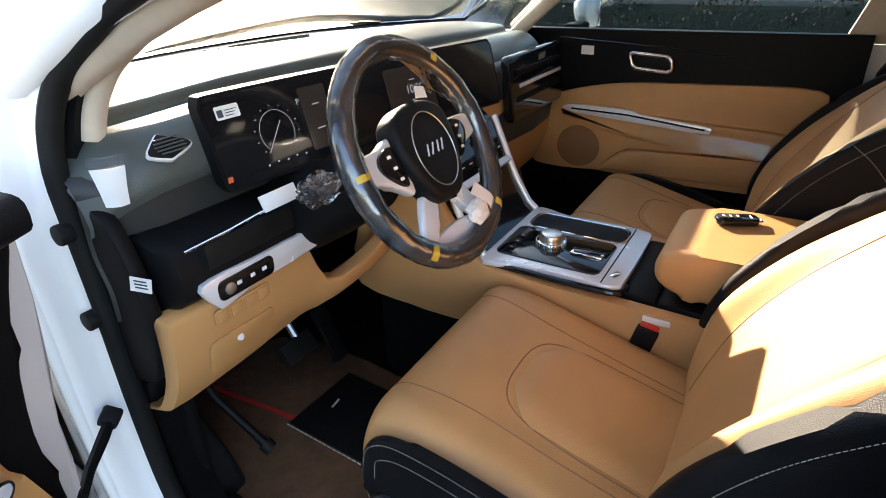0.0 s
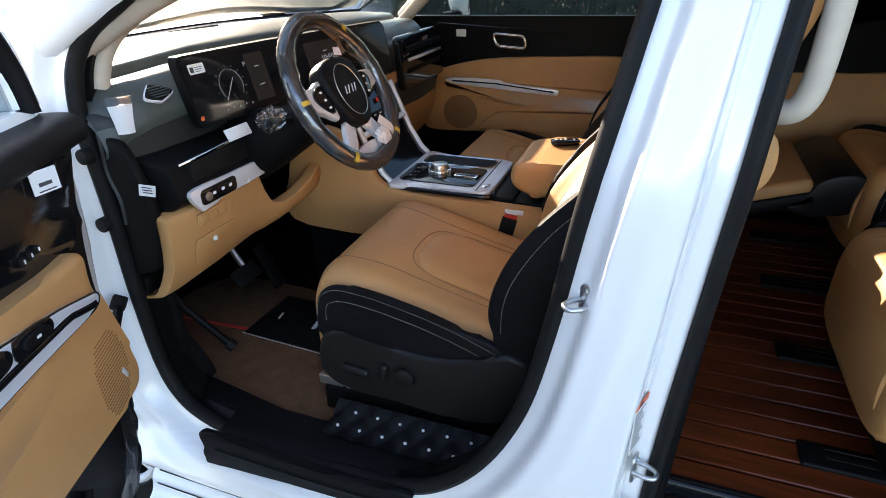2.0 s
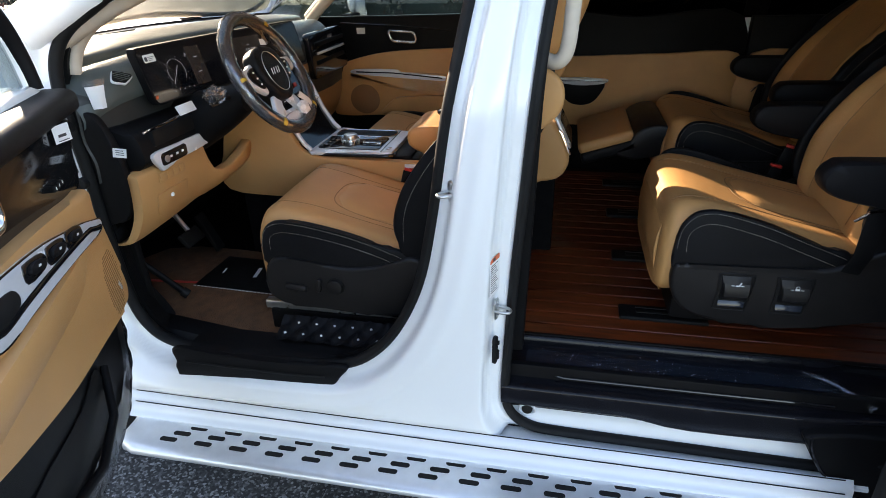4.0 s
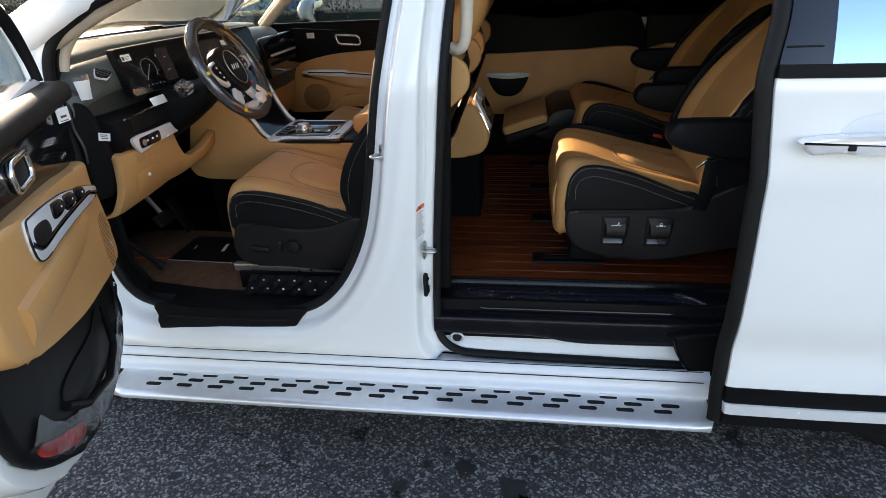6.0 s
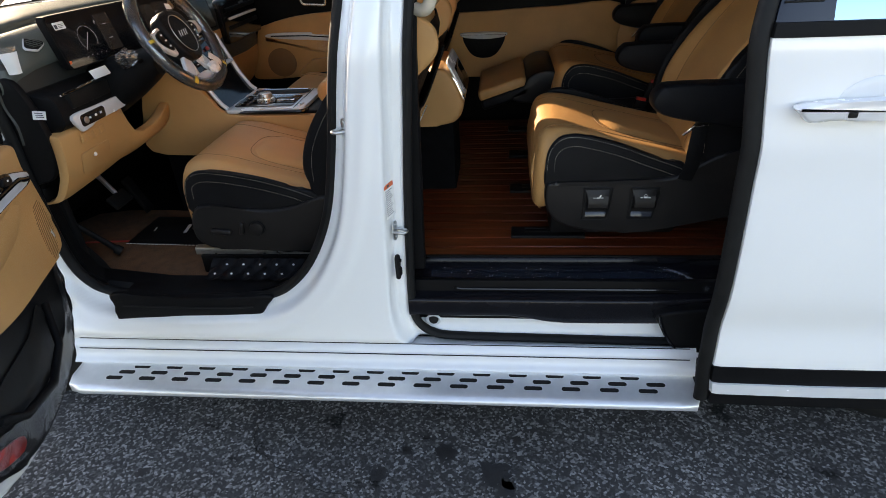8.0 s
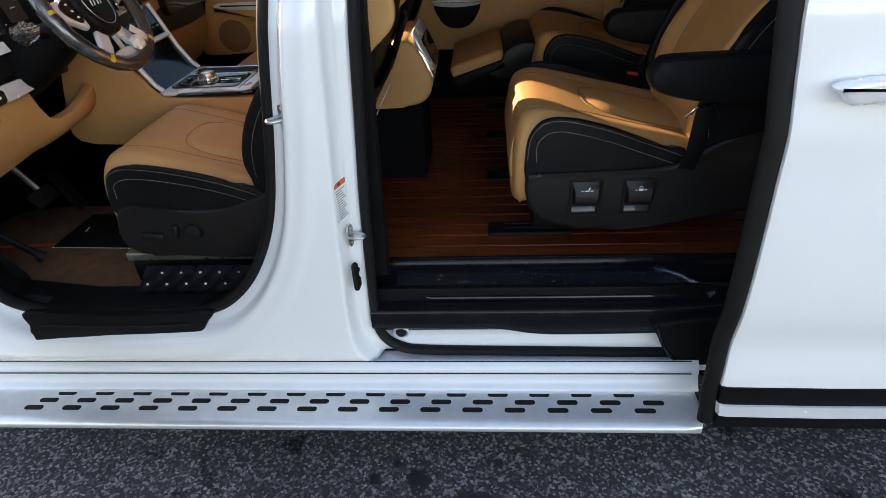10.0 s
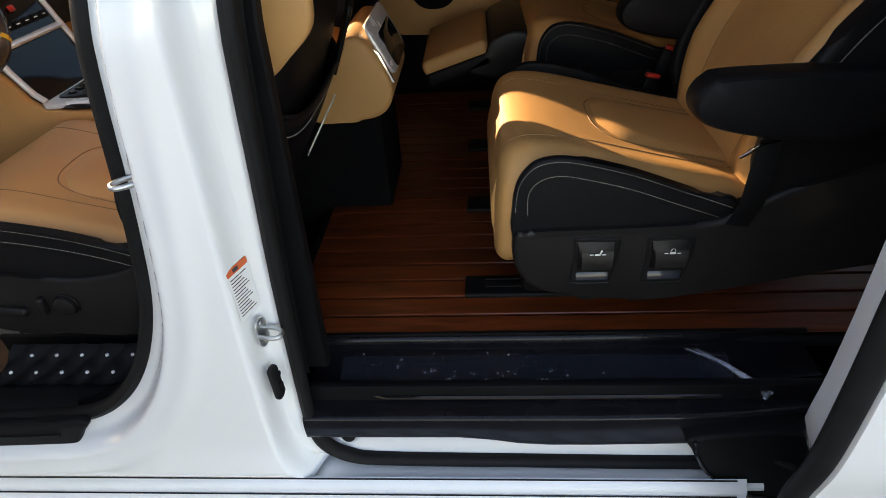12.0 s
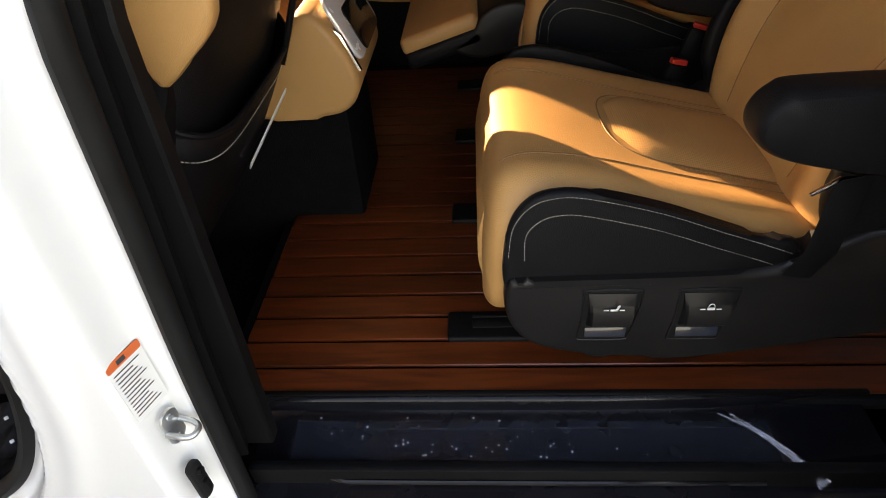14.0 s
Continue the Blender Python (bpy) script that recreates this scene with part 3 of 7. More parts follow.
part("strip_base", tube(zip_line, 0.007, n=8), RUBBER, tc_)
# front sill: scuff plate and rubber lip
prof = smooth_loop([(0.405, 0.462), (0.398, 0.50), (0.405, 0.535), (0.44, 0.556), (0.50, 0.558), (0.56, 0.552), (0.60, 0.535), (0.61, 0.505)], 4, False)
part("front_scuff_plate", loft([[(x, min(y + 0.012, 0.555), z) for y, z in prof] for x in (-0.815, -0.80, -0.6, -0.42, -0.36, -0.34)], caps=False, closed=False), BLACKPLASTIC, van)
lip = [(-0.828, 0.580), (-0.836, 0.53), (-0.842, 0.485), (-0.832, 0.466), (-0.80, 0.462), (-0.60, 0.464), (-0.40, 0.468), (-0.36, 0.472), (-0.335, 0.492), (-0.305, 0.535), (-0.285, 0.578), (-0.45, 0.568), (-0.65, 0.570)]
b = prism(smooth_loop(lip, 4), 0.022, XZ, 0.007, 3)
b.transform(Matrix.Translation((0, 0.418, 0)))
sill_lip = part("sill_lip", b, BLACKPLASTIC, van, "black plastic lip over the sill")
part("lip_groove", tube([(x, 0.395, z) for x, z in smooth_loop([(-0.80, 0.535), (-0.6, 0.531), (-0.42, 0.532), (-0.35, 0.537)], 5, False)], 0.003, n=6), RUBBER, sill_lip)
prof2 = [(0.43, 0.53), (0.455, 0.556), (0.49, 0.560), (0.525, 0.556), (0.550, 0.515)]
part("front_inner_sill", loft([[(x, y + 0.012 + 1.1 * float(front_in(x)), z) for y, z in prof2] for x in (-1.0, -0.9, -0.8, -0.6, -0.1, 0.2)], caps=False, closed=False), BLACKPLASTIC, van)
step = part("side_step", bmesh.new(), ALU, van, "silver aluminium running board with black slots")
bm = bmesh.new()
outer = smooth_loop([(0.365, 0.335), (0.35, 0.324), (0.335, 0.320), (0.26, 0.316), (0.238, 0.310), (0.231, 0.300), (0.236, 0.288), (0.26, 0.28), (0.34, 0.275), (0.40, 0.28), (0.40, 0.33)], 3)
rings = []
for x, c in ((-1.00, 0.06), (-0.985, 0.02), (-0.94, 0.0), (0.3, 0.0), (1.00, 0.0), (1.04, 0.004), (1.052, 0.03)):
    rings.append([(x, max(y, 0.231 + c), z) for y, z in outer])
loft(rings, bm=bm)
bm.to_mesh(step.data)
for f in step.data.polygons:
    f.use_smooth = True
bm.free()
slot_outline = rrect(0.057, 0.0165, 0.0081, 6)
slot_mesh = None
for row, (y, x0, n) in enumerate(((0.339, -0.770, 15), (0.312, -0.812, 16), (0.285, -0.842, 16))):
    for k in range(n):
        x = x0 + 0.1163 * k - (0.0 if row < 2 else -0.002 * k / 16)
        if slot_mesh is None:
            b = prism(slot_outline, 0.003, None)
            ob = part("slot", b, RUBBER, step)
            slot_mesh = ob.data
        else:
            ob = new("slot", slot_mesh)
            ob.parent = step
        ob.location = (x, y, 0.3178 if row == 0 else (0.3165 if row == 1 else 0.3152))
# body skirt over the step
prof = smooth_loop([(0.388, 0.405), (0.372, 0.385), (0.368, 0.365), (0.36, 0.345), (0.345, 0.33), (0.36, 0.315)], 4, False)
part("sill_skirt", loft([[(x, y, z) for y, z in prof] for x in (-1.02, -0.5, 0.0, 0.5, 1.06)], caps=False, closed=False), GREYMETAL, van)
part("lower_sill_lip", loft([[(x, y, z) for y, z in ((0.46, 0.376), (0.41, 0.380), (0.392, 0.384), (0.385, 0.380), (0.383, 0.372))] for x in (0.14, 0.5, 0.8, 1.10)], caps=False, closed=False), WHITE, van)
part("kick_panel", box((0.36, 0.03, 0.62), (-1.20, 0.585, 0.82), 0.01), BLACKPLASTIC, van)


# ---- seats ----
def ring_section(x, w, zc, h, n=4.5, crown=0.0, bolster=0.0, count=44, yshift=0.0):
    out = []
    for k in range(count):
        a = 2 * math.pi * k / count
        c, s = math.cos(a), math.sin(a)
        y = math.copysign(abs(c) ** (2 / n), c)
        z = math.copysign(abs(s) ** (2 / n), s)
        top = max(0.0, z)
        lift = top * (crown * (1 - y * y) + bolster * math.exp(-((abs(y) - 0.80) / 0.16) ** 2))
        out.append((x, y * w + yshift, zc + h * z + lift))
    return out


def seat(name, label, m, group, side=1, rear=False, recline=21.0, arm=False):
    """A car seat. Local x runs from the cushion's front to the back, z up from the cushion's mean underside; side +1: outer flank on -y."""
    t = thing(name, label, "car seat", m, group)
    W = 0.272
    st = [(0.000, 0.80, -0.02, 0.075), (0.006, 0.90, 0.0, 0.105), (0.022, 0.965, 0.015, 0.128), (0.05, 0.99, 0.026, 0.134), (0.09, 1.0, 0.032, 0.130), (0.16, 1.0, 0.030, 0.120), (0.26, 1.0, 0.018, 0.105),
          (0.36, 1.0, 0.002, 0.095), (0.46, 0.98, -0.012, 0.085), (0.54, 0.95, -0.02, 0.075), (0.56, 0.9, -0.02, 0.06)]
    if not rear:
        st = [(0.022 + x * 0.96, w, zc, h) for x, w, zc, h in st]
    st = smooth_loop(st, 4, False)
    cushion = part("cushion", loft([ring_section(x, W * w, zc, h, crown=0.004, bolster=0.018 if rear else 0.012) for x, w, zc, h in st]), TAN, t, sharp=60)
    # insert and seams on the cushion
    u_line = [(0.50, -0.125), (0.40, -0.125), (0.30, -0.12), (0.24, -0.10), (0.215, -0.06), (0.21, 0.0), (0.215, 0.06), (0.24, 0.10), (0.30, 0.12), (0.40, 0.125), (0.50, 0.125)]
    for line in (u_line, [(0.03, -0.165), (0.10, -0.160), (0.2, -0.150), (0.35, -0.150), (0.52, -0.150)], [(0.03, 0.165), (0.10, 0.160), (0.2, 0.150), (0.35, 0.150), (0.52, 0.150)]):
        pts = [(p[0], p[1], 0.3) for p in smooth_loop(line, 8, False)]
        pts = drape(cushion, pts, lift=-0.0004)
        part("seam", tube(pts, 0.0016, n=6), SEAM, t)
    # perforated inserts laid 2 mm into the leather
    bm = bmesh.new()
    rows = []
    for i in range(15):
        x = 0.225 + 0.28 * i / 14
        half = 0.118 * min(1, math.sqrt(max(0.02, (x - 0.213) / 0.06)))
        line = drape(cushion, [(x, half * w, 0.3) for w in np.linspace(-1, 1, 15)], lift=0.0)
        if len(line) == 15:
            rows.append([p + Vector((0, 0, 0.0012 + 0.011 * (1 - abs(2 * k / 14 - 1) ** 5) * min(1, i / 1.5))) for k, p in enumerate(line)])
    part("seat_insert", loft(rows, caps=False, closed=False), TANPERF, t)
    o = -side
    # black flank of the cushion
    for s in (1, -1):
        if rear:
            flank = [(0.032, 0.01), (0.032, 0.062), (0.040, 0.120), (0.066, 0.158), (0.101, 0.171), (0.148, 0.168), (0.248, 0.141), (0.339, 0.106), (0.395, 0.085), (0.450, 0.075), (0.47, 0.02), (0.44, -0.03), (0.2, -0.045), (0.06, -0.04)]
        else:
            flank = [(0.052, 0.02), (0.050, 0.062), (0.062, 0.112), (0.090, 0.140), (0.128, 0.149), (0.19, 0.145), (0.256, 0.134), (0.34, 0.115), (0.42, 0.090), (0.50, 0.070), (0.52, 0.02), (0.44, -0.03), (0.2, -0.03), (0.08, -0.02)]
        fl = smooth_loop(flank, 5)
        y = s * (W - 0.012)
        b = prism(fl, 0.022, None, 0.009, 3)
        b.transform(Matrix(((1, 0, 0, 0), (0, 0, s, y), (0, 1, 0, 0), (0, 0, 0, 1))) if s > 0 else Matrix(((1, 0, 0, 0), (0, 0, -1, y), (0, 1, 0, 0), (0, 0, 0, 1))))
        fk = part("cushion_flank", b, BLACKLEATHER, t, "black leather flank with pale stitching")
        crest = flank[1:10]
        for inset, lead in ((0.007, 0.006), (0.036, 0.030)):
            line = [(x + lead * max(0.0, 1 - k / 4), s * (W + 0.0104), z - inset * min(1.0, 0.25 + k / 3) - (0.0 if k < 8 else 0.012)) for k, (x, z) in enumerate(crest)]
            pts = [Vector(p) for p in smooth_loop(line, 8, False)]
            part("stitching", dashes(pts, 0.0042, 0.0022, 0.00042), THREAD, fk)
    # plastic base shield
    for s in (1, -1):
        if rear:
            sh = [(0.038, 0.012), (0.033, -0.035), (0.047, -0.085), (0.080, -0.122), (0.14, -0.145), (0.24, -0.158), (0.34, -0.154), (0.434, -0.138), (0.56, -0.11), (0.70, -0.08), (0.84, -0.05), (0.88, 0.02), (0.84, 0.13), (0.74, 0.155), (0.62, 0.125), (0.52, 0.092), (0.46, 0.055), (0.41, 0.034), (0.30, 0.026), (0.12, 0.022), (0.06, 0.020)]
        else:
            sh = [(0.094, 0.028), (0.060, -0.01), (0.050, -0.055), (0.056, -0.10), (0.096, -0.132), (0.16, -0.138), (0.236, -0.138), (0.34, -0.145), (0.433, -0.151), (0.51, -0.135), (0.56, -0.09), (0.575, -0.02), (0.572, 0.04), (0.53, 0.062), (0.48, 0.045), (0.40, 0.02), (0.30, 0.012), (0.18, 0.026)]
        b = prism(smooth_loop(sh, 5), 0.052, None, 0.012, 4)
        y = s * (W - 0.030)
        b.transform(Matrix(((1, 0, 0, 0), (0, 0, s, y), (0, 1, 0, 0), (0, 0, 0, 1))))
        shield = part("base_shield", b, SHIELD, t, "black plastic side shield")
        if s == o:
            ys = s * (W + 0.0225)
            if rear:
                for k, x in enumerate((0.198, 0.341)):
                    fr = [(x - 0.040, 0.002), (x + 0.036, 0.003), (x + 0.044, -0.006), (x + 0.043, -0.040), (x + 0.038, -0.075), (x + 0.033, -0.100), (x + 0.026, -0.107), (x - 0.040, -0.107), (x - 0.046, -0.098), (x - 0.043, -0.06), (x - 0.044, -0.01)]
                    b = prism(smooth_loop(fr, 3), 0.003, None, 0.0012)
                    b.transform(Matrix(((1, 0, 0, 0), (0, 0, s, ys - s * 0.002), (0, 1, 0, 0), (0, 0, 0, 1))))
                    part("switch_recess", b, RUBBER, shield)
                    rim = [(p[0], ys + s * 0.001, p[1]) for p in smooth_loop(fr, 3)]
                    part("recess_rim", tube(rim, 0.0016, True, 6), SHIELD, shield)
                    # flap that bows outwards, with an undercut below
                    rows = []
                    for j in range(13):
                        q = j / 12
                        zz = -0.003 - 0.066 * q
                        yy = 0.003 + 0.016 * math.sin(min(1.0, q * 1.12) * math.pi * 0.55) - 0.010 * max(0.0, q - 0.85) / 0.15
                        half = 0.0375 - 0.004 * q
                        cxm = x - 0.002 + 0.003 * math.sin(q * math.pi)
                        rows.append([(cxm - half, ys, zz), (cxm - half + 0.001, ys + s * yy * 0.7, zz), (cxm - half + 0.005, ys + s * yy, zz), (cxm + half - 0.005, ys + s * yy, zz), (cxm + half - 0.001, ys + s * yy * 0.7, zz), (cxm + half, ys, zz)])
                    part("switch", loft(rows), SHIELD, shield)
                    lip = prism([(x - 0.036, -0.078), (x + 0.031, -0.078), (x + 0.028, -0.098), (x - 0.037, -0.098)], 0.005, None, 0.0018)
                    lip.transform(Matrix(((1, 0, 0, 0), (0, 0, s, ys - s * 0.001), (0, 1, 0, 0), (0, 0, 0, 1))) @ Matrix.Translation((0, -0.088, 0)) @ Matrix.Rotation(radians(-22), 4, "X") @ Matrix.Translation((0, 0.088, 0)))
                    part("switch_lip", lip, SWITCHLIP, shield, "gloss black lip tinted with sky sheen")
                    at = lambda u, v: (x + u, ys + s * 0.0172, -0.020 + v)
                    b = box((0.0075, 0.0008, 0.0020), at(-0.012, -0.004), 0)
                    b = box((0.0075, 0.0008, 0.0020), at(0.012, -0.004), 0, bm=b)
                    if k == 0:
                        b = box((0.011, 0.0008, 0.0034), at(0.0, -0.004), 0, bm=b)
                        b = box((0.0034, 0.0008, 0.011), at(0.0055, 0.001), 0, rot=(0, 20, 0), bm=b)
                    else:
                        b = box((0.011, 0.0008, 0.0055), at(0.0, -0.003), 0, bm=b)
                        b = merge(b, tube([at(0.0045 * math.cos(q), 0.0005 + 0.0065 * math.sin(q)) for q in np.linspace(0, math.pi, 9)], 0.0007, n=4))
                    part("pictogram", b, PAPER, shield)
            else:
                part("seat_switch", cyl(0.024, 0.020, (0.285, ys + s * 0.004, -0.052), (90, 0, 0), 28, bevel=0.004), SHIELD, shield)
                part("switch_ring", tube([(0.285 + 0.027 * math.cos(q), ys + s * 0.003, -0.052 + 0.027 * math.sin(q)) for q in np.linspace(0, 2 * math.pi, 28, endpoint=False)], 0.002, True, 6), RUBBER, shield)
                part("seat_switch", box((0.016, 0.02, 0.046), (0.232, ys + s * 0.004, -0.052), 0.006, 3, (0, 10, 0)), SHIELD, shield)
                part("seat_switch", box((0.072, 0.02, 0.022), (0.155, ys + s * 0.004, -0.066), 0.008, 3, (0, 6, 0)), SHIELD, shield)
    part("seat_frame", box((0.42, 0.42, 0.16), (0.27, 0, -0.13), 0.02), BLACKPLASTIC, t)
    if rear:
        tongue = [(0.006, 0.10), (-0.006, 0.05), (-0.006, -0.01), (0.006, -0.06), (0.020, -0.105), (0.028, -0.105), (0.018, -0.04), (0.012, 0.02), (0.02, 0.09)]
        b = prism(smooth_loop(tongue, 5), 0.40, None, 0.004)
        b.transform(Matrix(((1, 0, 0, 0), (0, 0, 1, -0.21), (0, 1, 0, 0), (0, 0, 0, 1))))
        part("front_flap", b, TAN, t)
    # backrest, built upright and then leant back about the hip point
    lean = Matrix.Translation((0.53, 0, 0.03)) @ Matrix.Rotation(radians(recline), 4, "Y")

    def back_ring(z, w, d, fwd, bol, count=88, y_n=3.6):
        out = []
        for k in range(count):
            a = 2 * math.pi * k / count
            c, s = math.cos(a), math.sin(a)
            yy = math.copysign(abs(c) ** (2 / y_n), c)
            xx = math.copysign(abs(s) ** (2 / y_n), s)
            front = max(0.0, -xx)
            x = d * xx + fwd - front * (bol * math.exp(-((abs(yy) - 0.82) / 0.2) ** 2))
            out.append(lean @ Vector((x, yy * w, z)))
        return out
    bs = smooth_loop([(z, w * 0.945, d, f, bol) for z, w, d, f, bol in ((-0.03, 0.235, 0.045, 0.03, 0.0), (0.0, 0.262, 0.075, 0.025, 0.015), (0.06, 0.276, 0.088, 0.02, 0.04), (0.18, 0.283, 0.092, 0.01, 0.068), (0.32, 0.281, 0.085, 0.01, 0.062), (0.45, 0.263, 0.072, 0.015, 0.04),
                      (0.56, 0.235, 0.06, 0.02, 0.012), (0.62, 0.20, 0.045, 0.022, 0.004), (0.645, 0.15, 0.02, 0.022, 0.0))], 4, False)
    back = part("backrest", loft([back_ring(*q) for q in bs]), TAN, t, sharp=60)
    fwd = lean.to_3x3() @ Vector((1, 0, 0))
    rows = []
    for i in range(17):
        z = 0.06 + 0.46 * i / 16
        half = 0.135 + 0.02 * math.sin(math.pi * i / 16)
        line = drape(back, [lean @ Vector((-0.2, half * w, z)) for w in np.linspace(-1, 1, 13)], way=fwd)
        if len(line) == 13:
            rows.append([p - fwd * (0.0012 + 0.004 * (1 - (2 * k / 12 - 1) ** 4)) for k, p in enumerate(line)])
    part("back_insert", loft(rows, caps=False, closed=False), TANPERF, t)
    for s in (-1, 1):
        pts = drape(back, [lean @ Vector((-0.2, s * (0.137 + 0.02 * math.sin(math.pi * i / 16)), 0.04 + 0.50 * i / 16)) for i in range(17)], way=fwd, lift=-0.0003)
        part("seam", tube(pts, 0.0015, n=6), SEAM, t)
    # black flanks and shell behind
    for s in (-1, 1):
        b = prism(smooth_loop([(-0.048, 0.02), (-0.108, 0.08), (-0.134, 0.18), (-0.130, 0.29), (-0.100, 0.42), (-0.053, 0.53), (0.0, 0.585), (0.06, 0.585), (0.10, 0.42), (0.122, 0.2), (0.115, 0.03), (0.05, -0.03), (0.0, -0.01)], 5), 0.034, None, 0.014, 4)
        b.transform(lean @ Matrix(((1, 0, 0, 0), (0, 0, s, s * 0.248), (0, 1, 0, 0), (0, 0, 0, 1))))
        bf = part("backrest_flank", b, BLACKLEATHER, t, "black leather flank with pale stitching")
        line = [lean @ Vector((p[0], s * 0.2825, p[1])) for p in smooth_loop([(-0.060, 0.06), (-0.090, 0.12), (-0.105, 0.2), (-0.098, 0.32), (-0.068, 0.43), (-0.025, 0.53)], 8, False)]
        part("stitching", dashes(line, 0.0042, 0.0022, 0.0005), THREAD, bf)
    depths = sorted((q[0], q[1], q[2], q[3]) for q in bs)

    def rear_face(z, a, grow, bulge):
        """A point on the rear of the seat back, a running from one flank (0) to the other (pi)."""
        zs = [q[0] for q in depths]
        w, d, f = (float(np.interp(z, zs, [q[k] for q in depths])) for k in (1, 2, 3))
        c, s = math.cos(a), math.sin(a)
        return lean @ Vector((f + (d + grow + bulge) * abs(s) ** 0.5, (w + grow) * math.copysign(abs(c) ** 0.5, c), z))
    swell = lambda z: 0.030 * max(0.0, math.sin(math.pi * min(1, max(0, (z + 0.02) / 0.66)))) ** 0.6
    heights = np.linspace(-0.02, 0.636, 22)
    part("back_shell", loft([[rear_face(z, a, 0.008, swell(z)) for a in np.linspace(0, math.pi, 33)] for z in heights], caps=False, closed=False), BLACKLEATHER, t, "black seat back cover")
    if not rear:
        # tan upper corner on each side of the back, with seams below it
        for s in (-1, 1):
            b = prism(smooth_loop([(0.083, 0.492), (0.03, 0.540), (-0.05, 0.602), (-0.03, 0.64), (0.03, 0.665), (0.09, 0.655), (0.122, 0.60), (0.105, 0.535)], 4), 0.036, None, 0.010, 3)
            b.transform(lean @ Matrix(((1, 0, 0, 0), (0, 0, s, s * 0.249), (0, 1, 0, 0), (0, 0, 0, 1))))
            tb = part("upper_corner", b, TAN, t, "tan leather upper corner")
            for line in ([(0.066, 0.494), (0.02, 0.533), (-0.06, 0.595)], [(-0.088, 0.452), (-0.03, 0.440), (0.055, 0.405)]):
                part("stitching", dashes([lean @ Vector((p[0], s * 0.2855, p[1])) for p in smooth_loop(line, 8, False)]), THREAD, tb)
        # map pocket with a stitched hem
        rows = []
        for i in range(10):
            zz = 0.03 + 0.37 * i / 9
            rows.append([rear_face(zz + 0.02 * abs(w) ** 2, math.pi / 2 + 1.15 * w, 0.012, swell(zz) + 0.022 * (1 - w ** 4) * (i / 9) ** 0.6) for w in np.linspace(-1, 1, 19)])
        pk = part("map_pocket", loft(rows, caps=False, closed=False), BLACKLEATHER, t, "black leather map pocket")
        md = pk.modifiers.new("thickness", "SOLIDIFY")
        md.thickness = 0.004
        part("pocket_hem", tube(rows[-1], 0.005, n=8), BLACKLEATHER, pk)
        part("stitching", dashes([p + fwd * 0.002 for p in rows[-2]]), THREAD, pk)
        # slim phone pocket on the inboard half
        rows = [[rear_face(zz, math.pi / 2 - q, 0.016, swell(zz) + 0.024) for q in (0.28, 0.36, 0.48, 0.62, 0.72)] for zz in np.linspace(0.37, 0.54, 7)]
        pp_ = part("phone_pocket", loft(rows, caps=False, closed=False), BLACKLEATHER, t, "slim stitched phone pocket")
        md = pp_.modifiers.new("thickness", "SOLIDIFY")
        md.thickness = 0.010
        part("stitching", dashes([r[0] + fwd * 0.0015 for r in rows]), SEAM, pp_)
        part("stitching", dashes([r[-1] + fwd * 0.0015 for r in rows]), SEAM, pp_)
    # headrest
    for s in (-1, 1):
        part("headrest_post", tube([lean @ Vector((0.022, s * 0.065, 0.60)), lean @ Vector((0.022, s * 0.065, 0.72))], 0.006, n=10), CHROME, t)
    hs = smooth_loop([(0.655, 0.07, 0.02), (0.665, 0.105, 0.04), (0.70, 0.125, 0.052), (0.77, 0.13, 0.055), (0.83, 0.12, 0.045), (0.855, 0.095, 0.03), (0.862, 0.05, 0.01)], 4, False)
    part("headrest", loft([back_ring(z, w, d, 0.01, 0.0, 32) for z, w, d in hs]), TAN, t)
    if arm:
        for s in (1, -1):
            ap = smooth_loop([(0.0, 0.0), (0.018, 0.030), (0.06, 0.041), (0.27, 0.041), (0.33, 0.02), (0.33, -0.06), (0.27, -0.088), (0.14, -0.072), (0.05, -0.052), (0.01, -0.03)], 5)
            cx, cz = 0.165, -0.012
            rings = []
            for q in np.linspace(-1, 1, 15):
                k = (1 - abs(q) ** 3.2) ** (1 / 3.2) if abs(q) < 1 else 0.0
                sx, sz = 1 - 0.030 * (1 - k) / 0.165, 1 - 0.030 * (1 - k) / 0.06
                rings.append([(0.320 + cx + (p[0] - cx) * sx, s * (0.2925 + 0.0375 * q), 0.284 + cz + (p[1] - cz) * sz) for p in ap])
            b = loft(rings)
            a = part("armrest", b, BLACKLEATHER, t, "padded black armrest")
            line = [(0.317 + p[0], s * 0.3262, 0.284 + p[1]) for p in smooth_loop([(0.026, 0.0), (0.040, 0.011), (0.075, 0.019), (0.27, 0.019)], 8, False)]
            part("stitching", dashes(line), THREAD, a)
        part("recline_lever", tube([(0.426, o * 0.296, 0.170), (0.440, o * 0.300, 0.184), (0.452, o * 0.300, 0.196), (0.480, o * 0.296, 0.198)], [0.005, 0.0065, 0.006, 0.005], n=10, flat=0.6), CHROME, t)
        part("belt_strap", tube([(0.452, o * 0.300, 0.03), (0.462, o * 0.312, 0.085), (0.466, o * 0.306, 0.14), (0.474, o * 0.296, 0.20)], 0.022, n=8, flat=0.10, up=(1, 0, 0)), BLACKPLASTIC, t)
    return t


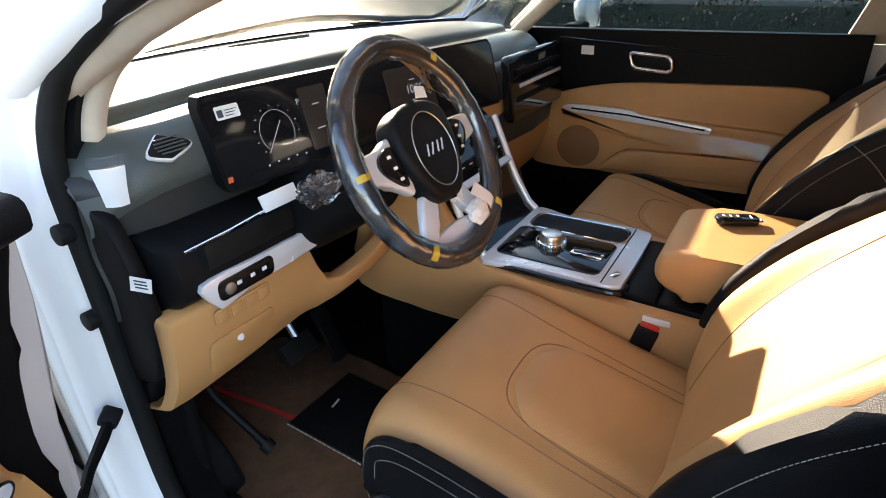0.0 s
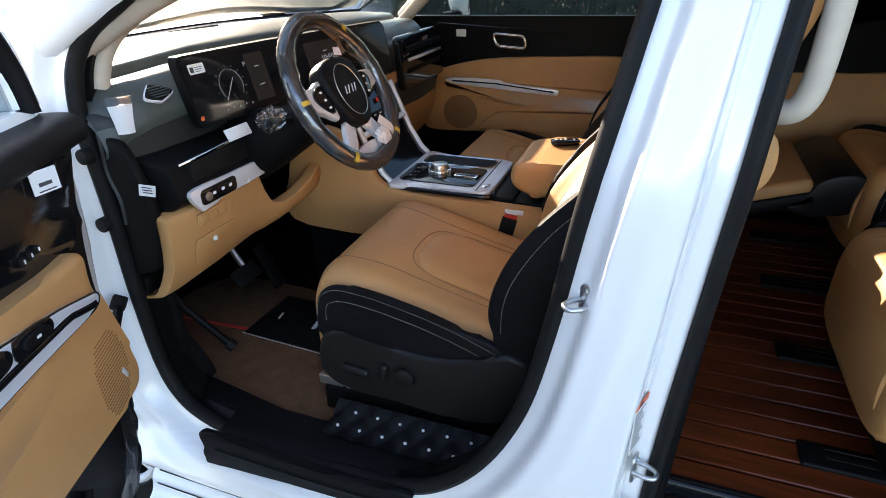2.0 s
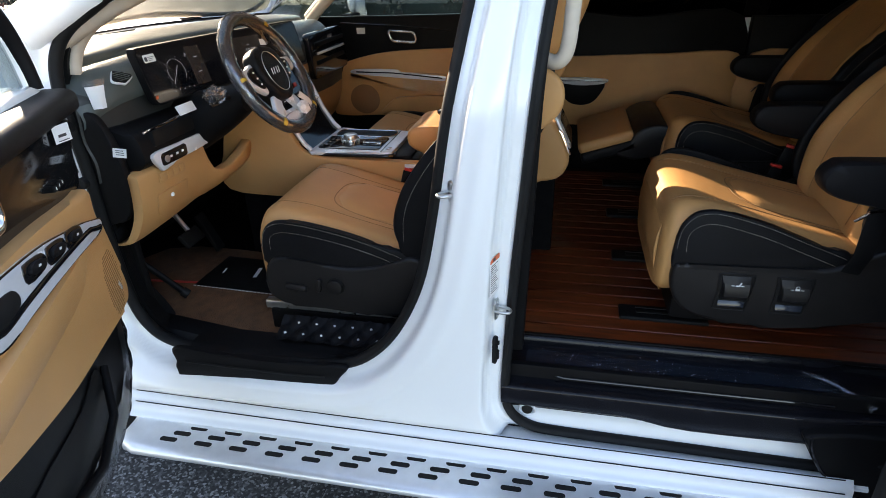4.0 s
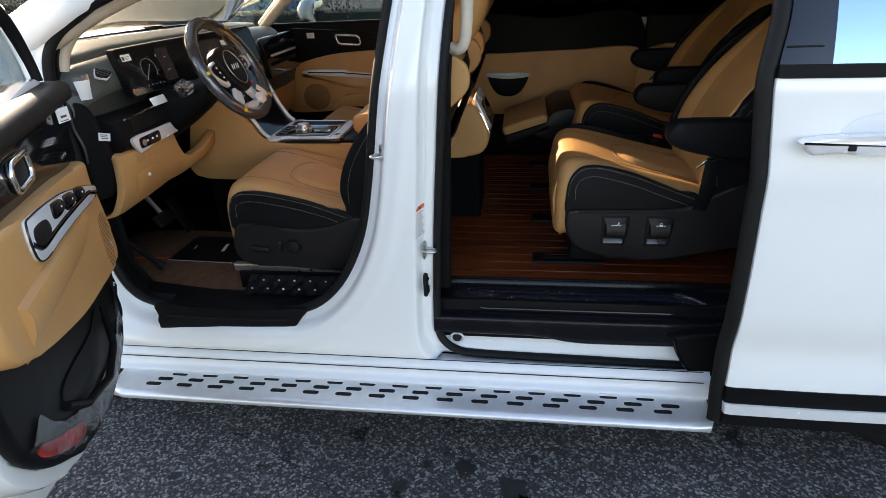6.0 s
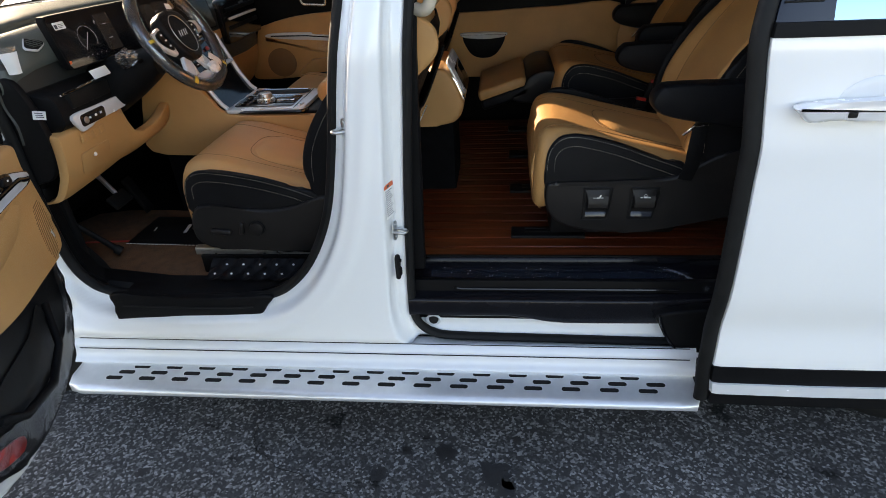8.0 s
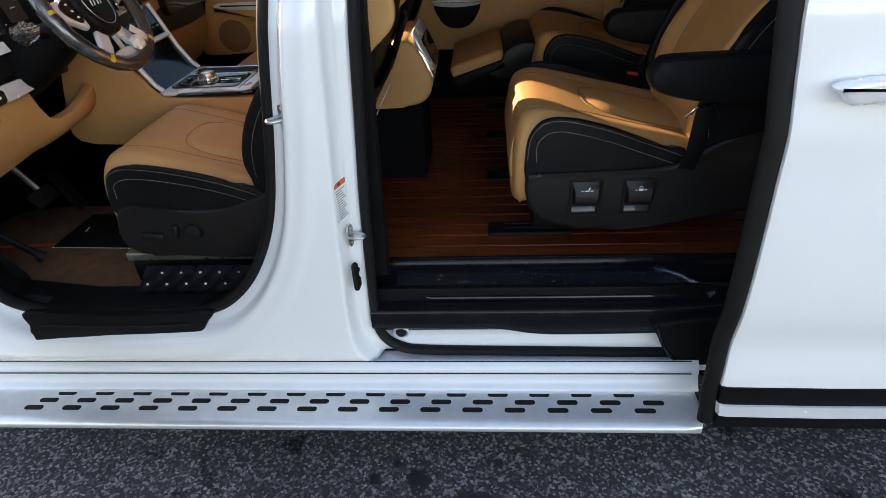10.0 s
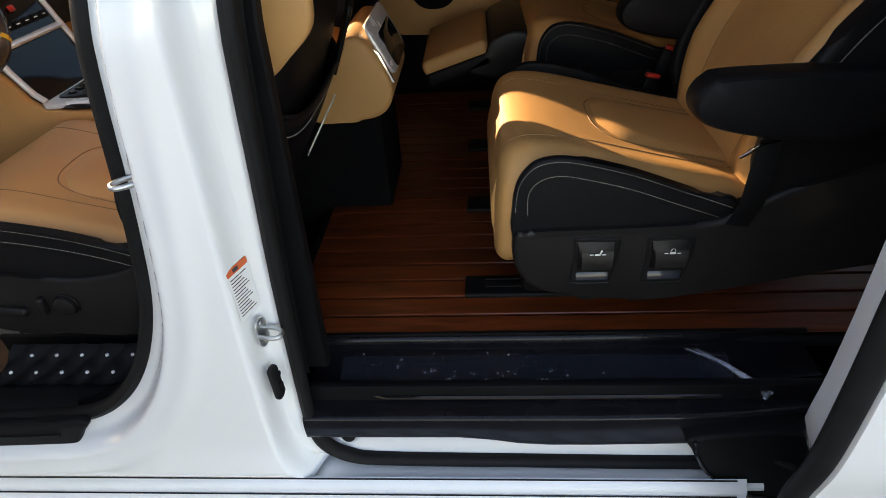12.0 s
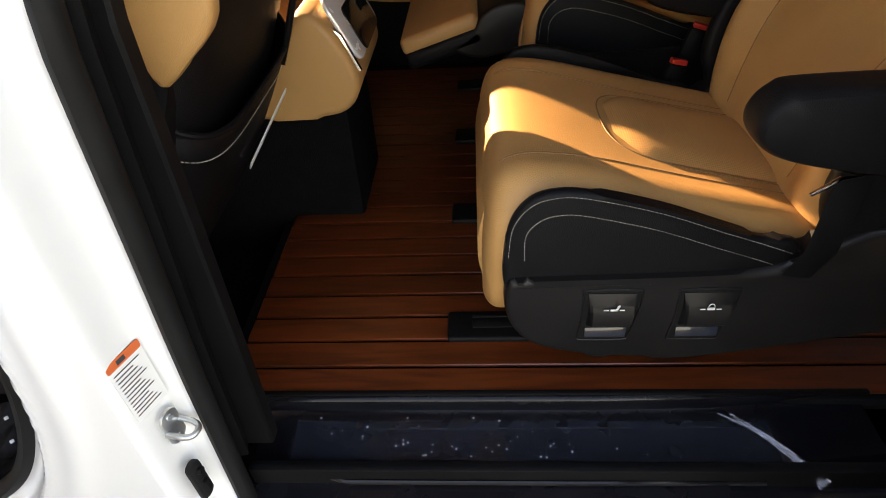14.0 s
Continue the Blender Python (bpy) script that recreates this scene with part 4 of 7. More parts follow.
driver = seat("car_seat", "tan leather driver seat with black flanks and perforated inserts", pose(-0.655, 0.89, 0.775), "front seats", 1, recline=29.0)
passenger = seat("car_seat", "tan leather front passenger seat with black flanks", pose(-0.645, 1.775, 0.76), "front seats", -1, recline=27.0)
rear_left = seat("car_seat", "tan leather second row seat beside the open sliding door", pose(0.56, 0.915, 0.845), "second row seats", 1, True, 24, True)
rear_right = seat("car_seat", "tan leather second row seat beside the closed far door", pose(0.68, 1.745, 0.866), "second row seats", -1, True, 24, True)


# ---- dashboard ----
dash = thing("dashboard", "dark dashboard with twin screens over a tan knee panel", "dashboard")


def screen_line(y):
    """Where the windscreen meets the dash."""
    return -1.62 + 0.36 * abs((y - CY) / 0.86) ** 2.6


def along_y(profile, stations, limit=None, per=4, closed=False, caps=False):
    """Loft of an (x, z) profile at y stations, each with a shift in x and z."""
    pr = smooth_loop(profile, per, closed)
    if limit:
        grid = np.linspace(stations[0][0], stations[-1][0], 34)
        stations = [(y, float(np.interp(y, [q[0] for q in stations], [q[1] for q in stations])), float(np.interp(y, [q[0] for q in stations], [q[2] for q in stations]))) for y in grid]
    return loft([[(max(x + dx, limit(y) if limit else -9), y, z + dz) for x, z in pr] for y, dx, dz in stations], caps=caps, closed=closed)


ys = [(0.50, -0.05, -0.05), (0.53, -0.02, -0.02), (0.60, 0.0, 0.0), (0.9, 0.01, 0.015), (1.2, 0.0, 0.01), (1.5, 0.03, 0.005), (1.9, 0.06, 0.0), (2.10, 0.04, -0.01), (2.18, 0.0, -0.05)]
dtop = part("dash_top", along_y([(-1.66, 1.345), (-1.50, 1.370), (-1.30, 1.385), (-1.16, 1.385), (-1.10, 1.378), (-1.090, 1.360), (-1.076, 1.357), (-1.04, 1.364), (-1.0, 1.355), (-0.963, 1.325), (-0.950, 1.290), (-0.955, 1.265)], ys, screen_line), DASHPAD, dash, "dark grey-green soft dash top")
part("stitching", dashes([(x - 0.955, y, z) for x, y, z in [(dx - 0.0065, y, 1.302 + dz) for y, dx, dz in ys[1:5]]]), THREAD, dtop)
part("upper_fascia", along_y([(-0.99, 1.31), (-0.966, 1.29), (-0.965, 1.25), (-0.97, 1.18), (-0.955, 1.12), (-0.96, 1.06)], [(y, dx + (0.05 if y > 1.4 else 0), 0) for y, dx, dz in ys]), DASHSHADE, dash, "grey-green lower dash pad with shade in its colour")
# end cap and the ledge with storage slot on the driver's side
b = prism(smooth_loop([(-1.08, 1.26), (-1.02, 1.27), (-0.965, 1.24), (-0.93, 1.14), (-0.925, 1.05), (-0.95, 0.96), (-1.0, 0.93), (-1.08, 0.95)], 5), 0.03, XZ, 0.010)
b.transform(Matrix.Translation((0, 0.535, 0)))
cap = part("end_cap", b, BLACKPLASTIC, dash)
part("ledge", along_y([(-0.985, 1.20), (-0.92, 1.195), (-0.895, 1.18), (-0.885, 1.155), (-0.882, 1.125), (-0.886, 1.10), (-0.92, 1.08), (-0.985, 1.08)], [(0.545, -0.025, 0), (0.555, -0.005, 0), (0.60, 0.0, 0), (0.7, 0.003, 0), (0.80, 0.002, 0), (0.86, -0.01, 0), (0.885, -0.05, 0)], closed=True, caps=True), BLACKPLASTIC, dash)
part("ledge_slot", box((0.035, 0.20, 0.05), (-0.892, 0.70, 1.166), 0.008), RUBBER, dash)
part("chrome_line", tube([(-0.876, 0.565, 1.193), (-0.872, 0.65, 1.197), (-0.873, 0.735, 1.202)], 0.0035, n=8), CHROME, dash)
b = prism(smooth_loop([(0.58, 1.125), (0.70, 1.127), (0.85, 1.122), (0.856, 1.10), (0.846, 1.082), (0.70, 1.080), (0.62, 1.068), (0.60, 1.075)], 4), 0.016, plane_to((-0.888, 0, 0), (0, 1, 0), (0, 0, 1)), 0.004)
strip = part("switch_strip", b, SILVER, dash, "satin silver switch strip")
b = prism([(0.667 + p[0], 1.100 + p[1]) for p in rrect(0.125, 0.038, 0.012)], 0.006, plane_to((-0.876, 0, 0), (0, 1, 0), (0, 0, 1)), 0.002)
sp = part("switch_panel", b, GLOSSBLACK, strip)
for y in (0.648, 0.678, 0.705):
    part("pictogram", box((0.0008, 0.010, 0.007), (-0.8695, y, 1.101), 0), PAPER, strip)
part("switch_dial", cyl(0.011, 0.005, (-0.869, 0.628, 1.099), (0, 90, 0), 20, bevel=0.002), STEEL, strip)
part("film_scrap", box((0.004, 0.085, 0.030), (-0.868, 0.765, 1.217), 0.001, rot=(0, -25, 0)), PAPER, dash, "white peel-off paper")
# side vent
vent = part("side_vent", prism(smooth_loop([(0.592, 1.310), (0.598, 1.322), (0.632, 1.349), (0.646, 1.351), (0.688, 1.327), (0.697, 1.316), (0.690, 1.304), (0.640, 1.287), (0.626, 1.287), (0.598, 1.302)], 2), 0.010, Matrix.Translation((-0.984, 0, 1.336)) @ plane_to((0, 0, 0), (0, 1, 0), (-0.77, 0, 0.64)) @ Matrix.Translation((0, -1.318, 0)), 0.003), SILVER, dash, "silver framed air vent")
part("vent_hole", prism(smooth_loop([(0.596, 1.311), (0.601, 1.320), (0.633, 1.3455), (0.645, 1.347), (0.685, 1.324), (0.692, 1.315), (0.687, 1.307), (0.639, 1.291), (0.628, 1.291), (0.601, 1.304)], 2), 0.004, Matrix.Translation((-0.9788, 0, 1.3422)) @ plane_to((0, 0, 0), (0, 1, 0), (-0.77, 0, 0.64)) @ Matrix.Translation((0, -1.318, 0))), RUBBER, vent)
for k in range(5):
    z = 1.302 + 0.0085 * k
    part("slat", box((0.006, 0.070 - 0.008 * abs(k - 1.6), 0.0025), (-0.9755 - 0.77 * (z - 1.318), 0.647, 1.3462 + 0.64 * (z - 1.318)), 0.0008, 1, (0, 0, 0)), DASHPAD, vent)
for ob in [vent] + list(vent.children):
    ob.data.transform(Matrix.Translation((-0.9655, 0.639, 1.3275)) @ Matrix.Scale(0.80, 4) @ Matrix.Translation((0.984, -0.647, -1.336)))
# tan knee panel
kp = [(-0.93, 1.085), (-0.905, 1.080), (-0.895, 1.065), (-0.90, 1.00), (-0.915, 0.94), (-0.955, 0.875), (-0.99, 0.855), (-1.03, 0.85)]
rings = []
for y, dx, lowz in ((0.512, -0.03, 0.0), (0.520, -0.005, 0.0), (0.56, 0.0, 0.0), (0.70, 0.006, 0.01), (0.84, 0.004, 0.02)):
    rings.append([(x + dx, y, z + lowz * (1.085 - z) / 0.235) for x, z in smooth_loop(kp, 4, False)])
for y, top in ((0.862, 1.03), (0.885, 0.985), (0.93, 0.965), (1.0, 0.968), (1.07, 0.985), (1.15, 1.02)):
    low = 0.87 + 0.02 * (y - 0.84) / 0.3
    rings.append([(x + 0.0 + 0.02 * (y - 0.86), y, low + (z - 0.85) / 0.235 * (top - low)) for x, z in smooth_loop(kp, 4, False)])
knee = part("knee_panel", loft(rings, caps=False, closed=False), TANPLASTIC, dash, "tan moulded knee panel")
knee.modifiers.new("thickness", "SOLIDIFY").thickness = 0.006
b = prism(rrect(0.125, 0.032, 0.008), 0.004, plane_to((-0.891, 0.66, 1.045), (0, 1, 0), (0.05, 0, 1)), 0.0015)
kb = part("button_panel", b, TANPLASTIC, knee)
for k in range(4):
    part("button", box((0.003, 0.024, 0.022), (-0.8865, 0.614 + 0.031 * k, 1.045), 0.001), TANPLASTIC, kb)
b = prism(rrect(0.15, 0.075, 0.012), 0.004, plane_to((-0.9045, 0.655, 0.965), (0, 1, 0), (0.24, 0, 0.97)), 0.0015)
part("fuse_flap", b, TANPLASTIC, knee)
part("clip", cyl(0.007, 0.006, (-0.897, 0.645, 0.978), (0, 75, 0), 16, bevel=0.001), PAPER, knee)
part("under_dash", box((0.45, 1.60, 0.05), (-1.25, 1.32, 0.88), 0.01), BLACKPLASTIC, dash)
part("lower_fascia", along_y([(-0.90, 1.20), (-0.895, 1.10), (-0.91, 0.98), (-0.98, 0.86), (-1.1, 0.84)], [(1.47, 0.0, 0), (1.52, 0.02, 0), (1.85, 0.03, 0), (2.12, 0.02, 0), (2.17, -0.03, 0)]), TANPLASTIC, dash)
# column
part("column_shroud", loft([[(x, 0.89 + w * math.cos(a), zc + h * math.sin(a)) for a in np.linspace(0, 2 * math.pi, 24, endpoint=False)] for x, zc, w, h in ((-1.0, 1.12, 0.10, 0.11), (-0.90, 1.15, 0.095, 0.095), (-0.82, 1.18, 0.075, 0.075), (-0.75, 1.215, 0.06, 0.06), (-0.72, 1.23, 0.05, 0.05))]), BLACKPLASTIC, dash)
# twin screens in one curved housing


def scr(y, z, out=0.0):
    u = (y - 0.69) / 0.81
    return (-0.938 + 0.115 * max(0, u) ** 1.5 - 0.25 * (z - 1.31) + out, y, z)


def screen_slab(y0, y1, z0, z1, o0, o1, r=0.018, n=24):
    rows = []
    for k in range(n + 1):
        y = y0 + (y1 - y0) * k / n
        e = min(y - y0, y1 - y)
        c = r - math.sqrt(max(0, r * r - max(0, r - e) ** 2))
        rows.append([scr(y, z0 + c, o0), scr(y, z0 + c, o1), scr(y, z1 - c, o1), scr(y, z1 - c, o0)])
    return loft(rows)


housing = part("screen_housing", screen_slab(0.692, 1.52, 1.238, 1.400, -0.012, 0.011, 0.016, 90), BLACKPLASTIC, dash, "dark housing of the twin screens")
part("screen", screen_slab(0.698, 1.514, 1.243, 1.3955, 0.0, 0.0125, 0.012, 90), GLOSSBLACK, housing)
SCREENLIT = glow("screen_print", (0.8, 0.86, 0.95), 0.06)
SCREENDIM = glow("screen_brown", (0.28, 0.17, 0.10), 0.005)
part("screen_field", screen_slab(1.13, 1.28, 1.262, 1.375, 0.0132, 0.0139, 0.002), SCREENDIM, housing)
part("screen_field", screen_slab(0.90, 0.965, 1.262, 1.378, 0.0132, 0.0139, 0.002), SCREENDIM, housing)
part("dial_ring", tube([Vector(scr(0.83 + 0.038 * math.cos(a), 1.315 + 0.038 * math.sin(a), 0.0142)) for a in np.linspace(-0.7, 3.9, 40)], 0.0005, n=6), SCREENLIT, housing)
part("dial_needle", tube([Vector(scr(0.80, 1.283, 0.0145)), Vector(scr(0.842, 1.332, 0.0145))], 0.0008, n=6), SCREENLIT, housing)
for k in range(11):
    a = -0.6 + 4.4 * k / 10
    part("dial_mark", box((0.0006, 0.0028, 0.0016), scr(0.83 + 0.048 * math.cos(a), 1.315 + 0.046 * math.sin(a), 0.0142), 0), SCREENLIT, housing)
for k in range(5):
    part("pictogram", box((0.0006, 0.004, 0.0035), scr(0.79 + 0.022 * k, 1.263 + 0.002 * (k % 2), 0.0142), 0), SCREENLIT, housing)


def lettering(text, size, o, u, v, material, parent, name="lettering", thick=0.0003):
    c = bpy.data.curves.new(name, "FONT")
    c.body, c.size, c.align_x, c.align_y, c.extrude = text, size, "CENTER", "CENTER", thick
    tmp = bpy.data.objects.new("tmp", c)
    scene.collection.objects.link(tmp)
    me = bpy.data.meshes.new_from_object(tmp.evaluated_get(bpy.context.evaluated_depsgraph_get()))
    bpy.data.objects.remove(tmp)
    me.name = name
    me.transform(plane_to(o, u, v))
    me.materials.clear()
    me.materials.append(material)
    ob = new(name, me)
    ob.parent = parent
    return ob


lettering("10:50", 0.026, scr(1.215, 1.325, 0.0145), (0.16, 1, 0), (-0.25, 0, 1), SCREENLIT, housing)
lettering("P", 0.016, scr(0.893, 1.355, 0.0145), (0.1, 1, 0), (-0.25, 0, 1), SCREENLIT, housing)
part("print_bar", box((0.0006, 0.03, 0.0018), scr(1.215, 1.346, 0.0145), 0), SCREENLIT, housing)
part("print_bar", box((0.0006, 0.036, 0.002), scr(1.215, 1.303, 0.0145), 0), SCREENLIT, housing)
part("print_bar", box((0.0006, 0.022, 0.0022), scr(0.935, 1.345, 0.0145), 0), SCREENLIT, housing)
part("print_bar", box((0.0006, 0.028, 0.0022), scr(0.935, 1.300, 0.0145), 0), SCREENLIT, housing)
st = part("sticker", screen_slab(0.720, 0.768, 1.357, 1.379, 0.0124, 0.0134, 0.002), PAPER, housing, "small white barcode sticker")
for k in range(3):
    part("print_bar", screen_slab(0.738, 0.763 - 0.004 * k, 1.3705 - 0.0045 * k, 1.3718 - 0.0045 * k, 0.0130, 0.0140, 0.0002, 4), INK, st)
part("print_bar", screen_slab(0.723, 0.734, 1.361, 1.373, 0.0130, 0.0140, 0.0005, 4), INK, st)
part("red_sticker", box((0.001, 0.010, 0.010), scr(0.704, 1.262, 0.0145), 0), ORANGE, housing)
# passenger side panel with vent and silver blade
pp = part("passenger_panel", prism(rrect(0.43, 0.20, 0.025), 0.03, plane_to((-0.872, 1.905, 1.225), (0.0, 1, 0), (-0.1, 0, 1)), 0.008), GLOSSBLACK, dash, "gloss black passenger trim with silver blade")
part("vent_blade", box((0.008, 0.34, 0.012), (-0.838, 1.92, 1.235), 0.003), SILVER, pp)
part("vent_blade", box((0.006, 0.36, 0.02), (-0.840, 1.91, 1.275), 0.004), BLACKPLASTIC, pp)
part("vent_blade", box((0.006, 0.36, 0.02), (-0.840, 1.91, 1.195), 0.004), BLACKPLASTIC, pp)
# stalks, one wrapped in film
part("stalk", tube([(-0.76, 0.84, 1.235), (-0.75, 0.77, 1.25), (-0.745, 0.725, 1.255)], [0.009, 0.010, 0.012], n=12), BLACKPLASTIC, dash)
part("stalk", tube([(-0.76, 0.94, 1.235), (-0.75, 1.01, 1.25), (-0.745, 1.06, 1.255)], [0.009, 0.010, 0.012], n=12), BLACKPLASTIC, dash)


def crumple(size, at, seed, amp=0.25, sub=3):
    b = bmesh.new()
    bmesh.ops.create_icosphere(b, subdivisions=sub, radius=1.0)
    for v in b.verts:
        k = 1 + amp * noise.noise(v.co * 2.3 + Vector((seed, 0, 0))) + amp * 0.6 * abs(noise.noise(v.co * 5.1 + Vector((0, seed, 0))))
        v.co = Vector((v.co.x * size[0], v.co.y * size[1], v.co.z * size[2])) * k + Vector(at)
    return b


WRAP = film("milky_plastic_film", 0.03, 1.5, 30, 0.35)
part("stalk_film", crumple((0.022, 0.040, 0.024), (-0.745, 0.742, 1.262), 3.0, 0.55, 4), WRAP, dash, "crumpled clear film", sharp=20)
# paper cup shaped tag hung on the front pillar
tag = thing("hanging_tag", "white folded paper tag hung at the front pillar", "paper tag")
tag.matrix_basis = pose(-0.965, 0.535, 0, 0, 0, -27)
b = loft([[(dx, sx * w, z) for sx, dx in ((-1, 0.0), (-0.5, 0.006), (0.2, 0.010), (1, 0.004), (1, 0.0), (0.2, 0.006), (-0.5, 0.002), (-1, -0.004))] for z, w in ((1.268, 0.0165), (1.295, 0.019), (1.328, 0.024))])
part("tag_body", b, PAPER, tag)
b = loft([[(dx, sx * 0.025, z) for sx, dx in ((-1, 0.0), (0, 0.012), (1, 0.006), (1, 0.0), (0, 0.006), (-1, -0.006))] for z in (1.330, 1.345)])
part("tag_band", b, WRAP, tag, "clear band")
lab = thing("barcode_label", "small white barcode label on the dark dash end", "label", pose(-0.925, 0.512, 1.15, 0, 0, 0))
b = box((0.034, 0.001, 0.026), (0, 0, 0), 0, rot=(0, 12, 28))
part("label_sheet", b, PAPER, lab)
for k in range(3):
    part("print_bar", box((0.020, 0.001, 0.002), (0.001, -0.0008, 0.007 - 0.006 * k), 0, rot=(0, 12, 28)), INK, lab)

# ---- steering wheel ----
wheel_tilt = 28.0
wheel = thing("steering_wheel", "steering wheel wrapped in crinkled clear plastic film", "steering wheel", Matrix.Translation((-0.626, 0.880, 1.304)) @ Matrix.Rotation(radians(-wheel_tilt), 4, "Y"))
# local: rim in the yz plane, x towards the driver
R = 0.1805
circ = [(0, R * math.cos(a), R * math.sin(a)) for a in np.linspace(0, 2 * math.pi, 72, endpoint=False)]
RIMLEATHER = mat("dark_grey_rim_leather", (0.035, 0.032, 0.032), 0.45, vary=0.15, scale=30, fine=0.2, fine_scale=700, kind="voronoi")
part("rim", tube(circ, 0.0165, True, 16, up=(1, 0, 0)), RIMLEATHER, wheel)
b = bmesh.new()
rings = []
for i in range(144):
    a = 2 * math.pi * i / 144
    ring = []
    for k in range(16):
        t = 2 * math.pi * k / 16
        rr = 0.0212 + 0.0018 * noise.noise(Vector((math.cos(a) * 9, math.sin(a) * 9, t * 1.3))) + 0.0016 * noise.noise(Vector((math.cos(a) * 15, math.sin(a) * 15, math.cos(t) * 1.6)))
        q = R + rr * math.cos(t)
        ring.append((rr * math.sin(t), q * math.cos(a), q * math.sin(a)))
    rings.append(ring)
rings.append(rings[0])
b = loft(rings, caps=False)
bmesh.ops.remove_doubles(b, verts=b.verts[:], dist=1e-6)
RIMFILM = film("clear_wheel_film", 0.05, 2.1, 28, 0.35, (0.92, 0.95, 1.0))
part("rim_film", b, RIMFILM, wheel, "crinkled clear plastic film", sharp=80)
for a, s in ((52, 0.03), (-52, 0.028), (-128, 0.028), (178, 0.02)):
    a = radians(a)
    patch = []
    for k in (-0.25, -0.08, 0.08, 0.25):
        aa = a + k * s / R
        patch.append([(0.0215 * math.cos(q), (R + 0.0215 * math.sin(q)) * math.cos(aa), (R + 0.0215 * math.sin(q)) * math.sin(aa)) for q in np.linspace(-0.45, 0.85, 7)])
    part("yellow_tape", loft(patch, caps=False, closed=False), mat("yellow_tape", (0.62, 0.42, 0.05), 0.4), wheel)
# hub pad, spokes and switches
pad = smooth_loop([(-0.075, 0.055), (-0.045, 0.078), (0.0, 0.084), (0.045, 0.078), (0.075, 0.055), (0.078, 0.0), (0.055, -0.06), (0.03, -0.085), (0.0, -0.09), (-0.03, -0.085), (-0.055, -0.06), (-0.078, 0.0)], 5)
YZ = plane_to((0, 0, 0), (0, 1, 0), (0, 0, 1))
part("hub_pad", prism(pad, 0.050, Matrix.Translation((-0.03, 0, 0)) @ YZ, 0.014, 4), BLACKLEATHER, wheel)
part("hub_ring", tube([(0.021, 0.052 * math.cos(a), -0.002 + 0.064 * math.sin(a)) for a in np.linspace(0, 2 * math.pi, 48, endpoint=False)], 0.0012, True, 6), STEEL, wheel)
for pts in ([(-0.026, -0.009), (-0.018, 0.009)], [(-0.014, -0.009), (-0.002, 0.009)], [(0.004, -0.009), (0.012, 0.009)], [(0.016, -0.009), (0.026, 0.009)]):
    part("badge_stroke", tube([(0.0215, q[0] * 1.0, q[1]) for q in pts], 0.0016, n=6), SILVER, wheel)
for s in (-1, 1):
    sp = smooth_loop([(0.070 * s, 0.040), (0.11 * s, 0.035), (0.168 * s, 0.030), (0.170 * s, -0.005), (0.13 * s, -0.018), (0.10 * s, -0.035), (0.066 * s, -0.050)], 4)
    spoke = part("spoke", prism(sp, 0.022, Matrix.Translation((-0.022, 0, 0)) @ YZ, 0.006, 3), SILVER, wheel, "satin silver spoke with black switches")
    sw = smooth_loop([(0.084 * s, 0.028), (0.118 * s, 0.026), (0.128 * s, 0.005), (0.108 * s, -0.022), (0.082 * s, -0.034)], 4)
    part("switch_pad", prism(sw, 0.010, Matrix.Translation((-0.002, 0, 0)) @ YZ, 0.003), GLOSSBLACK, spoke)
    for k in range(3):
        part("pictogram", box((0.0008, 0.009, 0.005), (0.0085, s * (0.104 - 0.004 * k), 0.017 - 0.019 * k), 0), PAPER, spoke)
    lo = smooth_loop([(0.020 * s, -0.075), (0.052 * s, -0.062), (0.098 * s, -0.140), (0.082 * s, -0.158), (0.045 * s, -0.12)], 4)
    part("lower_spoke", prism(lo, 0.018, Matrix.Translation((-0.022, 0, 0)) @ YZ, 0.005, 3), SILVER, wheel)
part("lower_bridge", prism(smooth_loop([(-0.09, -0.150), (-0.05, -0.135), (0.0, -0.130), (0.05, -0.135), (0.09, -0.150), (0.05, -0.172), (0.0, -0.178), (-0.05, -0.172)], 4), 0.014, Matrix.Translation((-0.02, 0, 0)) @ YZ, 0.004), SILVER, wheel)
part("hub_film", crumple((0.012, 0.030, 0.022), (0.008, 0.055, -0.135), 7.0, 0.3), PAPER, wheel, "white peeled film", sharp=20)
part("film_flag", loft([[(0.015, 0.045, -0.10), (0.017, 0.07, -0.085)], [(0.02, 0.075, -0.13), (0.018, 0.10, -0.118)], [(0.012, 0.09, -0.15), (0.013, 0.115, -0.14)]], caps=False, closed=False), PAPER, wheel)
part("film_web", loft([[(0.004 + 0.004 * noise.noise(Vector((a * 6, q * 5, 1))), (R - 0.022 - 0.034 * q * math.sin(math.pi * u)) * math.cos(a), (R - 0.022 - 0.034 * q * math.sin(math.pi * u)) * math.sin(a)) for q in np.linspace(0, 1, 6)] for u, a in [(i / 20, radians(14 + 64 * i / 20)) for i in range(21)]], caps=False, closed=False), WRAP, wheel, "loose clear film", sharp=25)
part("film_flag", loft([[(0.0, 0.06, 0.10), (0.0, 0.085, 0.085)], [(0.008, 0.085, 0.125), (0.006, 0.115, 0.11)], [(0.004, 0.10, 0.075), (0.004, 0.135, 0.06)]], caps=False, closed=False), WRAP, wheel)
part("film_flag", loft([[(0.012, 0.02, 0.086), (0.014, 0.05, 0.080)], [(0.012, 0.03, 0.105), (0.012, 0.055, 0.10)]], caps=False, closed=False), PAPER, wheel)

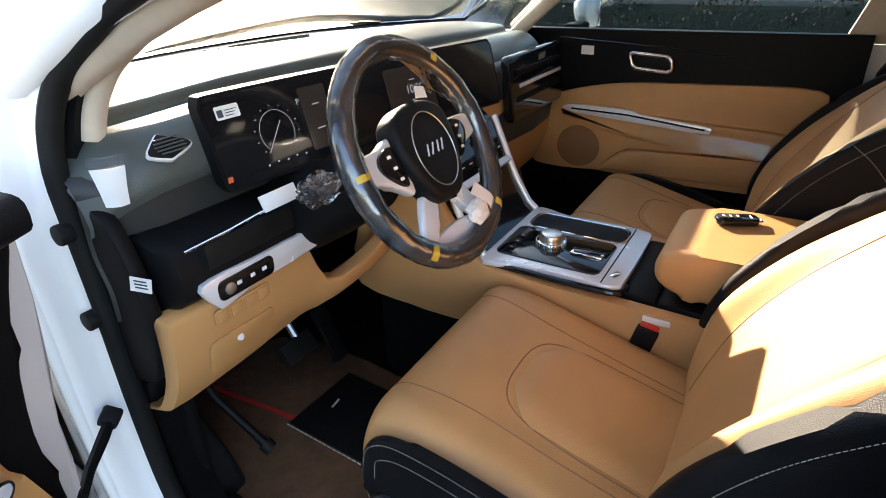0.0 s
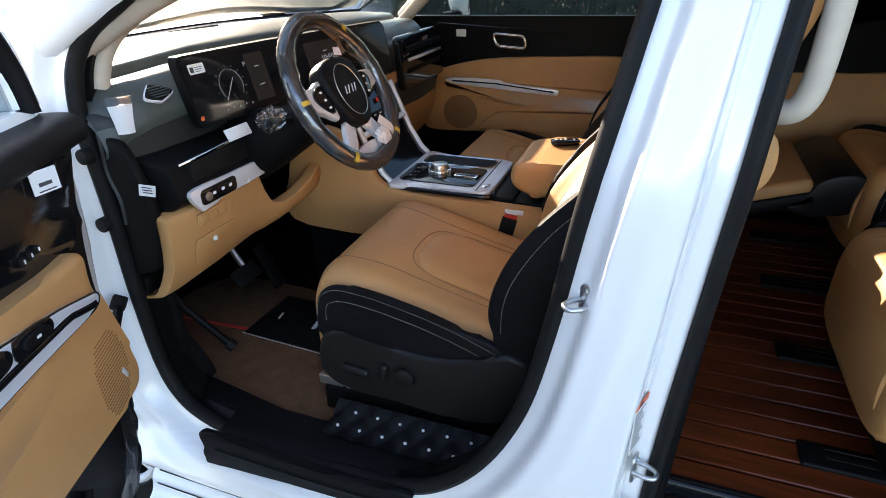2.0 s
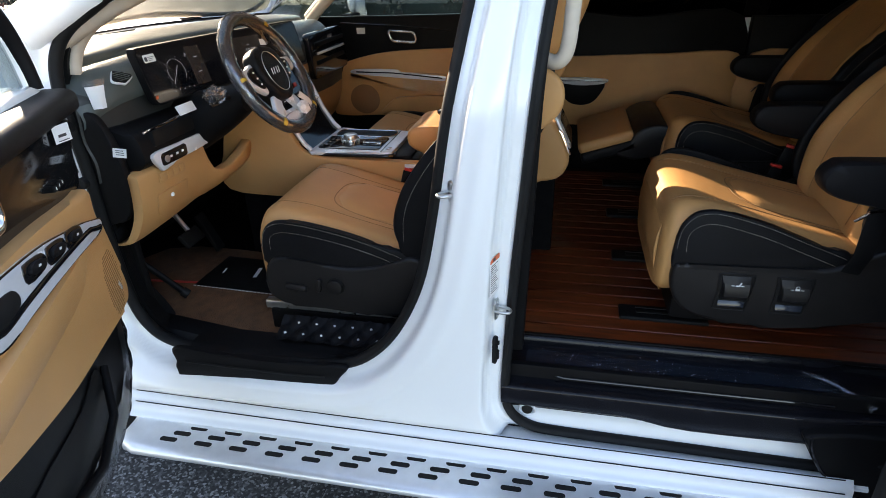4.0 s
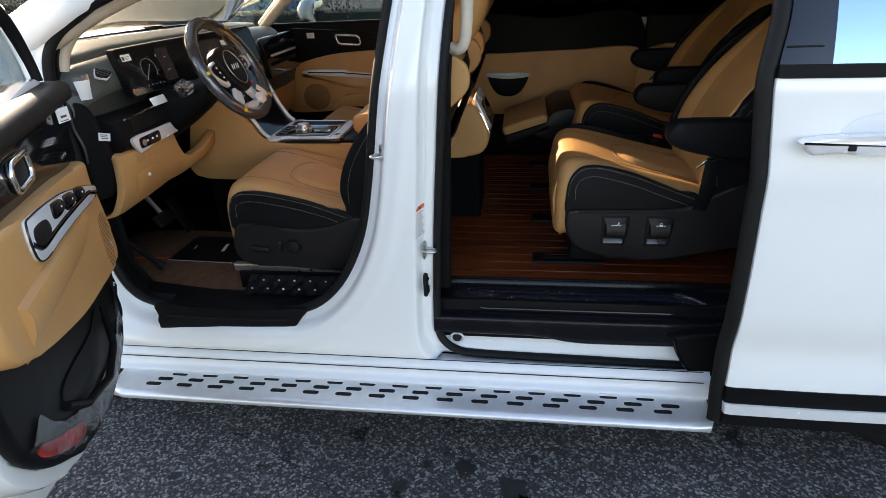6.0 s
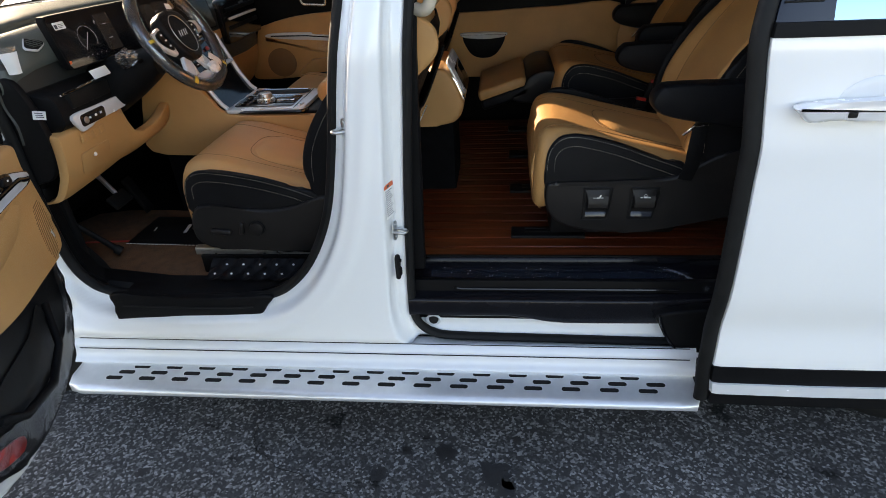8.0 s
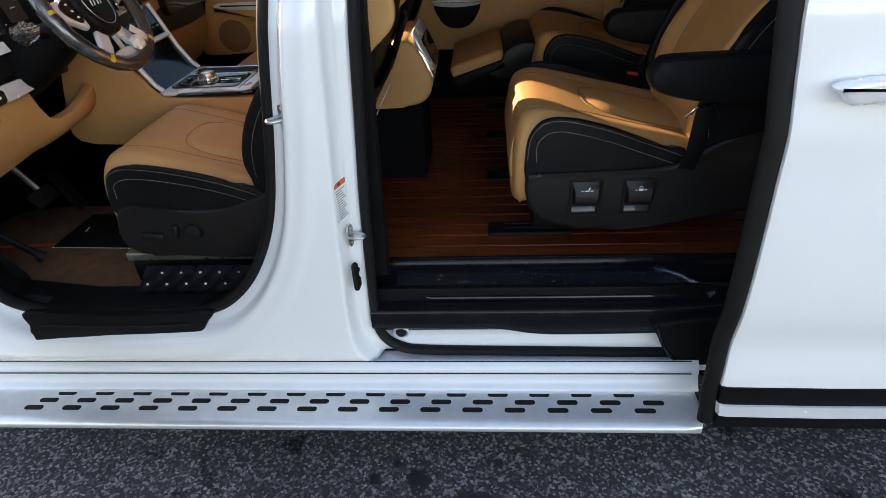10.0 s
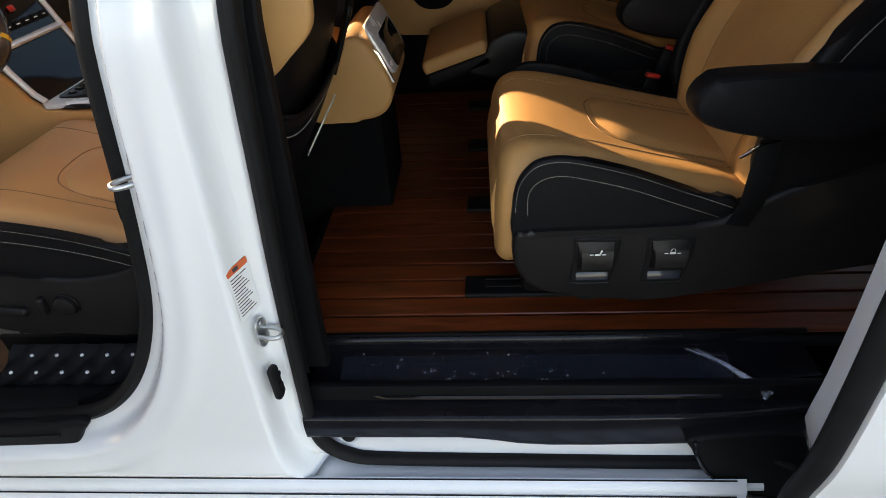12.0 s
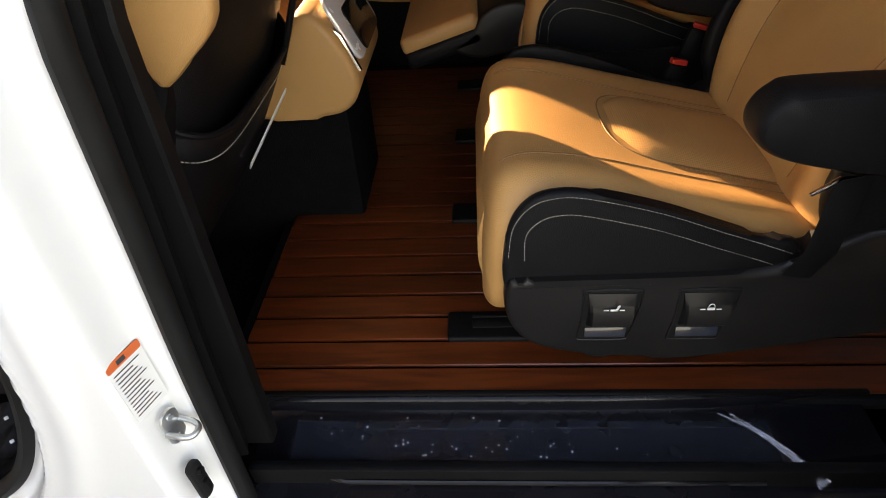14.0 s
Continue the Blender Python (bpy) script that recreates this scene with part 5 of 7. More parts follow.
# ---- centre console ----
con = thing("centre_console", "tan and silver centre console with rotary gear knob", "console")
KY = 1.315
for s in (-1, 1):
    side = smooth_loop([(-1.02, 0.80), (-0.72, 0.785), (-0.30, 0.80), (-0.06, 0.845), (0.055, 0.885), (0.085, 0.91), (0.075, 0.94), (0.0, 0.945), (-0.10, 0.94), (-0.33, 0.945), (-0.64, 0.955), (-0.72, 1.03), (-0.80, 1.12), (-0.95, 1.12), (-1.02, 0.95)], 4)
    b = prism(side, 0.03, XZ, 0.008, 2)
    b.transform(Matrix.Translation((0, KY - 0.150 if s < 0 else KY + 0.180, 0)))
    part("side_wall", b, TANPLASTIC, con, "tan console side")
part("core", box((1.25, 0.29, 0.42), (-0.36, KY, 0.70), 0.01), CARPETBLACK, con)
part("core_top", box((0.36, 0.27, 0.06), (-0.155, KY, 0.915), 0.01), BLACKPLASTIC, con)
pl = plane_to((-0.50, KY, 0.955), (1, 0, 0.0), (0, 1, 0))
plate = part("plate_frame", prism(smooth_loop([(-0.17, -0.155), (-0.05, -0.156), (0.10, -0.156), (0.152, -0.148), (0.160, -0.12), (0.162, 0.0), (0.160, 0.12), (0.152, 0.15), (0.10, 0.157), (-0.05, 0.157), (-0.17, 0.157)], 4), 0.014, pl, 0.005, 3), SILVER, con, "satin silver console frame")
part("frame_edge", tube([pl @ Vector((p[0], p[1], 0.002)) for p in smooth_loop([(-0.17, -0.162), (0.10, -0.163), (0.158, -0.153), (0.167, -0.12)], 6, False)], 0.007, n=8), GLOSSBLACK, con)
part("gear_panel", prism([(p[0] - 0.02, p[1] - 0.045) for p in rrect(0.25, 0.165, 0.02)], 0.005, Matrix.Translation((0, 0, 0.0125)) @ pl, 0.002), GLOSSBLACK, plate)
part("tray", prism([(p[0] - 0.01, p[1] + 0.090) for p in rrect(0.24, 0.085, 0.025)], 0.004, Matrix.Translation((0, 0, 0.0125)) @ pl, 0.0015), RUBBER, plate)
part("tray_rim", tube([pl @ Vector((p[0] - 0.01, p[1] + 0.090, 0.017)) for p in rrect(0.245, 0.09, 0.027)], 0.0025, True, 6), CHROME, plate)
knob = part("gear_knob", cyl(0.036, 0.012, tuple(pl @ Vector((-0.04, -0.03, 0.022))), (0, 0, 0), 40, bevel=0.003), CHROME, con, "knurled chrome rotary knob")
part("knob_cap", cyl(0.030, 0.020, tuple(pl @ Vector((-0.04, -0.03, 0.036))), (0, 0, 0), 40, r2=0.026, bevel=0.003), STEEL, knob)
for k in range(30):
    a = 2 * math.pi * k / 30
    c = pl @ Vector((-0.04 + 0.0355 * math.cos(a), -0.03 + 0.0355 * math.sin(a), 0.023))
    part("rib", box((0.002, 0.003, 0.010), tuple(c), 0, rot=(0, 0, math.degrees(a))), STEEL, knob)
part("gear_button", box((0.075, 0.030, 0.006), tuple(pl @ Vector((0.055, -0.045, 0.020))), 0.003), CHROME, plate)
part("gear_button", box((0.062, 0.022, 0.004), tuple(pl @ Vector((0.055, -0.045, 0.024))), 0.002), GLOSSBLACK, plate)
for k in range(3):
    part("button", box((0.020, 0.014, 0.003), tuple(pl @ Vector((-0.115 + 0.0 * k, -0.095 + 0.035 * k, 0.019))), 0.001), BLACKPLASTIC, plate)
    part("print_bar", box((0.008, 0.002, 0.0006), tuple(pl @ Vector((-0.115, -0.095 + 0.035 * k, 0.021))), 0), PAPER, plate)
part("frame_split", box((0.003, 0.30, 0.003), tuple(pl @ Vector((0.118, 0, 0.0135))), 0), RUBBER, plate)
part("print_bar", box((0.05, 0.008, 0.0006), tuple(pl @ Vector((-0.01, -0.143, 0.0145))), 0), STEEL, plate)
part("seat_key", box((0.030, 0.013, 0.005), tuple(pl @ Vector((0.138, -0.105, 0.0155))), 0.002, rot=(0, 0, 70)), CHROME, plate)
part("cubby_rim", box((0.075, 0.28, 0.02), (-0.305, KY, 0.945), 0.006), BLACKPLASTIC, con)
part("side_clip", box((0.055, 0.005, 0.014), (-0.255, KY - 0.181, 0.930), 0.002), SILVER, con)
# ramp to the screens, with climate buttons
ramp = part("ramp", loft([[(x, KY - 0.150, z), (x, KY + 0.150, z)] for x, z in ((-0.655, 0.966), (-0.68, 0.985), (-0.72, 1.05), (-0.755, 1.13), (-0.785, 1.20), (-0.83, 1.235))], caps=False, closed=False), GLOSSBLACK, con, "gloss black ramp with climate controls")
for s in (-1, 1):
    part("ramp_rail", tube([(x, KY + s * 0.155, z + 0.004) for x, z in ((-0.655, 0.966), (-0.68, 0.988), (-0.72, 1.052), (-0.755, 1.132), (-0.79, 1.21))], 0.009, n=10), SILVER, con)
part("climate_bezel", box((0.010, 0.30, 0.020), (-0.740, KY, 1.105), 0.003, rot=(0, -65, 0)), SILVER, ramp)
for k in range(7):
    part("climate_button", box((0.006, 0.034, 0.020), (-0.757, KY - 0.117 + 0.039 * k, 1.142), 0.002, rot=(0, -22, 0)), BLACKPLASTIC, ramp)
    part("print_bar", box((0.001, 0.014, 0.003), (-0.7535, KY - 0.117 + 0.039 * k, 1.143), 0, rot=(0, -22, 0)), PAPER, ramp)
part("hazard_button", box((0.006, 0.022, 0.016), (-0.770, KY + 0.02, 1.180), 0.002, rot=(0, -22, 0)), RED, ramp)
# armrest lid and rear end
lid = smooth_loop([(-0.285, 1.00), (-0.283, 1.035), (-0.262, 1.055), (-0.20, 1.064), (0.0, 1.066), (0.12, 1.060), (0.14, 1.03), (0.13, 0.985), (-0.10, 0.955), (-0.22, 0.96), (-0.265, 0.975)], 5)
b = prism(lid, 0.275, XZ, 0.022, 4)
b.transform(Matrix.Translation((0, KY + 0.150, 0)))
arm = part("armrest_lid", b, TAN, con, "padded tan leather armrest lid")
part("stitching", dashes([(x, y, z) for x, y, z in [(-0.2625, KY - 0.115, 1.044), (-0.2625, KY + 0.14, 1.044)]]), SEAM, arm)
part("stitching", dashes([(-0.2535, KY - 0.115, 1.05), (-0.2535, KY + 0.14, 1.05)]), SEAM, arm)
end = smooth_loop([(0.03, 0.955), (0.09, 0.99), (0.14, 1.05), (0.185, 1.10), (0.215, 1.112), (0.245, 1.10), (0.280, 1.05), (0.306, 0.985), (0.304, 0.945), (0.280, 0.908), (0.235, 0.891), (0.15, 0.887), (0.06, 0.889), (0.03, 0.92)], 5)
b = prism(end, 0.340, XZ, 0.016, 3)
b.transform(Matrix.Translation((0, KY + 0.162, 0)))
part("rear_cover", b, TANPLASTIC, con, "tan rounded rear end of the console")
rp = part("rear_vent_panel", prism(rrect(0.145, 0.285, 0.03), 0.010, plane_to((0.274, KY, 1.060), (0.45, 0, -0.89), (0, 1, 0)), 0.004), SILVER, con, "silver and black rear vent panel")
part("rear_vent_glass", prism(rrect(0.10, 0.20, 0.02), 0.003, plane_to((0.292, KY + 0.02, 1.045), (0.45, 0, -0.89), (0, 1, 0)), 0.001), GLOSSBLACK, rp)
part("rear_vent_band", tube([(0.215, KY - 0.145, 1.105), (0.277, KY - 0.15, 1.06), (0.309, KY - 0.15, 0.985)], 0.006, n=8), CHROME, rp)
foot = [[(x0, KY - 0.135, z), (x1 - 0.015, KY - 0.135, z), (x1, KY - 0.118, z), (x1 - 0.065, KY + 0.115, z), (x1 - 0.085, KY + 0.135, z), (x0, KY + 0.135, z)] for z, x0, x1 in ((0.60, -0.02, 0.130), (0.70, -0.02, 0.165), (0.80, -0.02, 0.195), (0.895, -0.02, 0.218))]
part("rear_foot", loft(foot), CARPETBLACK, con)
# key fob
fob = thing("key_fob", "black car key fob lying on the tan armrest", "key", pose(-0.163, 1.385, 1.0665, 0, 0, 24))
part("fob_body", prism(rrect(0.088, 0.040, 0.014), 0.015, None, 0.005, 3), GLOSSBLACK, fob)
part("fob_ring", tube([(0.046 + 0.006 * math.cos(a), 0.010 * math.sin(a), 0.008) for a in np.linspace(0, 2 * math.pi, 20, endpoint=False)], 0.002, True, 6), CHROME, fob)
for k in range(3):
    part("fob_button", box((0.012, 0.022, 0.002), (-0.028 + 0.014 * k, 0, 0.0155), 0.0008), BLACKPLASTIC, fob)
    part("print_bar", box((0.005, 0.010, 0.0006), (-0.028 + 0.014 * k, 0, 0.0168), 0), PAPER, fob)
part("fob_badge", box((0.003, 0.014, 0.0006), (0.028, 0, 0.0152), 0), SILVER, fob)


# ---- driver door, standing open ----
door = thing("driver_door", "open white driver door with tan and black lining", "car door", Matrix(((0.478, 0.878, 0, -0.93), (-0.878, 0.478, 0, 0.40), (0, 0, 1, 0), (0, 0, 0, 1))))
# local: x along the door from its hinge, y towards the cabin, z up
DOORXZ = Matrix(((1, 0, 0, 0), (0, 0, 1, 0), (0, 1, 0, 0), (0, 0, 0, 1)))     # outline (x, z), depth towards +y


def slab(name, outline, y0, depth, material, parent, label="", r=0.008, per=4, seg=2):
    b = prism(smooth_loop(outline, per), depth, None, r, seg)
    b.transform(Matrix.Translation((0, y0, 0)) @ DOORXZ)
    return part(name, b, material, parent, label)


slab("outer_skin", [(0.0, 1.36), (0.5, 1.375), (1.08, 1.38), (1.14, 1.25), (1.15, 1.0), (1.13, 0.82), (1.02, 0.66), (0.82, 0.53), (0.55, 0.465), (0.25, 0.465), (0.10, 0.53), (0.04, 0.70), (0.0, 1.0)], -0.155, 0.035, WHITE, door, "white painted outer skin")
slab("door_edge", [(0.02, 1.35), (0.5, 1.36), (1.07, 1.37), (1.105, 1.2), (1.12, 1.0), (1.105, 0.85), (1.02, 0.735), (0.885, 0.645), (0.73, 0.575), (0.52, 0.525), (0.34, 0.525), (0.20, 0.555), (0.12, 0.64), (0.075, 0.78), (0.04, 1.0)], -0.122, 0.09, WHITE, door, "white painted door edge")
slab("inner_panel", [(0.035, 1.34), (0.3, 1.355), (0.7, 1.37), (1.05, 1.375), (1.085, 1.2), (1.10, 1.0), (1.085, 0.87), (1.0, 0.765), (0.87, 0.676), (0.72, 0.605), (0.52, 0.56), (0.36, 0.555), (0.24, 0.58), (0.16, 0.65), (0.12, 0.78), (0.105, 0.90), (0.11, 1.05), (0.075, 1.2)], -0.035, 0.035, BLACKPLASTIC, door, "black lower lining", 0.014, 4, 3)
# rounded black pad along the belt
rings = []
for k in range(13):
    u = 0.03 + 1.04 * k / 12
    z0 = 1.352 + 0.02 * k / 12
    rings.append([(u, 0.0 + 0.052 * c - 0.02, z0 - 0.026 + 0.030 * s) for c, s in [(math.copysign(abs(math.cos(a)) ** 0.6, math.cos(a)), math.copysign(abs(math.sin(a)) ** 0.6, math.sin(a))) for a in np.linspace(0, 2 * math.pi, 20, endpoint=False)]])
part("belt_pad", loft(rings), BLACKLEATHER, door)
slab("upper_trim", [(0.09, 1.30), (0.4, 1.31), (0.8, 1.32), (1.06, 1.325), (1.07, 1.22), (0.8, 1.21), (0.5, 1.19), (0.25, 1.155), (0.18, 1.145), (0.145, 1.16), (0.13, 1.22)], -0.01, 0.025, GLOSSBLACK, door, "gloss black upper trim", 0.008)
tan_out = [(0.205, 1.155), (0.30, 1.165), (0.55, 1.195), (0.80, 1.215), (1.06, 1.235), (1.085, 1.15), (1.07, 1.045), (0.95, 0.995), (0.80, 0.948), (0.63, 0.903), (0.42, 0.866), (0.26, 0.838), (0.18, 0.826), (0.145, 0.842), (0.138, 0.885), (0.165, 0.97), (0.19, 1.05), (0.205, 1.10)]
tanp = slab("tan_panel", tan_out, -0.01, 0.055, TAN, door, "tan door lining", 0.016, 4, 4)
# soft swell of the armrest below a steep silver switch plate
rings = []
for x, y, z in smooth_loop([(0.30, 0.040, 1.055), (0.42, 0.050, 1.062), (0.60, 0.060, 1.078), (0.80, 0.066, 1.092), (1.0, 0.062, 1.10)], 4, False):
    rings.append([(x, 0.030, z + 0.020), (x, y - 0.004, z + 0.008), (x, y, z - 0.012), (x, y - 0.004, z - 0.040), (x, 0.040, z - 0.085), (x, 0.025, z - 0.10)])
part("armrest", loft(rings), TAN, door, "tan leather armrest")
plate_up = [(0.222, 1.084), (0.263, 1.098), (0.340, 1.122), (0.43, 1.144), (0.557, 1.174), (0.68, 1.194), (0.80, 1.208), (0.84, 1.204)]
plate_low = [(0.845, 1.140), (0.80, 1.116), (0.70, 1.109), (0.60, 1.101), (0.45, 1.086), (0.34, 1.073), (0.25, 1.063), (0.222, 1.068)]
swp = slab("switch_plate", plate_up + plate_low, 0.036, 0.018, SILVER, door, "satin silver window switch plate", 0.004, 4)
part("plate_edge", tube([(x, 0.052, z) for x, z in smooth_loop(plate_up + plate_low, 4)], 0.0022, True, 6), GLOSSBLACK, swp)
low_line = smooth_loop(plate_low, 4, False)
part("plate_groove", tube([(x, 0.055, z + 0.026 * min(1.0, (x - 0.20) / 0.12)) for x, z in low_line if x > 0.235], 0.006, n=8, flat=0.5, up=(0, 0, 1)), GLOSSBLACK, swp)
for k in range(3):
    x, z = 0.415 + 0.105 * k, 1.122 + 0.018 * k
    slab("switch_well", [(x - 0.050, z - 0.006 + 0.001), (x - 0.035, z + 0.014), (x + 0.035, z + 0.028), (x + 0.050, z + 0.024), (x + 0.047, z - 0.006), (x - 0.03, z - 0.016)], 0.050, 0.006, GLOSSBLACK, swp, "", 0.002, 3)
    slab("window_switch", [(x - 0.030, z - 0.004), (x - 0.022, z + 0.010), (x + 0.028, z + 0.019), (x + 0.034, z + 0.004), (x - 0.01, z - 0.006)], 0.055, 0.008, BLACKPLASTIC, swp, "", 0.003, 3)
    part("pictogram", box((0.010, 0.0008, 0.004), (x + 0.004, 0.0634, z + 0.008), 0, rot=(0, -10, 0)), PAPER, swp)
slab("grip_well", [(0.715, 1.150), (0.73, 1.175), (0.80, 1.187), (0.825, 1.18), (0.82, 1.150), (0.75, 1.138)], 0.050, 0.006, RUBBER, swp, "", 0.002, 3)
# door pull, buttons, sticker
ring = [(0.66 + p[0], 0.022, 1.262 + p[1]) for p in rrect(0.125, 0.058, 0.022)]
part("pull_frame", tube(ring, 0.0075, True, 10), CHROME, door, "chrome door handle frame")
part("pull_recess", box((0.115, 0.01, 0.05), (0.66, 0.014, 1.262), 0.004), RUBBER, door)
for k in range(3):
    part("memory_button", box((0.014, 0.006, 0.012), (0.275 + 0.022 * k, 0.017, 1.198), 0.002), RUBBER, door)
    part("print_bar", box((0.003, 0.001, 0.006), (0.275 + 0.022 * k, 0.0205, 1.199), 0), PAPER, door)
stk = part("sticker", box((0.046, 0.001, 0.038), (0.218, 0.032, 1.290), 0, rot=(0, 0, -28)), PAPER, door, "white barcode sticker")
for k in range(6):
    part("print_bar", box((0.0015 + 0.001 * (k % 2), 0.0006, 0.014), (0.207 + 0.0045 * k, 0.0325 + 0.0055 - 0.0024 * k, 1.300), 0, rot=(0, 0, -28)), INK, stk)
part("print_bar", box((0.022, 0.0006, 0.006), (0.219, 0.0325, 1.286), 0, rot=(0, 0, -28)), INK, stk)
part("print_bar", box((0.030, 0.0006, 0.002), (0.218, 0.0330, 1.275), 0, rot=(0, 0, -28)), INK, stk)
# loudspeaker slits, many and tiny
b = bmesh.new()
for i in range(14):
    for j in range(22):
        x, z = 0.185 + 0.0085 * i, 0.850 + 0.0072 * j
        if ((x - 0.243) / 0.062) ** 2 + ((z - 0.925) / 0.085) ** 2 < 1:
            box((0.0055, 0.0015, 0.0025), (x, 0.0455, z), 0, bm=b)
sl = part("speaker_slits", b, SEAM, tanp)
tagged(sl, kind="stuff")
part("door_emblem", box((0.028, 0.002, 0.010), (0.205, 0.046, 0.895), 0.0005, rot=(0, -60, 0)), SILVER, tanp)
# map pocket in the lower lining, reflector and its film
slab("map_pocket", [(0.42, 0.80), (0.55, 0.79), (0.80, 0.83), (0.85, 0.80), (0.72, 0.72), (0.50, 0.68), (0.40, 0.72)], 0.001, 0.004, RUBBER, door, r=0.0015)
part("pocket_lip", tube([(0.37, 0.006, 0.77), (0.47, 0.028, 0.70), (0.62, 0.032, 0.69), (0.78, 0.02, 0.74), (0.86, 0.006, 0.80)], 0.010, n=10), BLACKPLASTIC, door)
part("reflector", prism(smooth_loop([(0.80, 0.705), (0.86, 0.742), (0.95, 0.792), (1.03, 0.842), (1.038, 0.826), (0.985, 0.778), (0.88, 0.712), (0.815, 0.685)], 3), 0.008, Matrix.Translation((0, -0.002, 0)) @ DOORXZ, 0.002), RED, door, "red safety reflector")
film_path = smooth_loop([(0.125, 0.80), (0.16, 0.67), (0.24, 0.60), (0.36, 0.575), (0.52, 0.58), (0.72, 0.62), (0.87, 0.69), (1.0, 0.78), (1.075, 0.87)], 5, False)
rows = []
mid = np.array((0.55, 1.0))
for k in range(71):
    t = k / 70
    u = t * (len(film_path) - 1)
    i = min(int(u), len(film_path) - 2)
    p = np.array(film_path[i]) * (1 - u + i) + np.array(film_path[i + 1]) * (u - i)
    inward = (mid - p) / np.linalg.norm(mid - p)
    row = []
    for j in range(9):
        d = 0.085 * (1 - j / 6)
        q = p + inward * (d if j <= 6 else -0.004 * (j - 6)) + 0.007 * noise.noise(Vector((t * 22, j * 0.8, 0))) * inward
        row.append((q[0], (0.0075 if j <= 5 else 0.0075 - 0.018 * (j - 5)) + 0.005 * noise.noise(Vector((t * 30, j * 1.1, 5))), q[1] - 0.006))
    rows.append(row)
part("edge_film", loft(rows, caps=False, closed=False), WRAP, door, "crinkled clear protective film", sharp=25)
# window frame
frame_line = smooth_loop([(0.05, 1.36), (0.05, 1.43), (0.07, 1.50), (0.12, 1.555), (0.25, 1.61), (0.48, 1.66), (0.78, 1.69), (1.00, 1.69), (1.06, 1.64), (1.08, 1.50), (1.07, 1.37)], 5, False)
part("window_frame", tube([(x, -0.045 - 0.10 * max(0, z - 1.36), z) for x, z in frame_line], 0.020, n=12, up=(0, 1, 0), flat=0.8), BLACKPLASTIC, door)
part("window_frame_skin", tube([(x - 0.012, -0.066 - 0.10 * max(0, z - 1.36), z + 0.008) for x, z in frame_line], 0.034, n=12, up=(0, 1, 0), flat=0.9), WHITE, door)
bm = bmesh.new()
bm.faces.new([bm.verts.new((x, -0.060 - 0.10 * max(0, z - 1.36), z)) for x, z in frame_line[::3]])
gl = part("window_glass", bm, TINTGLASS, door)
gl.visible_shadow = False
gl.modifiers.new("thickness", "SOLIDIFY").thickness = 0.004
# hinge strap
strap = part("check_strap", tube([(-1.055, 0.46, 0.868), (-1.01, 0.415, 0.868), (-0.955, 0.36, 0.872), (-0.92, 0.33, 0.87)], [0.010, 0.011, 0.009, 0.008], n=8), BLACKPLASTIC, van)
part("check_strap_end", box((0.034, 0.034, 0.026), (-1.045, 0.452, 0.872), 0.006, rot=(20, 30, 40)), RUBBER, van)
for x, z in ((-1.035, 1.228), (-1.042, 1.068)):
    part("rubber_stop", cyl(0.017, 0.024, (x, 0.478, z), (90, 0, 0), 18, bevel=0.003), RUBBER, van)

# ---- sliding door, slid back ----
sd = thing("sliding_door", "white sliding door slid back, with silver handle", "car door")
EDGE = smooth_loop([(0.988, 1.66), (0.986, 1.50), (0.970, 1.40), (0.965, 1.34), (0.975, 1.25), (0.987, 1.13), (0.994, 0.95), (1.0, 0.75), (1.002, 0.60), (1.003, 0.50), (1.006, 0.45), (1.012, 0.40), (1.014, 0.36)], 5, False)


def edge_x(z):
    p = sorted([(q[1], q[0]) for q in EDGE])
    return float(np.interp(z, [a for a, _ in p], [b for _, b in p]))


def skin_y(z):
    return 0.205 - 0.018 * math.sin(math.pi * min(1, max(0, (z - 0.45) / 0.9))) + 0.13 * max(0, (z - 1.34) / 0.36) ** 1.3 + 0.012 * math.exp(-((z - 0.62) / 0.07) ** 2) - 0.006 * math.exp(-((z - 1.13) / 0.05) ** 2)


def door_band(name, z0, z1, material, out=0.0, x1=1.98, thick=0.03, label="", n=16, x_in=0.0):
    rows = []
    for k in range(n + 1):
        z = z0 + (z1 - z0) * k / n
        y = skin_y(z) - out
        e = edge_x(z) + 0.034 + x_in
        rows.append([(e + 0.012, y + thick, z), (e, y + 0.018, z), (e + 0.004, y + 0.004, z), (e + 0.02, y, z), (min(1.3, x1 - 0.02), y - 0.004 * (x1 > 1.3), z), (min(1.7, x1 - 0.01), y - 0.002 * (x1 > 1.3), z), (x1, y + 0.004 * (x1 > 1.3), z), (x1, y + thick, z)])
    return part(name, loft(rows), material, sd, label)


door_band("outer_skin", 0.495, 1.362, WHITE, 0.0, 1.98, 0.05, "white painted outer skin", 40)
door_band("lower_cladding", 0.435, 0.495, BLACKPLASTIC, 0.004, label="matt black cladding")
door_band("bright_strip", 0.400, 0.437, SILVER, 0.010, label="bright metal strip", n=6)
door_band("bottom_edge", 0.355, 0.401, BLACKPLASTIC, 0.002, n=6)
door_band("belt_strip", 1.360, 1.388, BLACKPLASTIC, 0.004, n=6)
MIRRORGLASS = mat("reflective_privacy_glass", (0.40, 0.58, 0.68), 0.03, metal=1.0, vary=0.02, rough_vary=0.01)
GLOSSBLUE = mat("dark_gloss_pillar", (0.01, 0.014, 0.024), 0.06, vary=0.1)
door_band("front_post", 1.387, 1.67, GLOSSBLUE, -0.004, 1.115, label="gloss dark window post", n=12)
rows = []
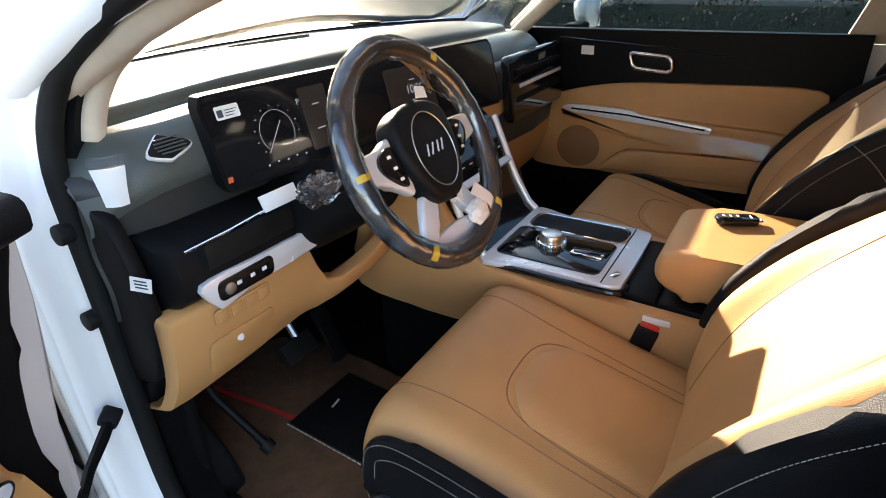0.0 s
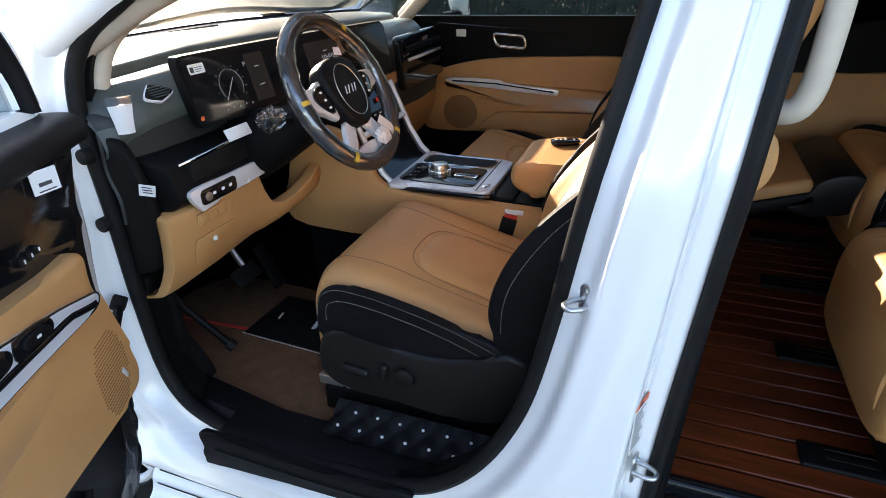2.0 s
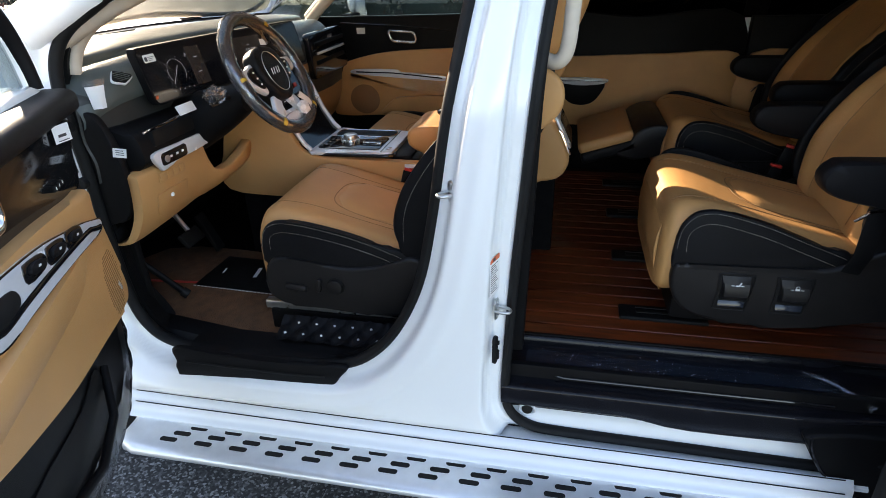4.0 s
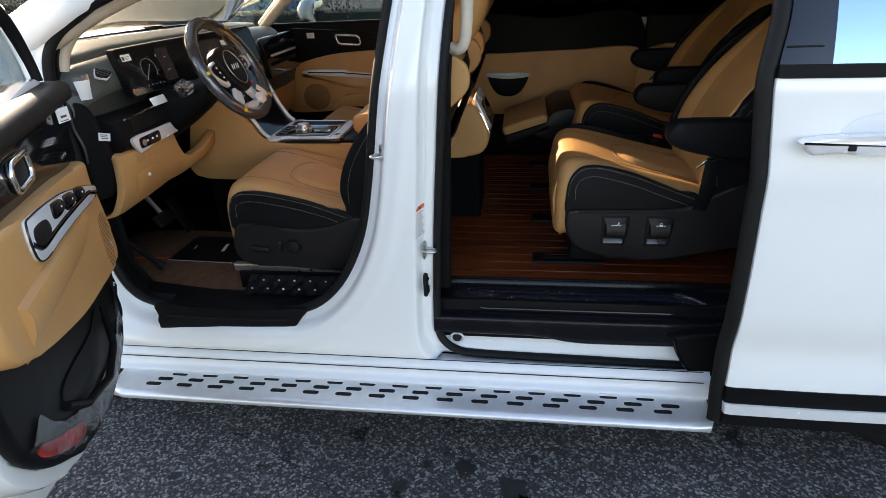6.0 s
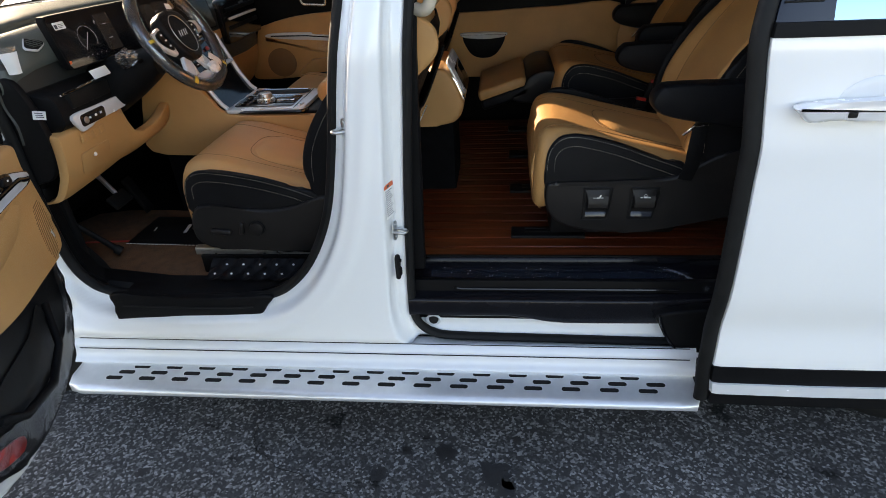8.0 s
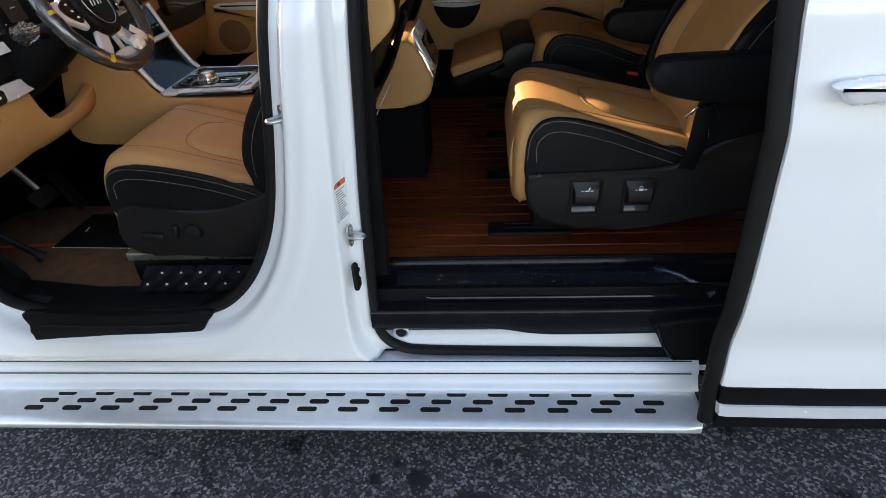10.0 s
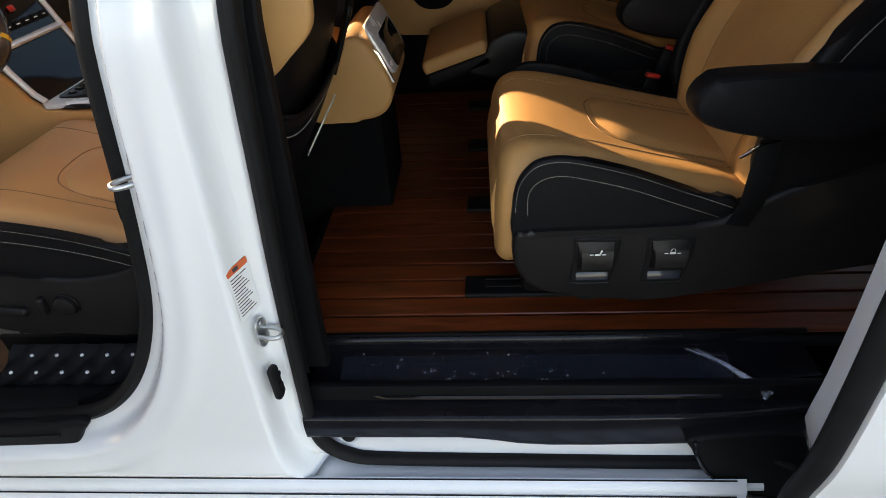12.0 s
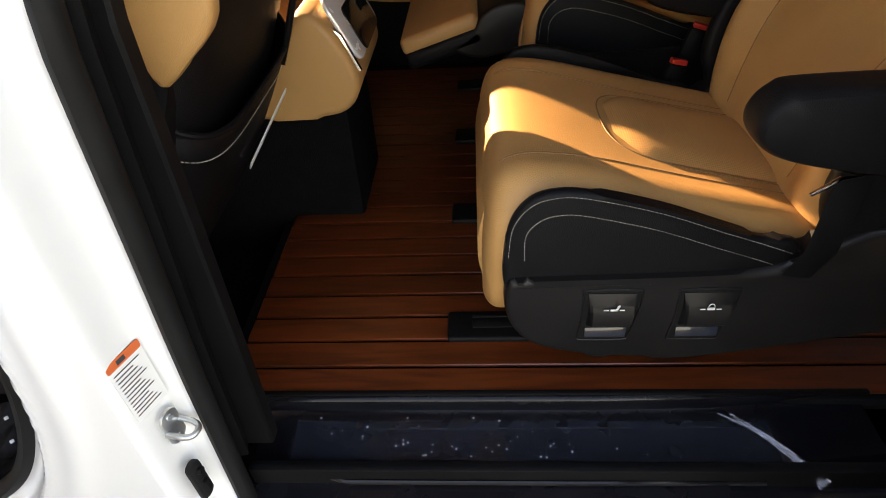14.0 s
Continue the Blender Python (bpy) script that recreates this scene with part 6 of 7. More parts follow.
for k in range(13):
    z = 1.387 + 0.283 * k / 12
    y = skin_y(z)
    rows.append([(1.115, y + 0.014, z), (1.113, y + 0.006, z), (1.98, y + 0.006, z), (1.98, y + 0.014, z)])
part("window_glass", loft(rows), MIRRORGLASS, sd, "sky reflecting window")
part("post_slot", box((0.075, 0.004, 0.004), (1.055, skin_y(1.43) + 0.002, 1.425), 0.001), RUBBER, sd)
part("edge_seal", tube([(x + 0.018, skin_y(z) + 0.018, z) for x, z in EDGE], 0.020, n=12, up=(1, 0, 0), flat=0.8), RUBBER, sd, "black rubber edge seal")
jamb = []
for k in range(17):
    z = 0.565 + 0.80 * k / 16
    e, y = edge_x(z), skin_y(z)
    curl = 0.05 * max(0.0, 1 - k / 3) ** 2
    jamb.append([(e + 0.040, y + 0.026, z), (e + 0.046 + curl, y + 0.060, z), (e + 0.058 + curl, y + 0.105, z), (e + 0.068 + curl, y + 0.140, z), (e + 0.090 + curl, y + 0.142, z)])
part("door_jamb", loft(jamb, caps=False, closed=False), WHITE, sd, "white painted inner door edge")
slab("inner_lining", [(1.10, 1.36), (1.5, 1.36), (1.96, 1.36), (1.96, 0.9), (1.96, 0.46), (1.5, 0.42), (1.14, 0.44), (1.10, 0.6), (1.10, 1.0)], 0.30, 0.04, BLACKPLASTIC, sd)
# handle
hp = smooth_loop([(1.062, 1.229), (1.12, 1.238), (1.34, 1.244), (1.36, 1.225), (1.34, 1.202), (1.15, 1.200), (1.095, 1.196), (1.075, 1.212)], 5)
b = prism(hp, 0.03, XZ, 0.009, 3)
b.transform(Matrix.Translation((0, skin_y(1.22) - 0.010, 0)))
hd = part("handle", b, SILVER, sd, "satin silver pull handle")
part("lock_button", box((0.018, 0.004, 0.012), (1.170, skin_y(1.22) - 0.041, 1.214), 0.002), RUBBER, hd)
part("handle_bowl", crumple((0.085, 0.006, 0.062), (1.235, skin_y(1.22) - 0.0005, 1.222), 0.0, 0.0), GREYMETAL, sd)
# rear wheel
whl = new("wheel")
whl.parent, whl.location = van, (1.80, 0.55, 0.395)
prof = smooth_loop([(0.345, 0.0), (0.343, 0.07), (0.335, 0.10), (0.30, 0.112), (0.255, 0.108), (0.235, 0.095), (0.235, -0.095), (0.255, -0.108), (0.30, -0.112), (0.335, -0.10), (0.343, -0.07)], 3)
rings = [[(r * math.cos(a), y, r * math.sin(a)) for r, y in prof] for a in np.linspace(0, 2 * math.pi, 56, endpoint=False)]
rings.append(rings[0])
b = loft(rings, caps=False)
bmesh.ops.remove_doubles(b, verts=b.verts[:], dist=1e-6)
part("tyre", b, RUBBER, whl)
rimb = tube([(0.225 * math.cos(a), -0.095, 0.225 * math.sin(a)) for a in np.linspace(0, 2 * math.pi, 56, endpoint=False)], 0.014, True, 8)
for k in range(10):
    a = 2 * math.pi * k / 10
    rimb = tube([(0.04 * math.cos(a), -0.085, 0.04 * math.sin(a)), (0.22 * math.cos(a + 0.06), -0.095, 0.22 * math.sin(a + 0.06))], [0.02, 0.013], n=8, bm=rimb)
part("rim", rimb, SILVER, whl, "silver alloy rim")
part("brake_disc", cyl(0.16, 0.02, (0, -0.03, 0), (90, 0, 0), 32), STEEL, whl)
copy_thing(whl, pose(1.80, 2.11, 0.395, 0, 0, 180))
copy_thing(whl, pose(-1.33, 0.56, 0.395))
copy_thing(whl, pose(-1.33, 2.10, 0.395, 0, 0, 180))

# ---- far doors seen from inside ----
fd = thing("passenger_door", "closed passenger door with tan and black lining", "car door")
FDY = 2.19


def fslab(name, outline, y0, depth, material, parent, label="", r=0.006, per=4):
    """Outline in (x, z) on the far side, depth towards the cabin."""
    b = prism(smooth_loop(outline, per) if per > 1 else outline, depth, XZ, r)
    b.transform(Matrix.Translation((0, y0, 0)))
    return part(name, b, material, parent, label)


fslab("inner_panel", [(-1.05, 1.352), (-0.5, 1.358), (0.05, 1.365), (0.055, 1.0), (0.05, 0.60), (-0.5, 0.58), (-0.95, 0.60), (-1.05, 0.9)], FDY + 0.05, 0.05, BLACKPLASTIC, fd, "black lining", per=1)
ft = fslab("tan_panel", [(-0.88, 1.115), (-0.82, 1.145), (-0.64, 1.182), (-0.35, 1.20), (-0.045, 1.205), (-0.03, 1.13), (-0.055, 1.0), (-0.07, 0.88), (-0.4, 0.855), (-0.70, 0.855), (-0.93, 0.85), (-0.95, 0.90), (-0.91, 1.02)], FDY + 0.005, 0.025, TAN, fd, "tan door lining", 0.008)
fslab("shelf", [(-0.66, 0.905), (-0.61, 0.945), (-0.57, 0.958), (-0.40, 0.967), (-0.19, 0.976), (-0.08, 0.98), (-0.06, 0.97), (-0.06, 0.88), (-0.08, 0.867), (-0.4, 0.858), (-0.64, 0.862), (-0.68, 0.875)], FDY + 0.0, 0.05, TAN, fd, "", 0.014)
fslab("armrest", [(-0.84, 1.078), (-0.60, 1.085), (-0.30, 1.075), (-0.06, 1.06), (-0.06, 0.985), (-0.35, 0.985), (-0.58, 1.00), (-0.78, 1.05)], FDY - 0.01, 0.04, TAN, fd, "", 0.014)
fslab("switch_blade", [(-0.835, 1.088), (-0.81, 1.100), (-0.70, 1.103), (-0.58, 1.100), (-0.56, 1.090), (-0.44, 1.080), (-0.33, 1.070), (-0.322, 1.058), (-0.335, 1.046), (-0.44, 1.052), (-0.60, 1.062), (-0.72, 1.070), (-0.81, 1.078)], FDY - 0.042, 0.012, SILVER, fd, "satin silver armrest blade", 0.003)
part("blade_groove", tube([(-0.80, FDY - 0.0535, 1.088), (-0.60, FDY - 0.0535, 1.084), (-0.34, FDY - 0.0535, 1.060)], 0.0035, n=6), GLOSSBLACK, fd)
ring = [(-0.55 + p[0], FDY - 0.015, 1.258 + p[1]) for p in rrect(0.135, 0.05, 0.018)]
ring = [(x + 0.12 * (z - 1.258) * (1 if x > -0.55 else -1) - 0.25 * (z - 1.258), y, z - 0.06 * (x + 0.55)) for x, y, z in ring]
part("pull_frame", tube(ring, 0.0075, True, 10), CHROME, fd, "chrome door handle frame")
part("pull_recess", box((0.12, 0.01, 0.04), (-0.55, FDY - 0.002, 1.258), 0.004), RUBBER, fd)
part("sticker", box((0.045, 0.001, 0.03), (-0.775, FDY - 0.0015, 1.285), 0), PAPER, fd, "small white sticker")
part("trim_line", tube([(-0.88, FDY - 0.003, 1.325), (-0.5, FDY - 0.003, 1.305), (-0.30, FDY - 0.003, 1.285)], 0.003, n=6), GLOSSBLACK, fd)
spk = part("speaker_grille", prism([(-0.775 + 0.082 * math.cos(a), 0.94 + 0.078 * math.sin(a)) for a in np.linspace(0, 2 * math.pi, 40, endpoint=False)], 0.004, Matrix.Translation((0, FDY - 0.019, 0)) @ XZ, 0.0015), GRILLE, fd, "perforated brown speaker grille")
rows = [[(-0.55 + 0.46 * t, FDY - 0.052 - 0.004 * j + 0.006 * noise.noise(Vector((t * 12, j, 0))), 1.055 - 0.018 * j - 0.02 * t + 0.006 * noise.noise(Vector((t * 15, j, 4)))) for j in range(4)] for t in np.linspace(0, 1, 20)]
part("armrest_film", loft(rows, caps=False, closed=False), FILMMAT, fd, "crinkled clear film", sharp=25)
rd = thing("far_sliding_door", "closed sliding door with tan lining below dark glass", "car door")
fslab("inner_panel", [(0.12, 1.34), (0.6, 1.34), (1.06, 1.34), (1.06, 0.9), (1.04, 0.60), (0.6, 0.58), (0.12, 0.60), (0.10, 0.9)], FDY + 0.06, 0.05, BLACKPLASTIC, rd)
fslab("tan_panel", [(0.10, 1.14), (0.4, 1.165), (0.75, 1.178), (1.06, 1.18), (1.06, 1.0), (1.05, 0.84), (0.6, 0.83), (0.15, 0.84), (0.09, 0.95)], FDY + 0.012, 0.025, TAN, rd, "tan lining")
fslab("pull_cup", [(0.26, 1.055), (0.46, 1.052), (0.45, 0.98), (0.40, 0.935), (0.32, 0.935), (0.27, 0.98)], FDY - 0.012, 0.012, BLACKPLASTIC, rd)
fslab("pull_handle", [(0.25, 1.065), (0.47, 1.062), (0.46, 1.040), (0.36, 1.034), (0.26, 1.042)], FDY - 0.015, 0.04, SILVER, rd, "silver pull handle", 0.008)
qp = thing("rear_quarter_lining", "tan and black lining beside the third row", "trim panel")
fslab("tan_panel", [(1.12, 1.18), (1.6, 1.17), (2.3, 1.16), (2.3, 0.85), (1.6, 0.84), (1.12, 0.84)], FDY + 0.012, 0.025, TAN, qp)
fslab("inner_panel", [(1.10, 1.34), (1.7, 1.34), (2.4, 1.34), (2.4, 0.60), (1.7, 0.58), (1.10, 0.60)], FDY + 0.06, 0.05, BLACKPLASTIC, qp, per=1)
fslab("quarter_armrest", [(1.20, 1.05), (1.3, 1.09), (1.7, 1.09), (1.75, 0.95), (1.3, 0.93), (1.2, 0.97)], FDY - 0.01, 0.16, BLACKLEATHER, qp, r=0.03)
# right door mirror seen through the glass
mir = thing("door_mirror", "white door mirror with dark glass", "car mirror")
part("mirror_shell", crumple((0.06, 0.11, 0.075), (-0.86, 2.46, 1.40), 1.0, 0.08), WHITE, mir)
part("mirror_glass", box((0.01, 0.17, 0.11), (-0.80, 2.46, 1.40), 0.004), CHROME, mir)
part("mirror_foot", box((0.06, 0.14, 0.03), (-0.87, 2.33, 1.345), 0.008), BLACKPLASTIC, mir)


# ---- pedals, mats, small fittings ----
mt = thing("driver_floor_mat", "brown coil floor mat with black heel pad", "floor mat")
mo = [(-1.38, 0.60), (-1.30, 0.56), (-0.95, 0.555), (-0.64, 0.58), (-0.58, 0.66), (-0.58, 1.08), (-0.70, 1.12), (-1.36, 1.12)]
part("mat_sheet", prism(smooth_loop(mo, 4), 0.012, pose(0, 0, 0.506), 0.004), CARPET, mt)
part("heel_pad", prism([(-1.06 + 0.0, 0.845), (-0.72, 0.83), (-0.70, 1.06), (-1.05, 1.08)], 0.004, pose(0, 0, 0.5185), 0.001), RUBBER, mt, "black heel pad with pale print")
part("print_bar", box((0.014, 0.075, 0.0008), (-0.86, 0.965, 0.5235), 0, rot=(0, 0, 8)), PAPER, mt)
part("print_bar", box((0.006, 0.035, 0.0008), (-1.0, 0.96, 0.5235), 0, rot=(0, 0, 8)), PAPER, mt)
part("red_stripe", box((0.30, 0.014, 0.0015), (-1.2, 0.855, 0.519), 0.0005, rot=(0, 0, 4)), RED, mt)
part("mat_stitching", dashes([(-1.06, 0.838, 0.5225), (-0.72, 0.822, 0.5225)], 0.01, 0.006, 0.0015), PAPER, mt)
pd = thing("accelerator_pedal", "long black accelerator pedal", "pedal")
part("pedal_arm", tube([(-1.20, 0.70, 0.80), (-1.14, 0.71, 0.68), (-1.06, 0.735, 0.585), (-1.03, 0.742, 0.553)], [0.008, 0.010, 0.011, 0.013], n=8), BLACKPLASTIC, pd)
part("pedal_foot", tube([(-1.035, 0.741, 0.556), (-1.018, 0.746, 0.540)], 0.018, n=10), RUBBER, pd)
bp = thing("brake_pedal", "black brake pedal with rubber pad", "pedal")
part("brake_pad", box((0.02, 0.11, 0.06), (-1.12, 0.97, 0.66), 0.006, rot=(0, -40, 0)), RUBBER, bp)
part("brake_arm", tube([(-1.13, 0.98, 0.67), (-1.22, 0.985, 0.80), (-1.28, 0.985, 0.90)], 0.010, n=8), STEEL, bp)
gp = thing("throttle_pedal", "slim black throttle pedal", "pedal")
part("pedal_plate", box((0.015, 0.055, 0.17), (-1.13, 1.10, 0.62), 0.005, rot=(0, -25, 0)), BLACKPLASTIC, gp)
part("pedal_edge", box((0.006, 0.006, 0.12), (-1.118, 1.07, 0.63), 0.001, rot=(0, -25, 0)), RUBBER, gp)
# quilted kick mat below the driver seat
qm = thing("quilted_mat", "black quilted mat with silver studs beside the seat base", "floor mat")
rows = []
for i in range(61):
    x = -0.56 + 0.54 * i / 60
    row = []
    for j in range(13):
        v = j / 12
        y, z = 0.505 + 0.095 * v, 0.566 + 0.030 * v * v
        p = abs(math.sin(math.pi * (x / 0.060 + v * 1.2))) * abs(math.sin(math.pi * (x / 0.060 - v * 1.2)))
        row.append((x, y - 0.004 * p, z + 0.010 * p))
    rows.append(row)
part("quilted_sheet", loft(rows, caps=False, closed=False), BLACKLEATHER, qm)
for i in range(8):
    for j in range(2):
        x, v = -0.53 + 0.060 * (i + 0.5 * j), (0.30, 0.72)[j]
        part("stud", box((0.007, 0.007, 0.003), (x, 0.505 + 0.095 * v - 0.003, 0.567 + 0.030 * v * v + 0.009), 0.001, rot=(20, 0, 45)), SILVER, qm)
part("rail_cover", box((0.46, 0.012, 0.055), (-0.27, 0.628, 0.640), 0.004, rot=(0, 3, 0)), GLOSSBLACK, qm, "gloss black rail cover with modelled glints")
# Tapered steel streaks that stand in for glints along the rail cover.
for x0, x1, z0, z1 in ((-0.46, -0.30, 0.660, 0.657), (-0.42, -0.16, 0.648, 0.634), (-0.36, -0.24, 0.640, 0.636), (-0.20, -0.08, 0.668, 0.664), (-0.19, -0.10, 0.656, 0.652)):
    part("film_strip", tube([(x0, 0.620, z0), ((x0 + x1) / 2, 0.619, (z0 + z1) / 2 + 0.002), (x1, 0.620, z1)], [0.0010, 0.0022, 0.0008], n=6, flat=0.5), STEEL, qm)
ob = thing("seat_rail", "black seat rail under the driver seat", "seat rail")
part("rail_bar", box((0.50, 0.03, 0.03), (-0.40, 0.66, 0.60), 0.004), STEEL, ob)
part("rail_bar", box((0.50, 0.03, 0.12), (-0.40, 1.10, 0.55), 0.004), BLACKPLASTIC, ob)
part("rail_foot", box((0.46, 0.05, 0.09), (-0.40, 0.66, 0.545), 0.006), BLACKPLASTIC, ob)


def buckle(at, rz, label):
    t = thing("seat_belt_buckle", label, "seat belt buckle", pose(*at, 0, 14, rz), "buckles")
    part("stem", box((0.045, 0.022, 0.075), (0, 0, 0.0), 0.006), BLACKPLASTIC, t)
    part("release", box((0.038, 0.016, 0.012), (0, 0, 0.042), 0.003), RED, t, "red release button")
    return t


buckle((-0.275, 1.135, 0.875), 10, "black seat belt buckle with red button beside the console")
buckle((0.985, 1.215, 0.915), 10, "black seat belt buckle with red button by the rear seat")
buckle((1.06, 1.33, 0.95), -10, "black seat belt buckle with white tag by the rear seat")
# strikers and sticker on the middle pillar


def striker(at, m, label):
    t = thing("door_striker", label, "door striker", Matrix.Translation(at) @ m, "door strikers")
    part("striker_plate", prism(rrect(0.030, 0.062, 0.014), 0.005, None, 0.0015), STEEL, t)
    part("striker_loop", tube(smooth_loop([(0.013, 0, 0.003), (0.013, 0, 0.024), (0.007, 0, 0.038), (-0.007, 0, 0.038), (-0.013, 0, 0.024), (-0.013, 0, 0.003)], 4, False), 0.0042, n=10), STEEL, t)
    for y in (0.024, -0.024):
        part("screw", cyl(0.005, 0.003, (0.0, y * 0.85, 0.006), (0, 0, 0), 12, bevel=0.001), STEEL, t)
    return t


striker((0.141, 0.410, 0.812), plane_to((0, 0, 0), (0.24, 1, 0), (0, 0, 1)), "zinc plated loop striker on the white pillar")
striker((0.036, 0.409, 1.122), plane_to((0, 0, 0), (0.69, -0.72, 0), (0, 0, 1)), "zinc plated loop striker facing the front door")
lt = thing("pillar_latch", "small black latch plug on the white pillar", "latch", pose(0.138, 0.402, 0.690))
part("latch_body", prism(rrect(0.024, 0.085, 0.011), 0.010, plane_to((0, 0, 0), (0.25, 1, 0), (0, 0, 1)), 0.003), RUBBER, lt)
part("latch_pin", cyl(0.006, 0.012, (0.010, 0.0, 0.022), (0, 90, 0), 12), BLACKPLASTIC, lt)
part("latch_pin", box((0.01, 0.010, 0.026), (0.011, 0.0, -0.015), 0.002), BLACKPLASTIC, lt)
ws = thing("warning_sticker", "white paper sticker with orange head on the pillar", "sticker", plane_to((0.1375, 0.405, 0.912), (0.36, 1, 0), (0, 0, 1)))
part("sticker_sheet", prism(rrect(0.050, 0.105, 0.003), 0.0008), PAPER, ws)
part("sticker_head", prism([(p[0], p[1] + 0.046) for p in rrect(0.050, 0.013, 0.003)], 0.0012), ORANGE, ws)
part("print_bar", box((0.012, 0.007, 0.0006), (-0.004, 0.046, 0.0014), 0), INK, ws)
for k in range(13):
    w = 0.038 - 0.012 * ((k * 7) % 4) / 3
    part("print_bar", box((w, 0.0016, 0.0004), (-0.021 + w / 2, 0.032 - 0.0062 * k, 0.0011), 0), INK, ws)
bt = thing("grey_bolt", "dark grommet in the lower sill metal", "bolt", pose(0.232, 0.462, 0.448))
part("bolt_head", cyl(0.016, 0.008, (0, 0, 0), (70, 0, 0), 20, bevel=0.002), RUBBER, bt)
part("bolt_rim", tube([(0.022 * math.cos(a), -0.003, 0.018 * math.sin(a)) for a in np.linspace(0, 2 * math.pi, 24, endpoint=False)], 0.004, True, 6), GREYMETAL, bt)
# grab handle on the middle pillar
gh = thing("grab_handle", "pale moulded grab handle on the middle pillar", "grab handle")
part("handle_bar", tube(smooth_loop([(0.225, 0.53, 1.405), (0.255, 0.515, 1.40), (0.275, 0.51, 1.425), (0.282, 0.515, 1.50), (0.285, 0.53, 1.60), (0.28, 0.545, 1.65), (0.255, 0.56, 1.665)], 5, False), 0.017, n=12), HEADLINER, gh)
# film on the threshold
tf = thing("threshold_film", "clear protective film lifting off the threshold", "film")
rows = [[(0.22 + 0.83 * t + 0.0, 0.478 + 0.10 * j / 4, 0.5745 + 0.0012 * noise.noise(Vector((t * 8, j, 2)))) for j in range(5)] for t in np.linspace(0, 1, 30)]
# The film's blue is sky reflection put into its colour.
SHEETFILM = mat("sky_tinted_film", (0.20, 0.26, 0.36), 0.10, vary=0.3, scale=12)
SHEETFILM.node_tree.nodes["Principled BSDF"].inputs["Alpha"].default_value = 0.06
part("film_sheet", loft(rows, caps=False, closed=False), SHEETFILM, tf)
fleck = bmesh.new()
frng = random.Random(11)
for k in range(46):
    cx, cy = ((0.62, 0.535), (0.36, 0.55), (0.75, 0.49), (0.5, 0.52))[k % 4]
    box((frng.uniform(0.001, 0.004), frng.uniform(0.001, 0.003), 0.0006), (cx + frng.gauss(0, 0.05), min(0.58, max(0.482, cy + frng.gauss(0, 0.02))), 0.5765), 0, rot=(0, 0, frng.uniform(0, 90)), bm=fleck)
tagged(part("dust_flecks", fleck, PAPER, tf), kind="stuff")
part("film_fold", tube([(0.985, 0.585, 0.580), (1.03, 0.535, 0.583), (1.065, 0.49, 0.583), (1.085, 0.455, 0.580)], [0.002, 0.004, 0.006, 0.011], n=8, flat=0.5), WRAP, tf)
part("film_fold", tube([(0.965, 0.588, 0.578), (1.02, 0.550, 0.580), (1.07, 0.495, 0.580)], [0.001, 0.003, 0.004], n=6, flat=0.5), WRAP, tf)
part("threshold_rib", tube([(0.27, 0.498, 0.570), (0.29, 0.472, 0.571), (0.33, 0.462, 0.571), (0.70, 0.462, 0.571), (1.0, 0.464, 0.571)], 0.0045, n=8), GLOSSBLACK, van)
part("threshold_rib", tube([(0.47, 0.497, 0.570), (0.65, 0.497, 0.571), (0.85, 0.499, 0.570)], 0.0022, n=8), GLOSSBLACK, van)
part("threshold_rib", tube([(0.25, 0.560, 0.570), (0.60, 0.562, 0.5715), (1.0, 0.566, 0.570)], 0.0016, n=8), GLOSSBLACK, van)
part("floor_lip", box((1.12, 0.010, 0.008), (0.66, 0.6135, 0.603), 0.002), BLACKPLASTIC, van)
# rails let into the planks
for y in (0.772, 1.158, 1.56, 1.93):
    r = thing("floor_rail", "black seat rail end cap on the wooden floor", "floor rail", pose(0.62, y, 0.603), "floor rails")
    part("rail_cap", box((0.26, 0.076, 0.016), (0, 0, 0.003), 0.006, 3), BLACKPLASTIC, r)
    part("rail_groove", box((0.20, 0.020, 0.004), (0.02, 0, 0.0105), 0.001), RUBBER, r)
    part("rail_groove", box((0.20, 0.006, 0.006), (0.02, 0.02, 0.0105), 0.001), RUBBER, r)
# front passenger ottoman by the far rear seat
ot = thing("leg_rest", "tan and black leg rest before the far rear seat", "leg rest", pose(0.452, 1.765, 0.936, 0, -18, 0))
part("rest_pad", box((0.225, 0.43, 0.05), (0, 0, -0.020), 0.018, 4), TAN, ot)
part("rest_base", box((0.23, 0.44, 0.05), (0.004, 0, -0.060), 0.015, 3), BLACKLEATHER, ot)
b = prism(smooth_loop([(0.02, -0.065), (0.08, -0.115), (0.16, -0.125), (0.26, -0.110), (0.25, -0.03), (0.20, 0.0), (0.13, -0.005), (0.09, -0.04)], 4), 0.44, XZ, 0.012, 3)
b.transform(Matrix.Translation((0, 0.22, 0)))
part("hinge_cover", b, SHIELD, ot, "dark moulded hinge cover")

# ---- beyond the glass ----


